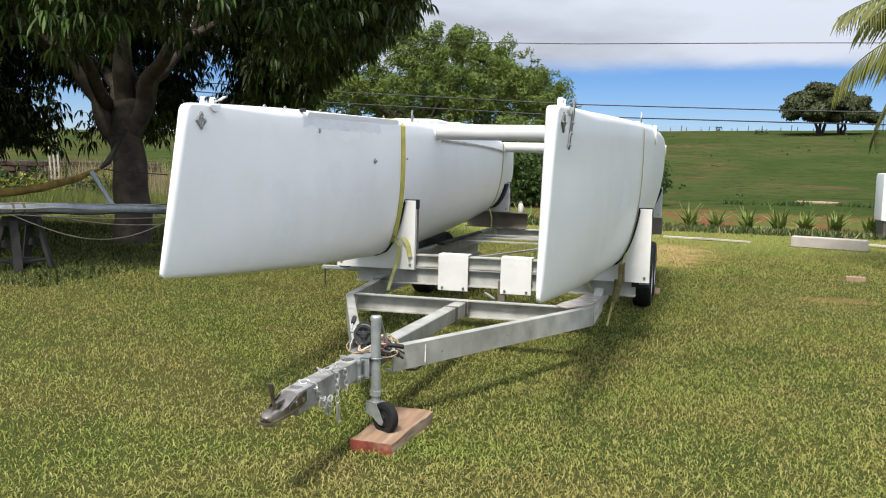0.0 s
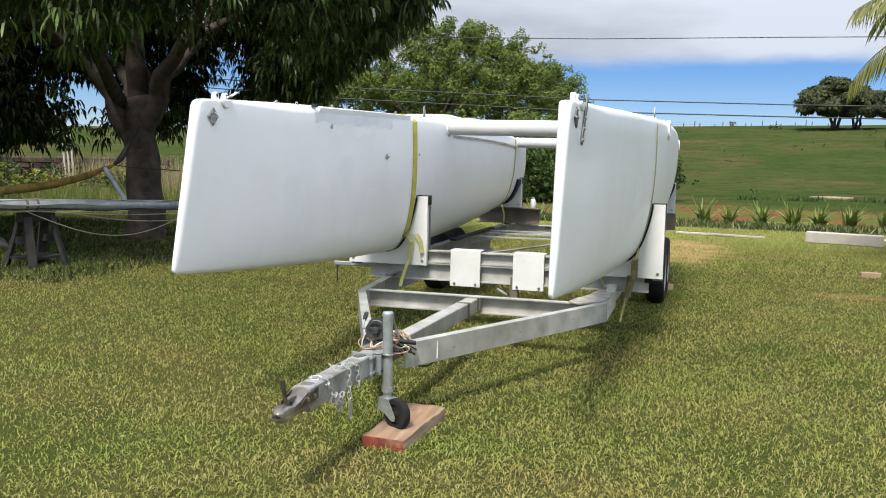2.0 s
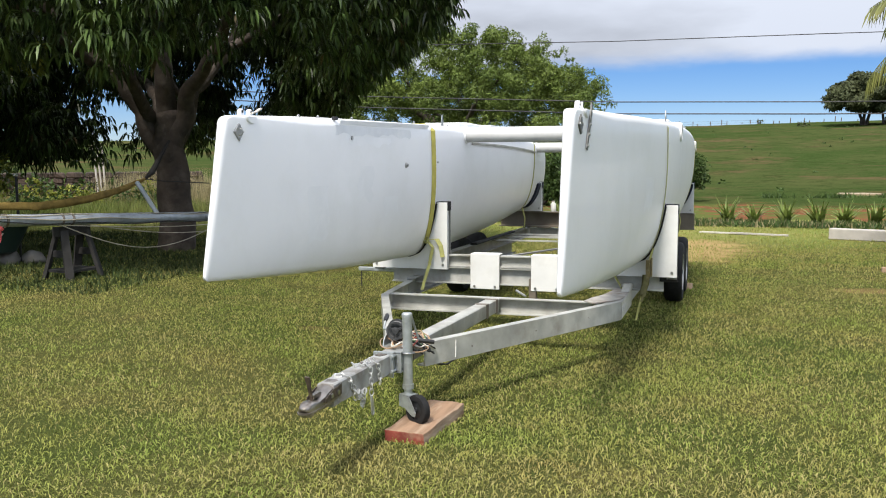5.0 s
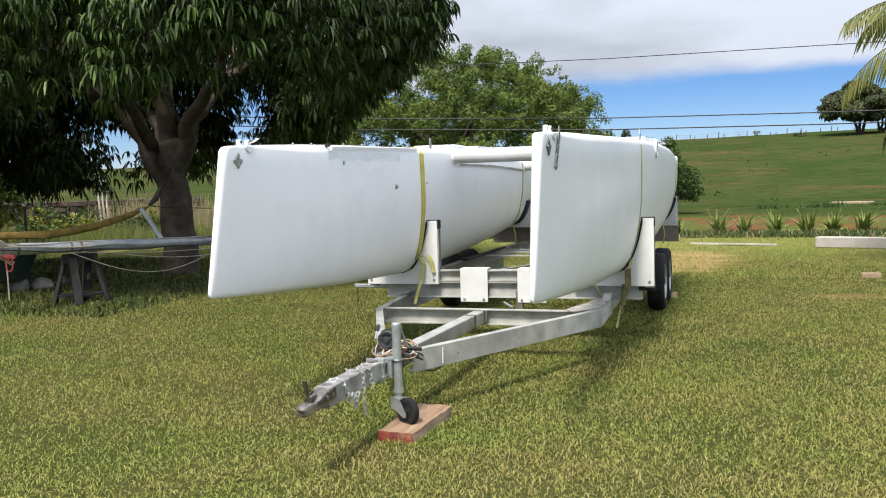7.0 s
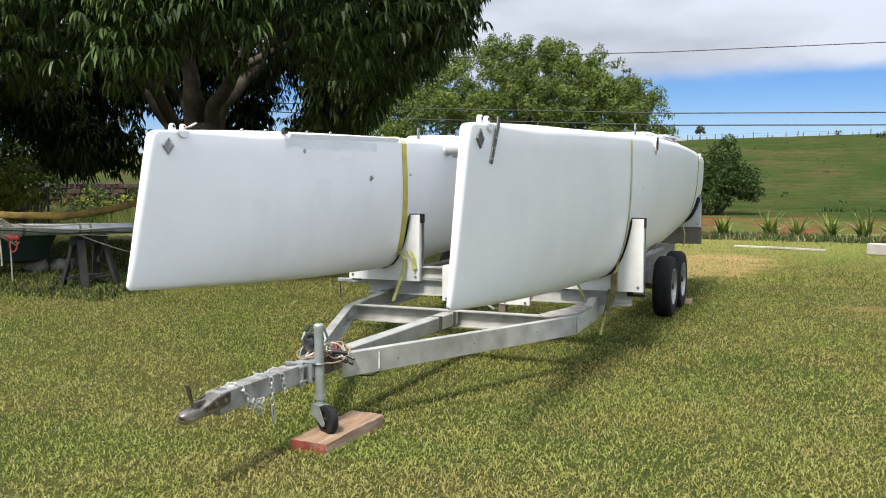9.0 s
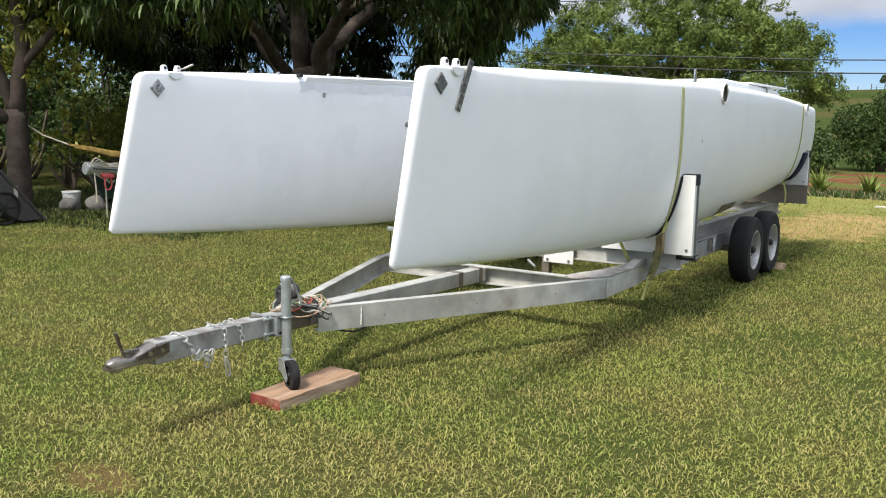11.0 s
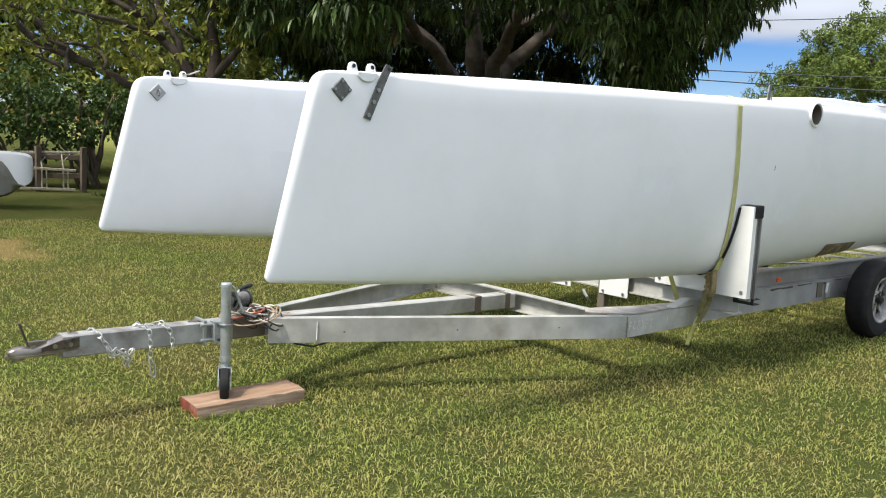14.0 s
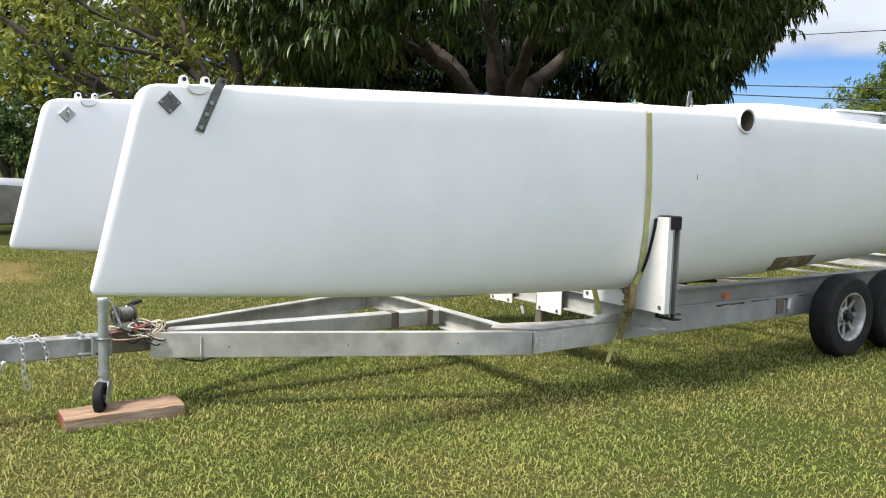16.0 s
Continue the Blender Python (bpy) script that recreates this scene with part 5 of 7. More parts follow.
part("pawl", prism([(0.365, 0.452), (0.395, 0.440), (0.400, 0.452), (0.372, 0.470)], "x", 0.043, 0.051), STEEL_DARK, winch)

# loose trailer wiring heaped on the drawbar
loom = thing("wiring_loom", (0.05, 0.36, 0.39), "tangled heap of loose coloured trailer wires", "wiring")
g = random.Random(5)
for k in range(30):
    mat = (LEAD_TAN, LEAD_WHITE, LEAD_TAN, WIRE, LEAD_WHITE, WIRE, LEAD_TAN, LEAD_RED, LEAD_TAN, LEAD_WHITE, WIRE, LEAD_GREEN)[k % 12]
    cx, cy, cz = 0.035 + g.uniform(-0.05, 0.06), 0.37 + g.uniform(-0.06, 0.10), 0.412 + g.uniform(-0.005, 0.03)
    rx, ry = g.uniform(0.04, 0.085), g.uniform(0.05, 0.12)
    a0, turns = g.uniform(0, 6.28), g.uniform(2.6, 6.0)
    pts = []
    for t in np.linspace(a0, a0 + turns, 16):
        out = max(0, rx * math.cos(t) + cx - 0.06)
        pts.append((cx + rx * math.cos(t), cy + ry * math.sin(t), cz + 0.014 * math.sin(2 * t + k) - out * 0.55))
    part("wire", tube(pts, g.uniform(0.0028, 0.0045), 6), mat, loom)

# safety chains over the drawbar
def chain(name, pts, label):
    ch = thing(name, pts[0], label, "chain", "safety chains")
    p = [Vector(q) for q in pts]
    dist, step, left = 0.0, 0.026, 0.0
    k = 0
    for a2, c2 in zip(p, p[1:]):
        seg = (c2 - a2)
        while left < seg.length:
            q = a2 + seg.normalized() * left
            d = seg.normalized()
            u = d.orthogonal().normalized()
            v = d.cross(u)
            s2 = u if k % 2 else v
            part("link", tube([q + d * 0.017 * math.cos(t) + s2 * 0.0105 * math.sin(t) for t in np.linspace(0, math.tau, 13)[:-1]], 0.0030, 6, closed=True), ZINC, ch)
            left += step
            k += 1
        left -= seg.length
    return ch


def hook(parent, at, size=1.0):
    at = Vector(at)
    pts = [at + Vector((0, 0, 0.0)), at + Vector((0, 0.003, -0.03)), at + Vector((0, 0.008, -0.065)), at + Vector((0, 0.013, -0.077)), at + Vector((0, 0.021, -0.080)), at + Vector((0, 0.027, -0.073)), at + Vector((0, 0.027, -0.058)), at + Vector((0, 0.020, -0.025)), at + Vector((0, 0.009, -0.002))]
    part("hook", tube([at + (q - at) * size for q in pts], 0.0045, 8), ZINC, parent)


zt = 0.410
LOOPED = "galvanised safety chain looped over the drawbar"
chain("safety_chain", [(-0.045, -0.42, 0.36), (-0.02, -0.40, zt), (0.02, -0.385, zt), (0.046, -0.37, 0.385), (0.048, -0.345, 0.345), (0.050, -0.33, 0.300), (0.056, -0.31, 0.325), (0.050, -0.29, 0.292), (0.058, -0.27, 0.312), (0.050, -0.245, 0.290), (0.054, -0.225, 0.312), (0.050, -0.24, 0.275), (0.050, -0.25, 0.235)], LOOPED)
chain("safety_chain", [(0.052, -0.33, 0.325), (0.060, -0.315, 0.295), (0.052, -0.295, 0.310), (0.060, -0.262, 0.280), (0.052, -0.262, 0.240)], "short bunched end of the safety chain")
c2 = chain("safety_chain", [(-0.03, -0.17, zt), (0.0, -0.20, zt), (0.03, -0.16, zt), (0.046, -0.145, 0.385), (0.048, -0.14, 0.31), (0.048, -0.14, 0.265)], LOOPED)
hook(c2, (0.048, -0.147, 0.258), 1.15)
chain("safety_chain", [(0.020, -0.145, zt), (0.005, -0.115, zt), (0.02, -0.075, zt + 0.004), (0.046, -0.05, 0.385), (0.048, -0.035, 0.345), (0.048, -0.035, 0.295)], LOOPED)

# timber block under the jockey wheel
def timber():
    b = block((-0.103, 0, -0.035), (0.103, 0.56, 0.055), 0.006)
    bmesh.ops.subdivide_edges(b, edges=[e for e in b.edges if e.calc_length() > 0.04], cuts=9, use_grid_fill=True)
    for v in b.verts:
        v.co.x += 0.004 * math.sin(v.co.y * 17)
        v.co += 0.005 * Vector((noise.noise(v.co * 22), 0.5 * noise.noise(v.co * 25 + Vector((4, 0, 0))), noise.noise(v.co * 19 + Vector((0, 8, 0)))))
        v.co.z += 0.02 * v.co.y * (v.co.z > 0)
    for f in b.faces:
        f.material_index = 1 if f.normal.y < -0.7 else 0
    bmesh.ops.transform(b, matrix=pose(0.155, 0.0, 0, 0, 0, -3.5), verts=b.verts)
    return b


b = timber()
whole("timber_block", b, [TIMBER, RED_PAINT], (0.155, 0.28, 0), "short sawn timber block with a red painted end", "timber block")

# small white bottle left on the bolster
bt = thing("bottle", (-0.50, 7.0, 0.741), "small white plastic bottle standing on the steel stub", "bottle")
part("body", lathe([(0.0, 0.0), (0.030, 0.0), (0.033, 0.006), (0.033, 0.085), (0.026, 0.105), (0.014, 0.112)], (-0.50, 7.0, 0.741), (0, 0, 1), 18), WHITE_BOARD, bt, smooth="auto")
part("cap", disc((-0.50, 7.0, 0.862), (0, 0, 1), 0.015, 0.022, 14), LEAD_WHITE, bt)

# ---- plants ----
def leaf_cloud(points, outward, per, length, width, droop, spread, g, flat=False):
    """Lance-shaped leaves (a folded pair of faces each) in a whorl at each point. Returns quads."""
    n = len(points)
    P = np.repeat(points, per, 0)
    O = np.repeat(outward, per, 0)
    m = n * per
    D = O * spread[0] + g.normal(0, spread[1], (m, 3)) + np.array([0, 0, -droop])
    D /= np.linalg.norm(D, axis=1)[:, None] + 1e-9
    S = np.cross(D, g.normal(0, 1, (m, 3)) + np.array([0, 0, 0.9]))
    if flat:
        N = O + g.normal(0, 0.38, (m, 3))
        D = np.cross(N, g.normal(0, 1, (m, 3)))
        D /= np.linalg.norm(D, axis=1)[:, None] + 1e-9
        S = np.cross(N, D)
    S /= np.linalg.norm(S, axis=1)[:, None] + 1e-9
    L = (length * g.uniform(0.65, 1.2, m))[:, None]
    W = (width * g.uniform(0.7, 1.2, m))[:, None] / 2
    drop = np.array([0, 0, -1.0]) * L * 0.12
    a = P + D * L * 0.04
    b1, b2 = P + D * L * 0.5 + S * W, P + D * L * 0.5 - S * W
    t = P + D * L + drop
    return np.stack([a, b1, t, b2], 1).reshape(-1, 3)


def lobes_points(lobes, density, g, squash=0.75, under=0.35):
    """Points and outward ways on the skins of ball-like lobes (x, y, z, radius)."""
    pts, nrm = [], []
    for x, y, z, r in lobes:
        n = max(6, int(density * r * r))
        v = g.normal(0, 1, (n, 3))
        v /= np.linalg.norm(v, axis=1)[:, None]
        rr = r * g.uniform(0.55, 1.08, n)[:, None]
        pts.append(np.array([x, y, z]) + v * rr * np.array([1, 1, squash]))
        nrm.append(v)
    return np.concatenate(pts), np.concatenate(nrm)


def limb(b, pts, r0, r1, n=10, rough=0.04, seed=0):
    """A tapered crooked limb."""
    P = [Vector(p) for p in pts]
    fine = []
    for i in range(len(P) - 1):
        for k in range(4):
            fine.append(P[i].lerp(P[i + 1], k / 4))
    fine.append(P[-1])
    m = len(fine)
    for i in range(1, m - 1):
        fine[i] = fine[i] + rough * Vector((noise.noise(fine[i] * 2.1 + Vector((seed, 0, 0))), noise.noise(fine[i] * 2.1 + Vector((0, seed + 7, 0))), 0.4 * noise.noise(fine[i] * 2.1 + Vector((0, 0, seed + 3)))))
    rr = [r0 + (r1 - r0) * (i / (m - 1)) ** 0.8 for i in range(m)]
    start = len(b.verts)
    tube(fine, rr, n, b)
    b.verts.ensure_lookup_table()
    for v in b.verts[start:]:
        v.co += 0.10 * (rr[0] * 0.5) * Vector((noise.noise(v.co * 5), noise.noise(v.co * 5 + Vector((9, 0, 0))), 0))


def add_crown(tree, name, quads, mat, label=""):
    me = soup(name, quads - np.array(BASE[tree.name]), 4, mat)
    ob = new(name, me)
    ob.parent = tree
    BASE[ob.name] = BASE[tree.name]
    return tagged(ob, label)


# the mango tree
MT = (-6.6, 8.0)
mango = thing("mango_tree", (MT[0], MT[1], 0), "large dark mango tree with long drooping leaves", "tree")
b = bmesh.new()
limb(b, [(MT[0], MT[1], -0.1), (MT[0] + 0.02, MT[1], 0.5), (MT[0] - 0.03, MT[1] - 0.02, 1.2), (MT[0] - 0.10, MT[1], 1.75), (MT[0] - 0.12, MT[1], 2.12)], 0.30, 0.20, 18, 0.07, 1)
part("trunk", b, BARK, mango, smooth=True)
limbs = [
    ([(-6.66, 8.0, 1.5), (-6.47, 8.03, 2.1), (-6.3, 8.0, 2.45), (-5.75, 7.75, 2.95), (-5.1, 7.3, 3.5), (-4.3, 6.8, 4.2)], 0.17, 0.05),
    ([(-6.74, 8.0, 1.5), (-6.74, 7.95, 2.3), (-6.62, 7.8, 2.9), (-6.6, 7.6, 3.7), (-6.8, 7.4, 4.6)], 0.19, 0.08),
    ([(-6.74, 7.98, 1.45), (-7.0, 7.83, 2.1), (-7.4, 7.45, 2.75), (-7.9, 6.9, 3.5), (-8.3, 6.4, 4.3)], 0.17, 0.05),
    ([(-6.72, 8.1, 1.6), (-6.7, 8.7, 2.5), (-6.6, 9.5, 3.1), (-6.5, 10.5, 4.2)], 0.17, 0.07),
    ([(-6.78, 8.05, 1.5), (-7.4, 8.7, 2.4), (-8.3, 9.5, 2.8), (-9.3, 10.2, 3.5)], 0.15, 0.05),
    ([(-6.45, 8.0, 2.35), (-6.52, 7.85, 2.75), (-6.62, 7.65, 3.2), (-6.6, 7.5, 3.7)], 0.045, 0.03),
    ([(-6.9, 7.9, 2.0), (-6.6, 6.9, 2.6), (-6.0, 5.8, 3.1), (-5.2, 4.8, 3.4)], 0.11, 0.04),
    ([(-7.4, 7.45, 2.75), (-7.3, 6.4, 3.1), (-7.0, 5.2, 3.4)], 0.08, 0.035),
    ([(-5.75, 7.75, 2.9), (-5.3, 8.3, 3.3), (-4.7, 9.1, 3.9)], 0.08, 0.035),
]
for k, (pts, r0, r1) in enumerate(limbs):
    b = bmesh.new()
    limb(b, pts, r0, r1, 12, 0.14, k + 2)
    part("limb", b, BARK, mango, smooth=True)

# reach of the crown from the trunk, by bearing in degrees and by height; how low its skirt hangs, by bearing
REACH_AT = [-180, -150, -120, -90, -62, -40, -20, 0, 20, 40, 60, 80, 100, 140, 160, 180]
REACH = {2.1: [3.2, 2.0, 2.0, 2.7, 4.6, 4.2, 3.4, 2.6, 2.3, 2.3, 2.7, 3.7, 4.9, 4.9, 4.5, 3.2],
         2.9: [4.8, 3.9, 3.4, 4.1, 4.9, 4.4, 3.7, 3.3, 2.8, 2.7, 3.2, 4.6, 5.0, 5.0, 5.0, 4.8],
         3.8: [4.8, 4.8, 4.8, 4.8, 5.0, 4.8, 4.4, 4.3, 4.1, 4.2, 4.6, 5.0, 5.0, 5.0, 5.0, 4.8]}
SKIRT_AT = [-180, -150, -120, -90, -62, -40, -17, 20, 57, 100, 140, 160, 180]
SKIRT = [1.5, 2.45, 2.55, 2.45, 2.45, 2.75, 2.7, 2.3, 2.15, 1.85, 1.45, 1.35, 1.5]
# daylight shows through here: x, y, z, radius
GAPS = [(-8.1, 13.0, 2.6, 0.6), (-7.5, 11.6, 2.6, 0.45), (-4.9, 11.3, 3.85, 0.5), (-4.4, 9.9, 3.6, 0.4), (-5.4, 12.5, 4.1, 0.4), (-7.1, 10.2, 3.64, 0.3), (-9.8, 10.7, 2.2, 0.6), (-10.3, 11.6, 2.3, 0.5)]


def reach(deg, z):
    rows = [float(np.interp(deg, REACH_AT, REACH[k])) for k in (2.1, 2.9, 3.8)]
    return float(np.interp(z, (2.1, 2.9, 3.8), rows))


def whorls(points, out, per, length, width, g):
    """Rosettes of long leaves that spread from a twig's tip and hang."""
    n = len(points) * per
    P, O = np.repeat(points, per, 0), np.repeat(out, per, 0)
    a = g.uniform(0, math.tau, n)
    D = np.stack([np.cos(a), np.sin(a), g.uniform(-0.45, 0.5, n)], 1) + O * 0.55
    D /= np.linalg.norm(D, axis=1)[:, None]
    L = (length * g.uniform(0.6, 1.15, n))[:, None]
    W = (width * g.uniform(0.75, 1.2, n))[:, None] / 2
    down = np.array([0, 0, -1.0])
    S = np.cross(D, down + g.normal(0, 0.35, (n, 3)))
    S /= np.linalg.norm(S, axis=1)[:, None] + 1e-9
    m1 = P + D * L * 0.36 + down * L * 0.05
    m2 = m1 + (D * 0.55 + down * 0.75) * L * 0.36
    tip = m2 + (D * 0.22 + down * 0.95) * L * 0.34
    return np.stack([P, m1 + S * W * 0.9, m2 + S * W * 0.85, tip, m2 - S * W * 0.85, m1 - S * W * 0.9], 1).reshape(-1, 3)


g = np.random.default_rng(21)
tips, ways = [], []
count = 0
while count < 2050:
    deg = g.uniform(-180, 180) if g.uniform() < 0.6 else (g.uniform(55, 235) + 180) % 360 - 180
    ca, sa = math.cos(math.radians(deg)), math.sin(math.radians(deg))
    low = float(np.interp(deg, SKIRT_AT, SKIRT)) + 0.28 * noise.noise(Vector((ca * 3.1, sa * 3.1, 2.0))) + 0.15 * noise.noise(Vector((ca * 9, sa * 9, 5.0)))
    if g.uniform() < 0.62:
        z = low + 0.25 + 2.1 * g.uniform() ** 1.3
        rad = reach(deg, z) * (1 - 0.30 * g.uniform() ** 1.4)
    else:
        rad = 4.8 * math.sqrt(g.uniform(0.0, 1.0))
        edge = rad / 4.9
        z = 3.75 - 0.6 * edge ** 2 + g.uniform() * 3.0 * math.sqrt(max(0.03, 1 - edge ** 2))
        rad = min(rad, reach(deg, z))
    c = Vector((MT[0] + ca * rad, MT[1] + sa * rad, z))
    if any((c - Vector(q[:3])).length < q[3] + 0.2 for q in GAPS) or (z < 3.9 and noise.noise(c * 1.15 + Vector((3, 1, 7))) > 0.50):
        continue
    k = 7
    v = g.normal(0, 1, (k, 3))
    v /= np.linalg.norm(v, axis=1)[:, None]
    tips.append(np.array(c) + v * (g.uniform(0.12, 0.40, k))[:, None])
    ways.append(v * 0.5 + np.array([ca, sa, 0.1]) * 0.6)
    count += 1
tips, ways = np.concatenate(tips), np.concatenate(ways)


def leaf_crown(tree, name, verts, mat, label=""):
    ob = new(name, soup(name, verts - np.array(BASE[tree.name]), 6, mat))
    ob.parent = tree
    BASE[ob.name] = BASE[tree.name]
    return tagged(ob, label)


leaf_crown(mango, "crown", whorls(tips, ways, 10, 0.27, 0.037, g), MANGO)
pick = g.uniform(0, 1, len(tips)) < 0.02
leaf_crown(mango, "dry_leaves", whorls(tips[pick], ways[pick], 4, 0.22, 0.045, g), MANGO_DRY, "a few dry tan leaves")

# the slimmer pale-barked tree with yellow-green leaves
T2 = (-8.72, 4.35)
tree2 = thing("plumeria_tree", (T2[0], T2[1], 0), "pale-barked tree with crooked limbs and yellow-green leaves", "tree")
b = bmesh.new()
limb(b, [(T2[0], T2[1], -0.1), (T2[0] + 0.02, T2[1], 0.7), (T2[0], T2[1], 1.4)], 0.17, 0.14, 12, 0.05, 30)
part("trunk", b, BARK_SHADED, tree2, smooth=True)
for k, (p, r0, r1) in enumerate([
        ([(-8.72, 4.33, 1.3), (-8.84, 4.1, 2.1), (-9.05, 3.7, 2.6), (-9.4, 3.1, 3.4)], 0.10, 0.04),
        ([(-8.72, 4.35, 1.3), (-8.66, 4.44, 2.3), (-8.7, 4.5, 3.2), (-8.9, 4.6, 4.4)], 0.12, 0.05),
        ([(-8.74, 4.3, 1.25), (-9.05, 3.65, 1.62), (-9.1, 3.1, 1.95), (-9.4, 2.2, 2.3), (-9.5, 1.4, 3.0)], 0.09, 0.04),
        ([(-8.8, 4.15, 1.9), (-9.3, 4.0, 2.7), (-10.0, 3.9, 3.6)], 0.08, 0.03),
        ([(-8.68, 4.4, 1.9), (-8.3, 4.8, 2.6), (-7.9, 5.1, 3.3)], 0.07, 0.03),
        ([(-9.25, 2.6, 2.15), (-9.6, 2.0, 2.75), (-10.1, 1.0, 3.3)], 0.06, 0.025),
        ([(-9.0, 3.8, 2.5), (-8.9, 3.0, 2.7), (-8.9, 2.2, 2.75)], 0.045, 0.02),
        ([(-9.1, 3.5, 2.8), (-9.7, 2.6, 3.3), (-9.9, 1.6, 4.0)], 0.05, 0.02)]):
    b = bmesh.new()
    limb(b, p, r0, r1, 9, 0.10, 40 + k)
    part("limb", b, BARK_SHADED, tree2, smooth=True)
g = random.Random(33)
for k in range(14):
    a, z = (-9.0 + g.uniform(-0.6, 0.4), 3.4 + g.uniform(-1.4, 1.2)), g.uniform(1.9, 2.9)
    p = [(a[0], a[1], z)]
    for q in range(3):
        p.append((p[-1][0] + g.uniform(-0.45, 0.15), p[-1][1] + g.uniform(-0.6, 0.35), p[-1][2] + g.uniform(0.05, 0.4)))
    b = bmesh.new()
    limb(b, p, g.uniform(0.018, 0.032), 0.008, 6, 0.12, 60 + k)
    part("twig", b, BARK_SHADED, tree2, smooth=True)
g = np.random.default_rng(22)
lobes = [(-9.4 + g.normal(0, 1.1), 2.4 + g.normal(0, 1.9), g.uniform(2.3, 5.0), g.uniform(0.35, 0.7)) for k in range(80)]
lobes += [(-9.9 + g.normal(0, 0.7), 2.0 + g.normal(0, 2.0), g.uniform(1.9, 3.2), g.uniform(0.3, 0.5)) for k in range(26)]
pts, nrm = lobes_points(lobes, 95, g)
add_crown(tree2, "crown", leaf_cloud(pts, nrm, 6, 0.13, 0.046, 0.45, (0.5, 0.7), g), LIME_LEAF)


def bushy(name, centre, lobes, density, per, length, width, mat, seed, label, category, stems=0, droop=0.2, group="", stem_mat=None):
    t = thing(name, centre, label, category, group)
    gg = np.random.default_rng(seed)
    pts, nrm = lobes_points(lobes, density, gg)
    keep = pts[:, 2] > centre[2] + 0.03
    add_crown(t, "foliage", leaf_cloud(pts[keep], nrm[keep], per, length, width, droop, (0.8, 0.6), gg), mat)
    for k in range(stems):
        b = bmesh.new()
        lx, ly, lz, lr = lobes[k % len(lobes)]
        limb(b, [(centre[0] + gg.normal(0, 0.1), centre[1] + gg.normal(0, 0.1), centre[2] - 0.05), ((centre[0] + lx) / 2, (centre[1] + ly) / 2, (centre[2] + lz) / 2), (lx, ly, lz)], 0.03 + 0.015 * lr * 3, 0.015, 7, 0.08, k)
        part("stem", b, stem_mat or BARK, t, smooth=True)
    return t


def ground_z(x, y):
    return float(rise(np.array(x), np.array(y)))


# the broad green tree behind the lawn
g = np.random.default_rng(23)
CX, CY = -11.2, 37.5
z0 = ground_z(CX, CY)
broad = thing("monkeypod_tree", (CX, CY, z0), "broad round green tree beyond the lawn", "tree")
b = bmesh.new()
limb(b, [(CX, CY, z0 - 0.2), (CX, CY, 1.6), (CX + 0.1, CY, 2.4)], 0.5, 0.4, 12, 0.1, 3)
part("trunk", b, BARK, broad, smooth=True)
for k in range(7):
    a = k * math.tau / 7
    b = bmesh.new()
    limb(b, [(CX, CY, 2.0), (CX + 1.8 * math.cos(a), CY + 1.8 * math.sin(a), 3.6), (CX + 4.6 * math.cos(a), CY + 4.2 * math.sin(a), 4.9)], 0.22, 0.06, 8, 0.3, k)
    part("limb", b, BARK, broad, smooth=True)
lobes = []
for k in range(225):
    # a rounded pad of foliage on the dome, made of a few knobs
    a, q = g.uniform(0, math.tau), math.sqrt(g.uniform(0, 1))
    top = 1.2 + 6.05 * math.sqrt(max(0.03, 1 - (q * 0.97) ** 2.8))
    zz = 1.4 + (top - 1.4) * (1 - 0.62 * g.uniform(0, 1) ** 1.5) if top > 1.8 else g.uniform(1.1, 2.4)
    px, py = CX + 7.0 * q * math.cos(a), CY + 5.6 * q * math.sin(a)
    for n in range(5):
        lobes.append((px + g.normal(0, 0.42), py + g.normal(0, 0.42), zz + g.normal(0, 0.20), g.uniform(0.22, 0.46)))
    if k % 3 == 0:
        # tufts on twigs above the dome
        lobes.append((px + g.normal(0, 0.3), py + g.normal(0, 0.3), top + g.uniform(0.25, 0.6), g.uniform(0.13, 0.24)))
lobes += [(CX + x, CY + y, z, r) for x, y, z, r in ((6.9, -1, 4.9, 0.3), (7.2, -1, 4.3, 0.3), (6.8, -1.2, 3.7, 0.4), (7.4, -0.8, 3.9, 0.25), (6.6, -1, 5.3, 0.2), (-7.4, -1, 4.4, 0.5), (-7.9, -1.1, 3.7, 0.4))]
lobes += [(CX + g.uniform(1.5, 6.4), CY - g.uniform(2.5, 5.0), g.uniform(0.9, 3.1), g.uniform(0.4, 0.65)) for k in range(46)]
pts, nrm = lobes_points(lobes, 330, g, 0.85)
add_crown(broad, "crown", leaf_cloud(pts, nrm, 4, 0.15, 0.056, 0.05, (0.9, 0.5), g, True), RAIN_LEAF)

bushy("shrub", (-0.6, 26.8, 0.0), [(-0.6 + x * 1.35, 26.8 + y, z * 1.14, r * 1.2) for x, y, z, r in ((0, 0, 1.2, 0.75), (0.5, 0, 1.0, 0.55), (-0.5, 0.1, 1.3, 0.6), (0.1, 0, 1.8, 0.4), (0.2, 0.1, 2.15, 0.18), (0.7, 0.2, 0.7, 0.35), (-0.2, -0.2, 0.6, 0.6), (-0.9, 0, 0.8, 0.5))],
      1500, 5, 0.10, 0.040, SHRUB_LEAF, 31, "dark green rounded shrub behind the bed", "shrub", 5)
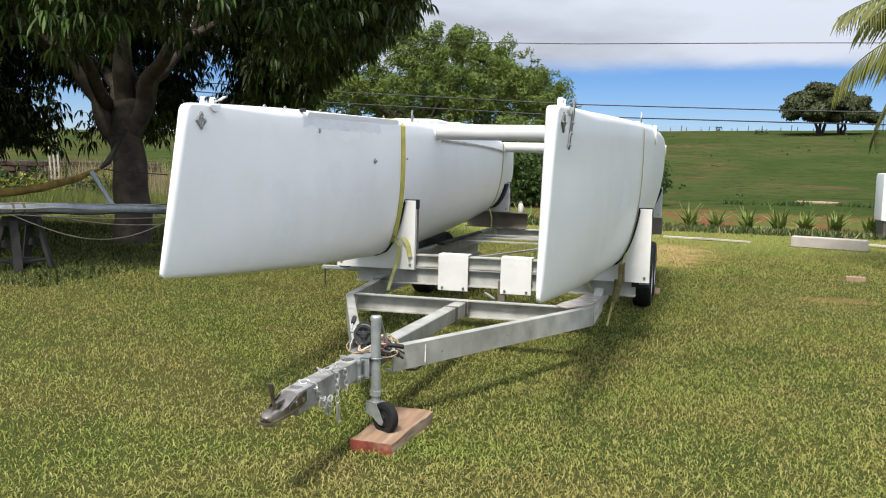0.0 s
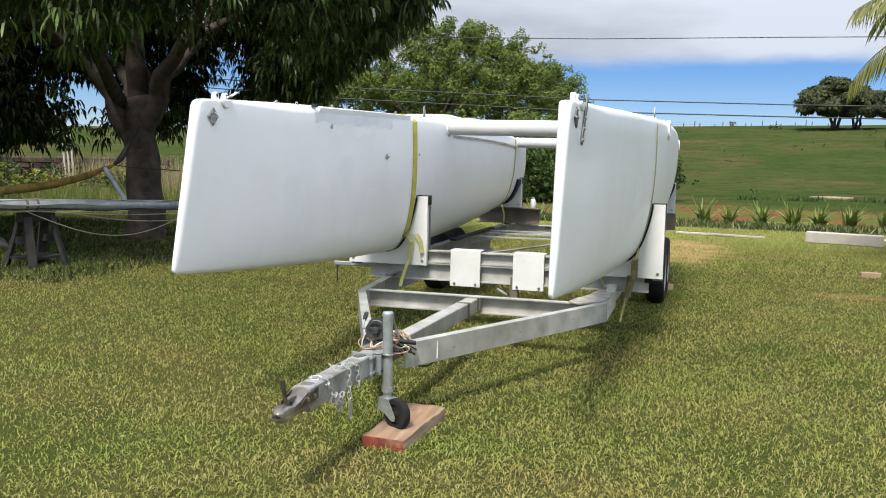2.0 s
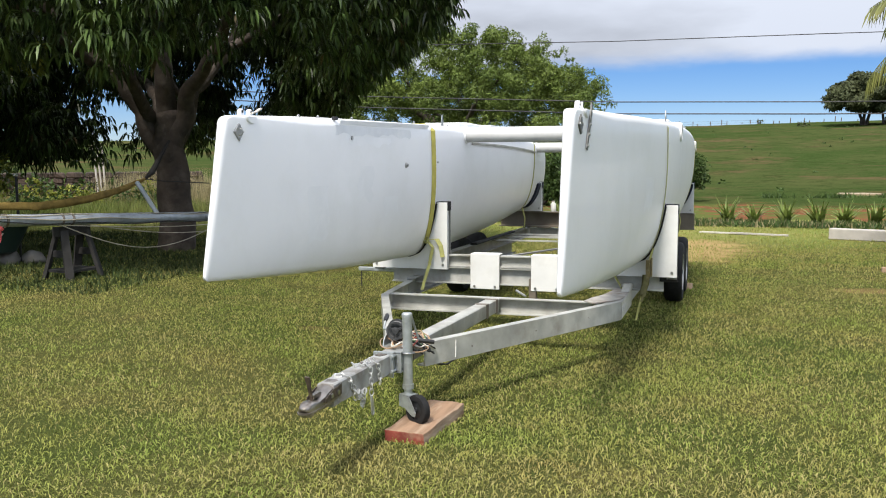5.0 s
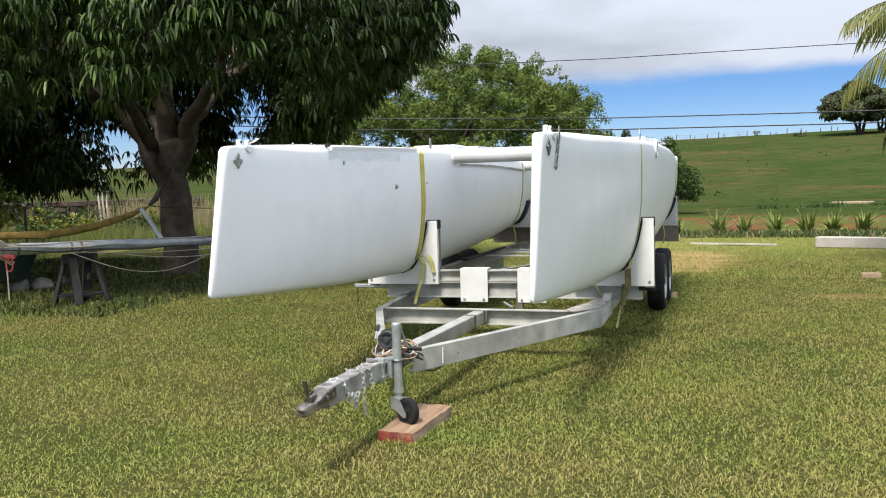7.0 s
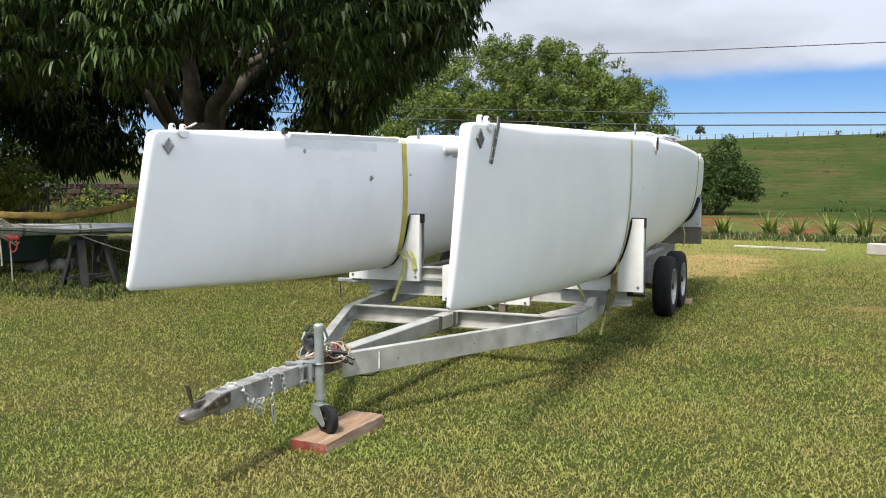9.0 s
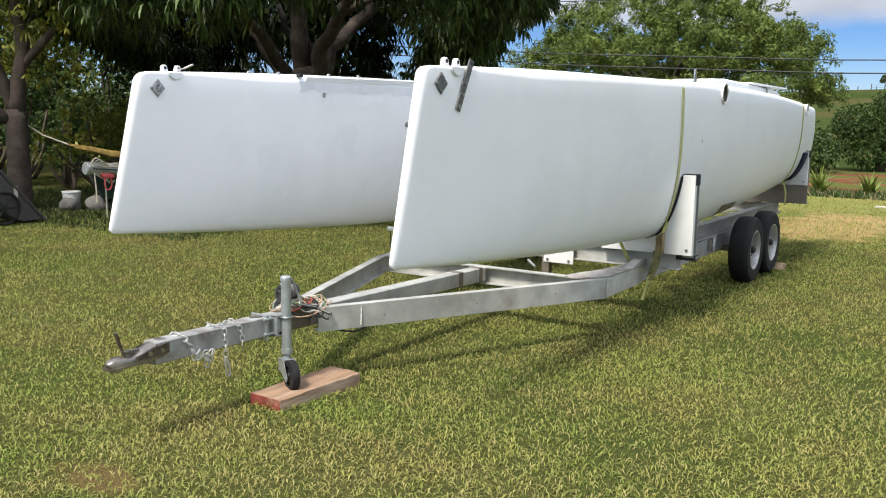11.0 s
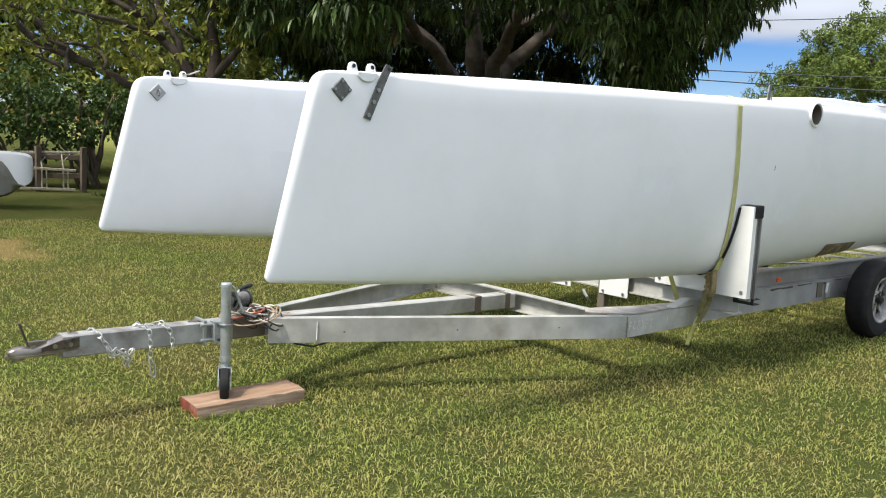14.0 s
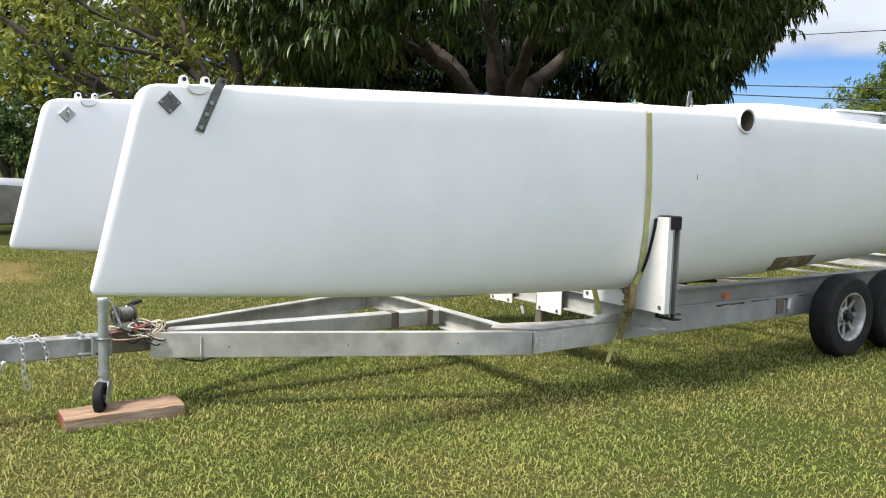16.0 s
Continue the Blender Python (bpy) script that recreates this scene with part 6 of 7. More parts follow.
# undergrowth that closes the view below the broad tree
for k, (x, y, r) in enumerate(((-3.0, 24.5, 1.1), (-4.2, 23.6, 1.1), (-5.6, 24.5, 1.15), (-7.4, 25, 1.1), (-9.6, 26, 1.2), (-12.5, 27, 1.1))):
    z0 = ground_z(x, y)
    bushy("shrub", (x, y, z0), [(x, y, z0 + r * 0.8, r), (x + r * 0.8, y, z0 + r * 0.55, r * 0.7), (x - r * 0.7, y, z0 + r * 0.6, r * 0.7), (x, y, z0 + r * 1.4, r * 0.6)],
          420, 4, 0.15, 0.08, SHRUB_LEAF, 60 + k, "dark green shrub at the edge of the pasture", "shrub", 3, group="shrubs at the pasture's edge")

# hedge, shrubs and woods beyond the lawn at the side
g = np.random.default_rng(24)
for k in range(15):
    x, y = -13.4 + g.uniform(-0.8, 0.6), -3.5 + k * 0.95
    hgt = g.uniform(1.5, 2.3)
    lobes = [(x + g.normal(0, 0.4), y + g.normal(0, 0.4), g.uniform(0.8, hgt), g.uniform(0.32, 0.52)) for q in range(9)]
    bushy("hedge_shrub", (x, y, 0), lobes, 330, 4, 0.11, 0.06, SHRUB_LEAF, 100 + k, "leafy dark hedge shrub with bare stems", "shrub", 6, group="hedge shrubs", stem_mat=BARK_PALE)
for k in range(15):
    x, y = -18.5 + g.uniform(-1.5, 1.5), -7.0 + k * 1.4
    hgt = g.uniform(5.0, 7.0)
    if y > 12.5:
        continue
    lobes = [(x + g.normal(0, 1.0), y + g.normal(0, 1.0), g.uniform(1.2, hgt), g.uniform(0.7, 1.1)) for q in range(28)]
    bushy("background_tree", (x, y, 0), lobes, 62, 4, 0.22, 0.10, LIME_LEAF if k % 2 == 1 else RAIN_LEAF, 130 + k, "leafy green tree closing the garden", "tree", 4, group="garden trees", stem_mat=BARK_PALE)
for k, (x, y, hgt) in enumerate(((-9.6, 6.4, 1.5), (-10.6, 5.6, 2.2), (-10.2, 7.6, 1.4), (-11.5, 7.0, 1.7), (-11.6, 8.3, 2.9), (-12.4, 9.6, 3.0), (-13.2, 10.8, 2.8))):
    lobes = [(x + g.normal(0, 0.35), y + g.normal(0, 0.35), g.uniform(0.5, hgt), g.uniform(0.25, 0.45)) for q in range(8 if k < 3 else 15)]
    bushy("garden_shrub", (x, y, 0), lobes, 420, 4, 0.10, 0.05, SHRUB_LEAF if k % 2 or k > 2 else LIME_LEAF, 160 + k, "loose leafy garden shrub", "shrub", 6, group="garden shrubs", stem_mat=BARK_PALE)


def strap_plant(name, x, y, z, n, length, seed, label, mat=LILY_LEAF, width=0.05, flop=1.0):
    """A rosette of long arching strap leaves, each a folded strip."""
    t = thing(name, (x, y, z), label, "plant", "strap-leaved plants along the bed")
    gg = np.random.default_rng(seed)
    quads = []
    for k in range(n):
        a, e = gg.uniform(0, math.tau), gg.uniform(0.25, 1.15)
        L, w = length * gg.uniform(0.7, 1.15), width * gg.uniform(0.7, 1.2)
        side = np.array([-math.sin(a), math.cos(a), 0]) * w / 2
        p, prev = np.array([x + gg.normal(0, 0.04), y + gg.normal(0, 0.04), z]), None
        ang = math.pi / 2 - e * 0.55
        for s in range(7):
            ww = side * (0.6 + 0.4 * math.sin(math.pi * min(1, (s + 1) / 5))) * (1 - (s / 6) ** 3)
            cur = (p - ww, p + ww)
            if prev is not None:
                quads += [prev[0], prev[1], cur[1], cur[0]]
            prev = cur
            p = p + L / 6 * np.array([math.cos(a) * math.cos(ang), math.sin(a) * math.cos(ang), math.sin(ang)])
            ang -= e * 0.20 * flop
    add_crown(t, "leaves", np.array(quads), mat)
    return t


g = np.random.default_rng(25)
for k, (x, y, s) in enumerate(((-2.1, 16.2, 0.6), (-1.2, 16.3, 0.62), (-0.35, 16.2, 0.66), (0.55, 16.4, 0.6), (1.46, 16.9, 0.68), (2.02, 16.8, 0.5), (2.67, 16.9, 0.66), (3.3, 16.8, 0.62), (3.85, 17.0, 0.6), (4.45, 16.8, 0.62), (5.2, 17.2, 0.6), (5.9, 17.1, 0.6))):
    strap_plant("spider_lily", x, y, 0.0, 30 + 4 * (k % 3), s * (0.88 + 0.12 * (k % 2)), 200 + k, "clump of long yellow-green strap leaves in the bed", LILY_LEAF, 0.075, 0.8)
# low growth and litter along the bed's edge
add_stuff("bed_litter", blades("bed_litter", 15000, (-4, 7, 15.6, 16.9), (0.04, 0.19), 0.035, SHRUB_LEAF, 41, None, 0.9), "low dark groundcover along the bed", "groundcover")
add_stuff("dry_bed_leaves", blades("dry_bed_leaves", 2600, (-3, 7, 15.6, 16.6), (0.06, 0.20), 0.04, DRY_STALK, 42, None, 1.2), "dry fallen strap leaves in the bed", "leaf litter")
add_stuff("rough_grass", blades("rough_grass", 30000, (-11.5, -4.6, 3.6, 10.5), (0.03, 0.11), 0.026, SHADE_TINTED_WEED, 43, None, 0.9), "dark green weeds and grass, darkened in colour for the tree's shade", "grass")
add_stuff("tall_weeds", blades("tall_weeds", 12000, (-19, -8.5, 14.5, 18), (0.2, 0.6), 0.028, WEED, 44, None, 0.35), "tall green weeds behind the tree", "weeds")
add_stuff("tall_dry_grass", blades("tall_dry_grass", 3600, (-15.5, -10.2, 16.5, 19), (0.6, 1.45), 0.022, DRY_STALK, 45, None, 0.16), "tall straw-coloured seeding grass", "grass")

def on_land(x, y):
    return rise(x, y)


add_stuff("bank_weeds", blades("bank_weeds", 5000, (2.5, 16, 29.2, 31.0), (0.10, 0.28), 0.05, SHRUB_LEAF, 46, lambda x, y, g: np.abs(y - 29.9 - 0.3 * np.sin(x * 1.3)) < 0.25 + 0.2 * np.sin(x * 2.9), 0.6, at_ground=on_land), "low line of dark weeds above the bank", "weeds")

# hill tree and specks along the crest
def hill_tree(x, y, h, w, seed, label):
    z0 = ground_z(x, y)
    gg = np.random.default_rng(seed)
    lobes = []
    for k in range(95):
        a, q = gg.uniform(0, math.tau), math.sqrt(gg.uniform(0, 1))
        lobes.append((x + w * q * math.cos(a), y + w * q * math.sin(a), z0 + h * 0.30 + h * 0.62 * math.sqrt(max(0.04, 1 - q * q)) * gg.uniform(0.25, 1.0), gg.uniform(0.15, 0.24) * w))
    t = thing("hill_tree", (x, y, z0), label, "tree", "trees on the hill")
    pts, nrm = lobes_points(lobes, 1100 / w, gg, 0.6)
    add_crown(t, "crown", leaf_cloud(pts, nrm, 4, 0.10 * w, 0.055 * w, 0.1, (0.8, 0.6), gg, True), FAR_LEAF)
    for k in range(3):
        b = bmesh.new()
        limb(b, [(x + (k - 1) * 0.05 * w, y, z0 - 0.3), (x + (k - 1) * 0.14 * w, y, z0 + h * 0.28), (x + (k - 1) * 0.4 * w, y, z0 + h * 0.55)], 0.05 * w, 0.025 * w, 8, 0.2, k)
        part("trunk", b, BARK, t, smooth=True)


hill_tree(16.3, 118, 6.6, 4.4, 51, "broad domed tree on the crest of the hill")
hill_tree(-15.3, 145, 2.6, 0.75, 53, "tiny lone tree on the crest")
hill_tree(18.9, 119, 5.5, 3.7, 52, "smaller domed tree beside the broad one")
for k, (x, y, r) in enumerate(((4.8, 150, 0.5), (9.3, 120, 0.55), (30, 140, 0.7))):
    z0 = ground_z(x, y)
    bushy("hill_shrub", (x, y, z0), [(x, y, z0 + r * 0.5, r), (x + r, y, z0 + r * 0.4, r * 0.7)], 60, 4, 0.3, 0.2, FAR_LEAF, 70 + k, "small dark shrub on the hill", "shrub", group="shrubs on the hill")

fence = thing("crest_fence", (-6, 165, ground_z(-6, 165)), "thin post fence along the crest of the hill", "fence")
for k in range(26):
    x = -22 + k * 1.7 + 0.5 * math.sin(k * 2.3)
    z0 = ground_z(x, 165)
    part("post", tube([(x, 165, z0 - 0.2), (x + 0.05, 165, z0 + 0.9 + 0.3 * math.sin(k * 1.7))], 0.07, 6), BARK_PALE, fence)

for z in (0.55, 0.95):
    part("rail", tube([(x, 165.0, ground_z(x, 165) + z + 0.015 * math.sin(x * 1.9)) for x in np.linspace(-20, 6, 40)], 0.012, 5), BARK_PALE, fence)

# palm at the edge, with drooping fronds
PX, PY = 5.25, 9.4
palm = thing("coconut_palm", (PX, PY, 0), "coconut palm with drooping yellowish fronds", "palm")
b = bmesh.new()
limb(b, [(PX, PY, -0.1), (PX + 0.1, PY, 1.6), (PX, PY, 3.15)], 0.16, 0.12, 12, 0.04, 80)
part("trunk", b, BARK_PALE, palm, smooth=True)
g = np.random.default_rng(26)
for k in range(22):
    a = k * 2.39996 + 0.3
    e = 0.95 - 1.45 * (k / 22)
    L = 2.35
    P, quads = np.array([PX, PY, 3.15]), []
    spine = []
    ang = e
    for s in range(19):
        spine.append(P.copy())
        P = P + L / 18 * np.array([math.cos(a) * math.cos(ang), math.sin(a) * math.cos(ang), math.sin(ang)])
        ang -= 0.085
    for s in range(2, 19):
        for q in (-1, 1):
            for half in (0, 0.33, 0.67):
                base = spine[s - 1] * (1 - half) + spine[s] * half
                fwd = spine[s] - spine[s - 1]
                fwd /= np.linalg.norm(fwd)
                out = np.array([-math.sin(a), math.cos(a), 0]) * q
                ll = 0.62 * math.sin(math.pi * (0.12 + 0.80 * s / 19)) * g.uniform(0.85, 1.1)
                d = out * 0.70 + fwd * 0.50 + np.array([0, 0, -0.65 - 0.35 * g.uniform()])
                d /= np.linalg.norm(d)
                w = fwd * 0.013
                quads += [base - w, base + w, base + d * ll * 0.6 + w * 0.8 + np.array([0, 0, -0.02]), base + d * ll + np.array([0, 0, -0.12])]
    fr = add_crown(palm, "frond", np.array(quads), PALM_LEAF)
    b = tube([Vector(p) for p in spine], [0.022 - 0.001 * i for i in range(19)], 6)
    part("midrib", b, PALM_LEAF, fr)

# ---- things under the mango tree ----
mast = thing("mast_spar", (-5.7, 5.2, 0.45), "long dull aluminium mast laid on a sawhorse", "mast")
m0, m1 = Vector((-5.885, 3.42, 0.745)), Vector((-5.35, 8.4, 0.54))
part("spar", tube([m0, m0.lerp(m1, 0.3), m0.lerp(m1, 0.6), m1], 0.068, 18), SPAR, mast, smooth="auto")
part("end_cap", disc(m0 - (m1 - m0).normalized() * 0.012, m1 - m0, 0.075, 0.05, 18, 0.008), GALV, mast)
for k in (0.07, 0.22, 0.25):
    part("band", disc(m0.lerp(m1, k), m1 - m0, 0.075, 0.03, 18), STEEL_DARK, mast)
part("spreader", tube([m0.lerp(m1, 0.72) + Vector((0.07, 0, 0.0)), m0.lerp(m1, 0.78) + Vector((0.35, -0.1, 0.16))], 0.025, 8), SPAR, mast)
part("spreader", tube([m0.lerp(m1, 0.55), m0.lerp(m1, 0.50) + Vector((-0.35, 0.3, 0.45))], 0.03, 8), SPAR, mast)
part("sheave", disc(m0 + Vector((0.075, 0.16, 0.0)), (1, 0, 0), 0.04, 0.03, 18, 0.006), CHROME, mast)
for k, (o, sag) in enumerate((((0.07, 0, 0.02), 0.02), ((0.075, 0, -0.01), 0.05), ((0.05, 0, 0.06), 0.012), ((0.03, 0, 0.075), 0.03))):
    pts = [m0.lerp(m1, t) + Vector(o) + Vector((0.02 * math.sin(7 * t + k), 0, -sag * math.sin(math.pi * t) + 0.012 * math.sin(23 * t + k))) for t in np.linspace(0.0, 1.0, 24)]
    part("halyard", tube(pts, 0.008, 6), (ROPE, WIRE, ROPE, WIRE)[k], mast)
for k, (o, sag, q0, q1) in enumerate((((0.08, 0, -0.05), 0.33, 0.20, 0.80), ((0.08, 0, -0.06), 0.06, 0.2, 0.95), ((0.06, 0, -0.07), 0.14, 0.3, 0.98))):
    pts = [m0.lerp(m1, t) + Vector(o) + Vector((0, 0, -sag * math.sin(math.pi * (t - q0) / (q1 - q0)))) for t in np.linspace(q0, q1, 18)]
    part("slack_line", tube(pts, 0.006, 6), ROPE, mast)
for k in range(7):
    c = m0 + Vector((0.07, 0.05 + 0.02 * k, -0.01))
    part("rope_coil", tube([c + Vector((0.02 * math.sin(t), 0.06 * math.cos(t) + 0.015 * k, 0.09 * math.sin(t) + 0.04 - 0.02 * k)) for t in np.linspace(0, 5.6, 14)], 0.008, 6), ROPE, mast)
part("red_lashing", tube([m0 + Vector((0.085, 0.12 + 0.03 * t, -0.09 + 0.012 * math.sin(5 * t))) for t in np.linspace(0, 5, 16)], 0.022, 7), ROPE_RED, mast, "red rope lashing")
part("red_loop", tube([m0 + Vector((0.085, 0.20 + 0.05 * math.cos(t), -0.17 + 0.08 * math.sin(t))) for t in np.linspace(0, math.tau, 15)[:-1]], 0.008, 6, closed=True), ROPE_RED, mast, "red rope loop")
for y, l in ((0.03, 0.34), (0.16, 0.52)):
    part("hanging_line", tube([m0 + Vector((0.07, y, -0.05)), m0 + Vector((0.08, y + 0.01, -0.05 - l / 2)), m0 + Vector((0.075, y + 0.02, -0.05 - l))], 0.008, 6), ROPE, mast)


def sawhorse(x, y, h, turn):
    t = thing("sawhorse", (x, y, 0), "dark weathered wooden sawhorse under the mast", "sawhorse")
    M = pose(x, y, 0, 0, 0, turn)

    def put(name, bm):
        bmesh.ops.transform(bm, matrix=M, verts=bm.verts)
        part(name, bm, DARK_WOOD, t)

    put("top_beam", block((-0.24, -0.05, h - 0.11), (0.24, 0.05, h), 0.008))
    for sx in (-1, 1):
        for sy in (-1, 1):
            put("leg", sweep_bar((sx * 0.17, sy * 0.05, h - 0.05), (sx * 0.24, sy * 0.20, 0.0), [(-0.045, -0.02), (0.045, -0.02), (0.045, 0.02), (-0.045, 0.02)]))
        put("end_brace", block((sx * 0.205 - 0.012, -0.13, 0.26), (sx * 0.205 + 0.012, 0.13, 0.34), 0.004))
    put("shelf", block((-0.24, -0.17, 0.085), (0.24, 0.17, 0.115), 0.004))


sawhorse(-5.78, 4.72, 0.612, 84)

hammock = thing("hammock", (-7.0, 5.6, 0.7), "rolled ochre hammock slung low from the tree", "hammock")
hp = [(-8.15, 4.75, 0.93), (-7.4, 4.85, 0.83), (-6.75, 5.2, 0.80), (-6.45, 5.9, 0.88), (-6.4, 6.6, 1.02), (-6.42, 7.0, 1.12)]
fine = []
for i in range(len(hp) - 1):
    for k in range(5):
        fine.append(Vector(hp[i]).lerp(Vector(hp[i + 1]), k / 5))
fine.append(Vector(hp[-1]))
b = bmesh.new()
rows = []
for i, p in enumerate(fine):
    t = i / (len(fine) - 1)
    w = 0.016 + 0.038 * math.sin(math.pi * t) ** 0.6
    rows.append([b.verts.new(p + Vector((0.5 * w * math.cos(a), 0, w * math.sin(a) * (0.9 + 0.25 * math.sin(3 * a + i))))) for a in np.linspace(0, math.tau, 13)[:-1]])
for r0, r1 in zip(rows, rows[1:]):
    for k in range(12):
        b.faces.new((r0[k], r0[(k + 1) % 12], r1[(k + 1) % 12], r1[k]))
bmesh.ops.recalc_face_normals(b, faces=b.faces)
part("cloth", b, GOLD_CLOTH, hammock, smooth=True)
part("sling", tube([(-6.42, 7.0, 1.12), (-6.44, 7.2, 1.22), (-6.46, 7.45, 1.46), (-6.5, 7.72, 1.68)], [0.02, 0.045, 0.03, 0.02], 8), DARK_WOOD, hammock, "dark sling to the trunk")
part("cord", tube([(-8.15, 4.75, 0.93), (-8.5, 4.6, 1.05), (-8.66, 4.45, 1.2)], 0.012, 6), ROPE, hammock)
part("cord", tube([(-6.42, 7.0, 1.12), (-6.3, 7.2, 1.09), (-6.0, 8.0, 1.04)], 0.008, 6), WIRE, hammock)

tub = thing("garden_tub", (-7.7, 5.35, 0.12), "dark green plastic tub resting on boulders", "tub")
b = bmesh.new()
rows = []
for z, w, d2 in ((0.16, 0.30, 0.20), (0.19, 0.36, 0.24), (0.52, 0.52, 0.32), (0.55, 0.55, 0.345), (0.535, 0.50, 0.30), (0.22, 0.34, 0.22)):
    rows.append([b.verts.new((-7.7 + w * math.copysign(abs(math.cos(a)) ** 0.6, math.cos(a)) * 0.55 - d2 * 0.8 * math.copysign(abs(math.sin(a)) ** 0.6, math.sin(a)),
                              5.35 + w * math.copysign(abs(math.cos(a)) ** 0.6, math.cos(a)) * 0.83 + d2 * 0.55 * math.copysign(abs(math.sin(a)) ** 0.6, math.sin(a)), z)) for a in np.linspace(0, math.tau, 25)[:-1]])
for r0, r1 in zip(rows, rows[1:]):
    for k in range(24):
        b.faces.new((r0[k], r0[(k + 1) % 24], r1[(k + 1) % 24], r1[k]))
b.faces.new(rows[0])
b.faces.new(rows[-1])
bmesh.ops.recalc_face_normals(b, faces=b.faces)
part("basin", b, DINGHY, tub, smooth="auto")


def boulder(x, y, r, seed, z=0.0, mat=BOULDER, name="boulder", label="rounded grey boulder on the grass", group="boulders"):
    b = bmesh.new()
    bmesh.ops.create_icosphere(b, subdivisions=3, radius=r)
    for v in b.verts:
        v.co *= 1 + 0.25 * noise.noise(v.co / r * 1.3 + Vector((seed, 0, 0)))
        v.co.z *= 0.75
        v.co += Vector((x, y, z + r * 0.5))
    return whole(name, b, mat, (x, y, z), label, "boulder", group, smooth=True)


for k, (x, y, r) in enumerate(((-7.95, 5.05, 0.17), (-7.55, 5.55, 0.16), (-7.35, 5.8, 0.14), (-8.3, 4.85, 0.15))):
    boulder(x, y, r, 3 * k)

# stake, fence posts, pale poles and the stone wall behind
stk = thing("garden_stake", (-7.75, 6.0, 0), "thin dark stake with a pale cap", "stake")
part("rod", tube([(-7.75, 6.0, -0.05), (-7.79, 6.02, 1.18)], 0.018, 8), WIRE, stk)
part("cap", disc((-7.79, 6.02, 1.19), (0, 0, 1), 0.03, 0.04, 10, 0.006), LEAD_WHITE, stk)
for k, (x, y, h) in enumerate(((-9.55, 12.6, 1.05), (-13.3, 10.6, 0.9), (-16.5, 9.2, 0.9))):
    whole("fence_post", sweep_bar((x, y, -0.1), (x + 0.02, y, h), box_section(0.10, 0.10), (0, 1, 0)), BARK, (x, y, 0), "old brown wooden fence post", "fence post", "old fence posts")
for k in range(3):
    x, y = -20.95 + 0.09 * k, 23.95 + 0.08 * k
    z0 = ground_z(x, y)
    whole("pale_pole", tube([(x, y, z0 - 0.1), (x + 0.05 * k - 0.22, y, z0 + 2.0)], 0.034, 8), CONCRETE, (x, y, z0), "pale upright pole before the stone wall", "pole", "pale poles")


def stone_wall():
    a, c = Vector((-28.5, 20.6, 0)), Vector((-19.6, 28.6, 0))
    w = thing("stone_wall", (-24, 24.6, 0), "low dark dry-stone wall at the pasture's edge", "stone wall")
    d = (c - a)
    L = d.length
    d.normalize()
    meshes = []
    for k in range(5):
        b = bmesh.new()
        bmesh.ops.create_cube(b, size=1)
        bmesh.ops.bevel(b, geom=b.edges[:], offset=0.18, segments=1, affect="EDGES")
        for v in b.verts:
            v.co *= 1 + 0.25 * noise.noise(v.co * 1.7 + Vector((k * 5, 0, 0)))
        meshes.append(mesh_of("stone", b, STONE))
    gg = random.Random(9)
    n = 0
    for row in range(4):
        s = 0.0
        while s < L and n < 290:
            wd = gg.uniform(0.22, 0.42)
            p = a + d * (s + wd / 2)
            z0 = ground_z(p.x, p.y)
            o = new("stone", meshes[n % 5])
            o.parent = w
            o.matrix_basis = Matrix.Translation(p + Vector((gg.uniform(-0.05, 0.05), gg.uniform(-0.05, 0.05), z0 + 0.13 + row * 0.21)) - Vector(BASE[w.name])) @ Matrix.Rotation(math.atan2(d.y, d.x) + gg.uniform(-0.1, 0.1), 4, "Z") @ Matrix.Diagonal((wd * 1.05, 0.45, 0.24, 1))
            s += wd
            n += 1
    return w


stone_wall()

# power lines
def cable(name, pts, r, label):
    fine = []
    for i in range(len(pts) - 1):
        for k in range(6):
            fine.append(Vector(pts[i]).lerp(Vector(pts[i + 1]), k / 6))
    fine.append(Vector(pts[-1]))
    return whole(name, tube(fine, r, 6), WIRE, pts[0], label, "power line", "power lines")


K = 1.174
for heights, r in (((4.95, 5.08, 5.12, 5.33, 5.70), 0.016), ((2.95, 3.11, 3.24, 3.62, 4.15), 0.022), ((2.60, 2.755, 2.87, 3.25, 3.85), 0.024)):
    cable("power_line", [((x - 2.5) * K + 2.5, 30.0, 1.34 + (z - 1.34) * K) for x, z in zip((16, 4, -2, -10.5, -19), heights)], r, "thin black overhead cable across the sky")

# ---- things on the lawn's far side ----
whole("kerb_block", prism([(3.18, 12.95), (4.33, 12.55), (4.40, 12.75), (3.25, 13.15)], "z", 0.0, 0.19, 0.012), CONCRETE, (3.8, 12.85, 0), "long pale concrete kerb block on the grass", "kerb block")
for k, (a, c, w) in enumerate((((1.0, 13.80, 0.02), (1.95, 13.58, 0.02), 0.10), ((1.55, 13.55, 0.035), (2.55, 13.38, 0.02), 0.07), ((4.55, 13.6, 0.05), (5.5, 13.0, 0.03), 0.10))):
    whole("loose_board", sweep_bar(a, c, [(-w / 2, -0.014), (w / 2, -0.014), (w / 2, 0.014), (-w / 2, 0.014)]), LEAD_WHITE if k != 1 else CONCRETE, (a[0], a[1], 0), "pale loose board lying on the grass", "board", "loose boards")
whole("brick", block((3.35, 8.02, 0.0), (3.57, 8.12, 0.06), 0.008), WOOD, (3.46, 8.07, 0), "single brown brick lying on the lawn", "brick")
tank = thing("white_tank", (5.55, 16.1, 0), "white plastic tank on a grey base", "tank")
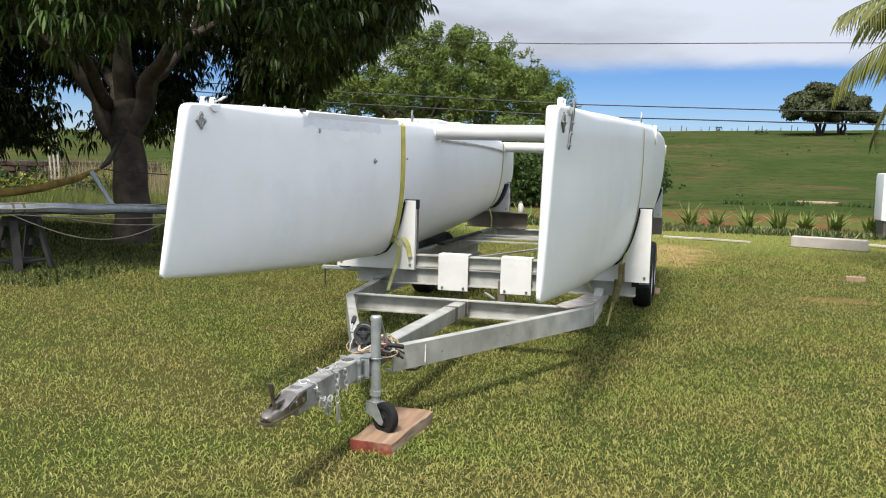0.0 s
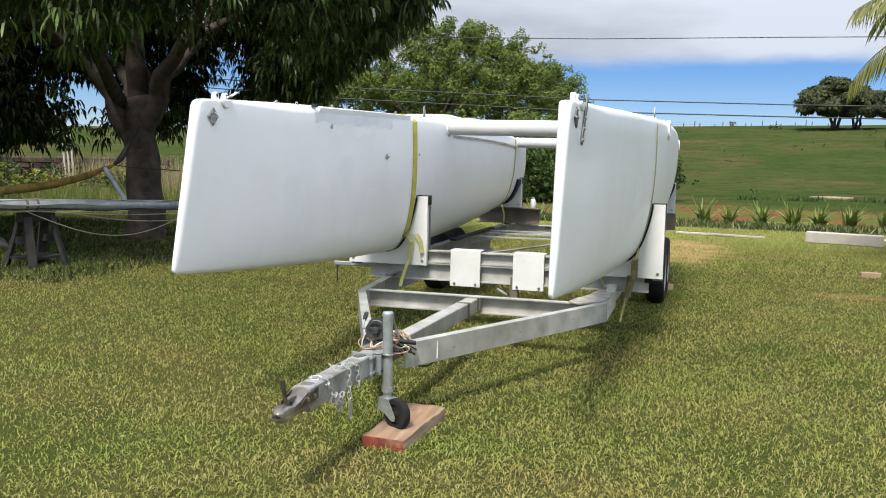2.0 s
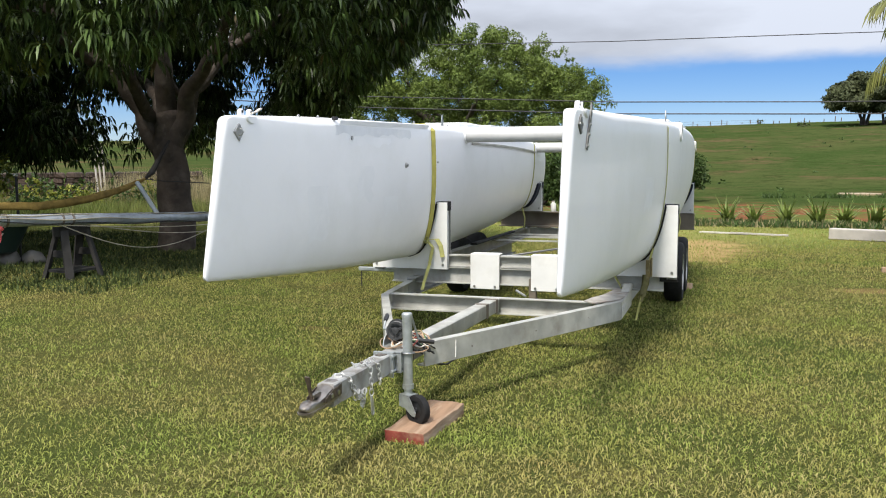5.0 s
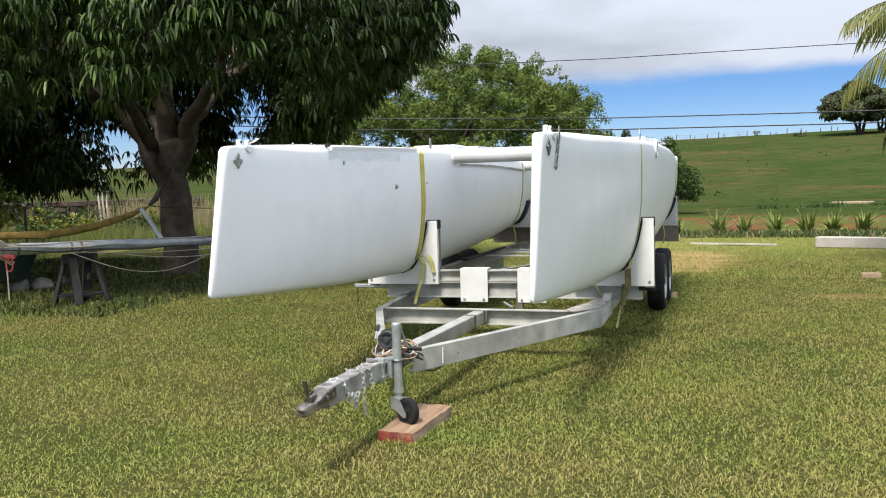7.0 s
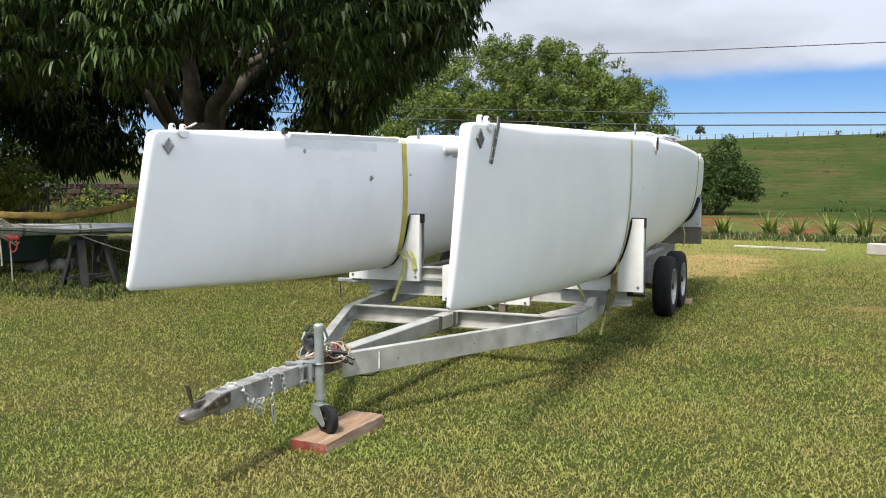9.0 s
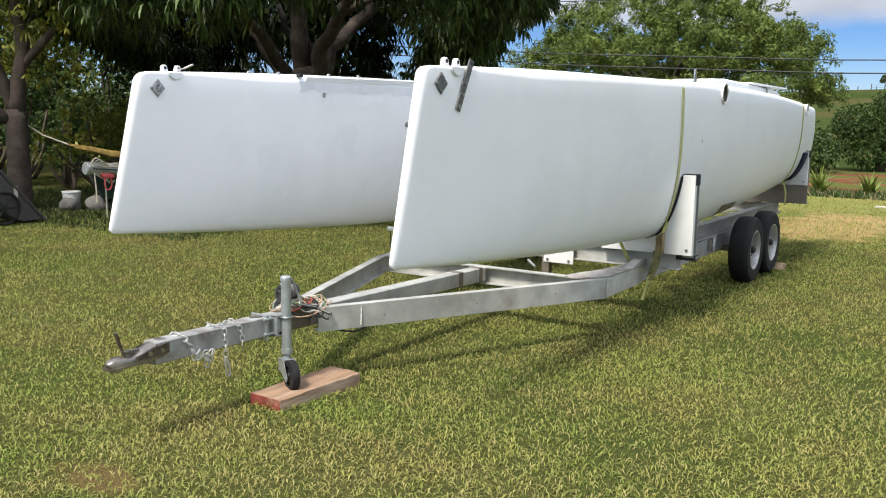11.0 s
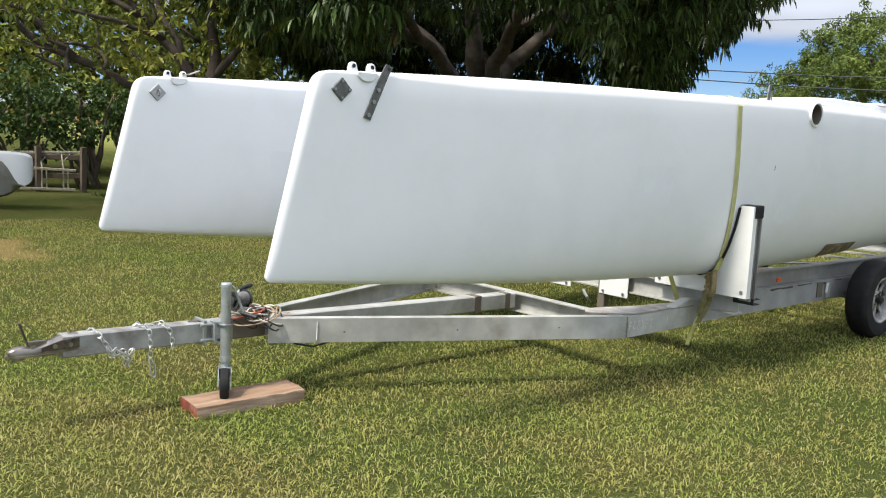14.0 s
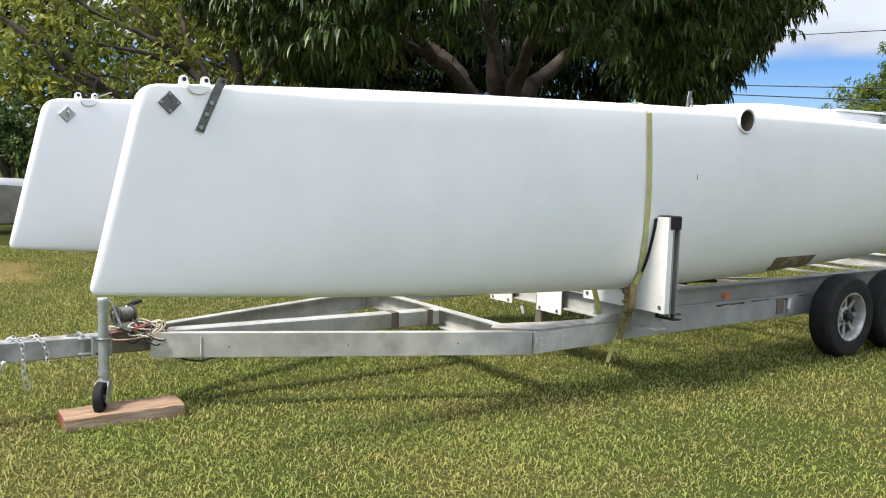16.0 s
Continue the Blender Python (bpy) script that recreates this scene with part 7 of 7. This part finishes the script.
part("body", block((5.12, 15.8, 0.36), (6.2, 16.6, 1.32), 0.08), GELCOAT, tank, smooth="auto")
part("base", block((5.18, 15.85, 0.0), (6.15, 16.55, 0.36), 0.03), CART_GREY, tank)
slab = whole("concrete_slab", prism([(5.1, 31.5), (5.8, 31.25), (6.6, 31.4), (6.75, 32.3), (6.2, 32.9), (5.3, 32.7)], "z", ground_z(6, 32) - 0.1, ground_z(6, 32) + 0.05), DRY_SOIL, (6.2, 32, ground_z(6, 32)), "pale tan slab set in the slope", "slab")

# ---- the far side of the garden ----
cart = thing("garden_cart", (-7.6, 3.15, 0), "grey plastic garden cart tipped on end, spoked wheels", "garden cart")
C = pose(-7.55, 3.20, 0, 0, 0, 86) @ Matrix.Scale(0.9, 4)


def cput(name, bm, mat, parent=None, label="", smooth=False):
    bmesh.ops.transform(bm, matrix=C, verts=bm.verts)
    return part(name, bm, mat, parent or cart, label, smooth)


cput("tub", prism([(-0.38, 0.52), (-0.10, 0.74), (0.02, 0.72), (0.62, 0.03), (0.30, 0.02), (-0.05, 0.20), (-0.30, 0.36)], "y", -0.30, 0.30, 0.02), CART_GREY)
cput("rim", tube([(-0.11, -0.31, 0.745), (0.03, -0.31, 0.73), (0.63, -0.31, 0.03), (0.63, 0.31, 0.03), (0.03, 0.31, 0.73), (-0.11, 0.31, 0.745)], 0.02, 8), CART_GREY)
cput("handle_panel", prism([(-0.38, 1.12), (-0.16, 1.12), (0.02, 0.74), (-0.30, 0.62)], "y", -0.10, 0.10, 0.01), CART_GREY)
for k in range(3):
    cput("panel_slot", block((-0.30 + 0.0, -0.08 + 0.06 * k, 0.78), (-0.15, -0.05 + 0.06 * k, 1.06)), BLACK_PLASTIC)
cput("badge", block((0.20, -0.315, 0.36), (0.25, -0.300, 0.52), 0.004), LEAD_WHITE, label="pale badge plate")
for s in (-1, 1):
    wy = s * 0.36
    w = cput("wheel", tube([(0.02 + 0.215 * math.cos(t), wy, 0.235 + 0.215 * math.sin(t)) for t in np.linspace(0, math.tau, 33)[:-1]], 0.022, 8, closed=True), RUBBER)
    for k in range(6):
        a = k * math.tau / 6
        cput("spoke", tube([(0.02, wy, 0.235), (0.02 + 0.2 * math.cos(a), wy, 0.235 + 0.2 * math.sin(a))], 0.012, 6), BLACK_PLASTIC, w)
    cput("hub", disc((0.02, wy, 0.235), (0, 1, 0), 0.045, 0.06, 14), BLACK_PLASTIC, w)
cput("axle", tube([(0.02, -0.36, 0.235), (0.02, 0.36, 0.235)], 0.014, 8), STEEL_DARK)

whole("white_bucket", lathe([(0.0, 0.0), (0.10, 0.0), (0.125, 0.24), (0.135, 0.245), (0.13, 0.26), (0.0, 0.262)], (-8.35, 4.9, 0), (0, 0, 1), 20), WHITE_BOARD, (-8.35, 4.9, 0), "small white lidded bucket beside the tree", "bucket", smooth="auto")

# the other boat's bow, white above; the grey below is shade put into the colour
def other_boat():
    boat = thing("small_boat", (-10.4, 0.2, 0), "small white glossy boat, its sides greyed by shade in the colour", "boat")
    a, d = Vector((-9.34, 2.04, 0)), Vector((-0.42, -0.91, 0)).normalized()
    side = Vector((-d.y, d.x, 0))
    secs = [(-0.015, 0.02, 0.44, 0.45, 0.66), (0.0, 0.07, 0.385, 0.39, 0.705), (0.03, 0.115, 0.35, 0.355, 0.735), (0.08, 0.145, 0.325, 0.335, 0.752), (0.15, 0.170, 0.30, 0.36, 0.762), (0.21, 0.185, 0.25, 0.45, 0.767), (0.27, 0.20, 0.205, 0.57, 0.771), (0.34, 0.21, 0.17, 0.66, 0.774), (0.45, 0.235, 0.15, 0.70, 0.777), (0.7, 0.27, 0.135, 0.72, 0.785), (1.4, 0.33, 0.12, 0.73, 0.80), (3.0, 0.36, 0.10, 0.74, 0.81), (4.2, 0.30, 0.14, 0.72, 0.79)]
    for name, mat, lo in (("topside", GELCOAT, False), ("bottom", SHADED_HULL, True)):
        b = bmesh.new()
        rows = []
        for s, w, zk, zm, zd in secs:
            c = a + d * s
            prof = [(-w, zm), (-w * 0.9, zm - (zm - zk) * 0.45), (-w * 0.5, zk + 0.03), (0, zk), (w * 0.5, zk + 0.03), (w * 0.9, zm - (zm - zk) * 0.45), (w, zm)] if lo else [(-w, zm), (-w * 1.02, (zm + zd) / 2), (-w * 0.95, zd), (-w * 0.4, zd + 0.02), (w * 0.4, zd + 0.02), (w * 0.95, zd), (w * 1.02, (zm + zd) / 2), (w, zm)]
            rows.append([b.verts.new(c + side * x + Vector((0, 0, z))) for x, z in prof])
        for r0, r1 in zip(rows, rows[1:]):
            for k in range(len(r0) - 1):
                b.faces.new((r0[k], r0[k + 1], r1[k + 1], r1[k]))
        b.faces.new(rows[0])
        b.faces.new(rows[-1])
        bmesh.ops.recalc_face_normals(b, faces=b.faces)
        part(name, b, mat, boat, smooth="auto")
    part("bow_handle", tube([a + d * 0.12 + side * -0.13 + Vector((0, 0, z)) for z in (0.45, 0.50, 0.60, 0.65)], 0.010, 6), GALV, boat, "grey bow handle")
    part("hatch", block((-9.95, 0.75, 0.775), (-9.65, 1.15, 0.80), 0.01), BLACK_PLASTIC, boat)
    for s in (1.3, 2.8):
        c = a + d * s
        part("stand", block((c.x - 0.25, c.y - 0.12, 0.0), (c.x + 0.25, c.y + 0.12, 0.13), 0.01), DARK_WOOD, boat)


other_boat()

LADDER_WOOD = material("weathered_ladder_wood", (0.46, 0.41, 0.32), 0.75, vary=0.25, scale=30)
ladder = thing("ladder", (-12.1, 2.9, 0), "pale ladder lying on its side against the fence", "ladder")
l0, l1 = Vector((-12.35, 2.2, 0.07)), Vector((-11.96, 3.50, 0.05))
UP = Vector((0, 0, 1))
for z0, z1, y in ((0.0, 0.0, 0.0), (0.37, 0.33, 0.04), (0.58, 0.64, -0.10)):
    part("stile", sweep_bar(l0 + UP * z0 + Vector((y, 0, 0)), l1 + UP * z1 + Vector((y, 0.12 if z1 > 0.5 else 0, 0)), box_section(0.028, 0.045)), LADDER_WOOD, ladder)
for k in range(4):
    p = l0.lerp(l1, (k + 0.45) / 4)
    q = p + (l1 - l0) * 0.055
    part("rung", tube([p, p + UP * 0.36], 0.015, 8), LADDER_WOOD, ladder)
    part("rung", tube([q, q + UP * 0.36 + Vector((-0.02, 0, 0))], 0.013, 8), LADDER_WOOD, ladder)
    part("back_rung", tube([p + UP * 0.36, p + UP * 0.60 + Vector((-0.10, 0, 0))], 0.014, 8), LADDER_WOOD, ladder)
    part("brace", tube([p + UP * 0.46 + Vector((-0.05, 0, 0)), q + UP * 0.60 + Vector((-0.10, 0.06, 0))], 0.009, 6), LADDER_WOOD, ladder)
rail = thing("timber_fence", (-12.3, 2.9, 0), "low grey timber fence below the hedge", "fence")
for k in range(6):
    p = Vector((-13.0, 0.2, 0)).lerp(Vector((-12.0, 3.65, 0)), k / 5)
    part("post", sweep_bar(p + Vector((0, 0, -0.05)), p + Vector((0, 0, 0.78)), box_section(0.11, 0.09), (0, 1, 0)), BARK_PALE, rail)
for z in (0.28, 0.60):
    part("rail", sweep_bar((-13.05, 0.1, z), (-12.05, 3.6, z), box_section(0.05, 0.09)), BARK_PALE, rail)
strap_plant("fan_palm", -12.3, 7.05, 2.1, 60, 1.15, 300, "grey-green fan palm behind the tree", PALM_LEAF, 0.05, 0.6)

g = np.random.default_rng(27)
for k in range(9):
    x, y = -12.5 - 0.9 * k + g.uniform(-0.3, 0.3), 18.3 - 0.75 * k + g.uniform(-0.4, 0.4)
    hgt = g.uniform(0.5, 0.9)
    lobes = [(x + g.normal(0, 0.45), y + g.normal(0, 0.45), g.uniform(0.1, hgt), g.uniform(0.2, 0.32)) for q in range(8)]
    bushy("garden_shrub", (x, y, 0), lobes, 420, 4, 0.13, 0.06, LIME_LEAF if k % 2 else SHRUB_LEAF, 180 + k, "low leafy garden shrub before the wall", "shrub", 2, group="low garden shrubs")

# scattered scrub on the pasture
gg = np.random.default_rng(28)
n = 170
x, y = gg.uniform(-30, 55, n), gg.uniform(27, 120, n)
lobes = [(a, c, float(rise(np.array(a), np.array(c))) + 0.05, gg.uniform(0.05, 0.18)) for a, c in zip(x, y)]
pts, nrm = lobes_points(lobes, 160, gg, 0.6)
add_stuff("pasture_scrub", soup("pasture_scrub", leaf_cloud(pts, nrm, 3, 0.18, 0.09, 0.0, (0.8, 0.6), gg), 4, SHRUB_LEAF), "scattered low scrub on the pasture hill", "scrub")
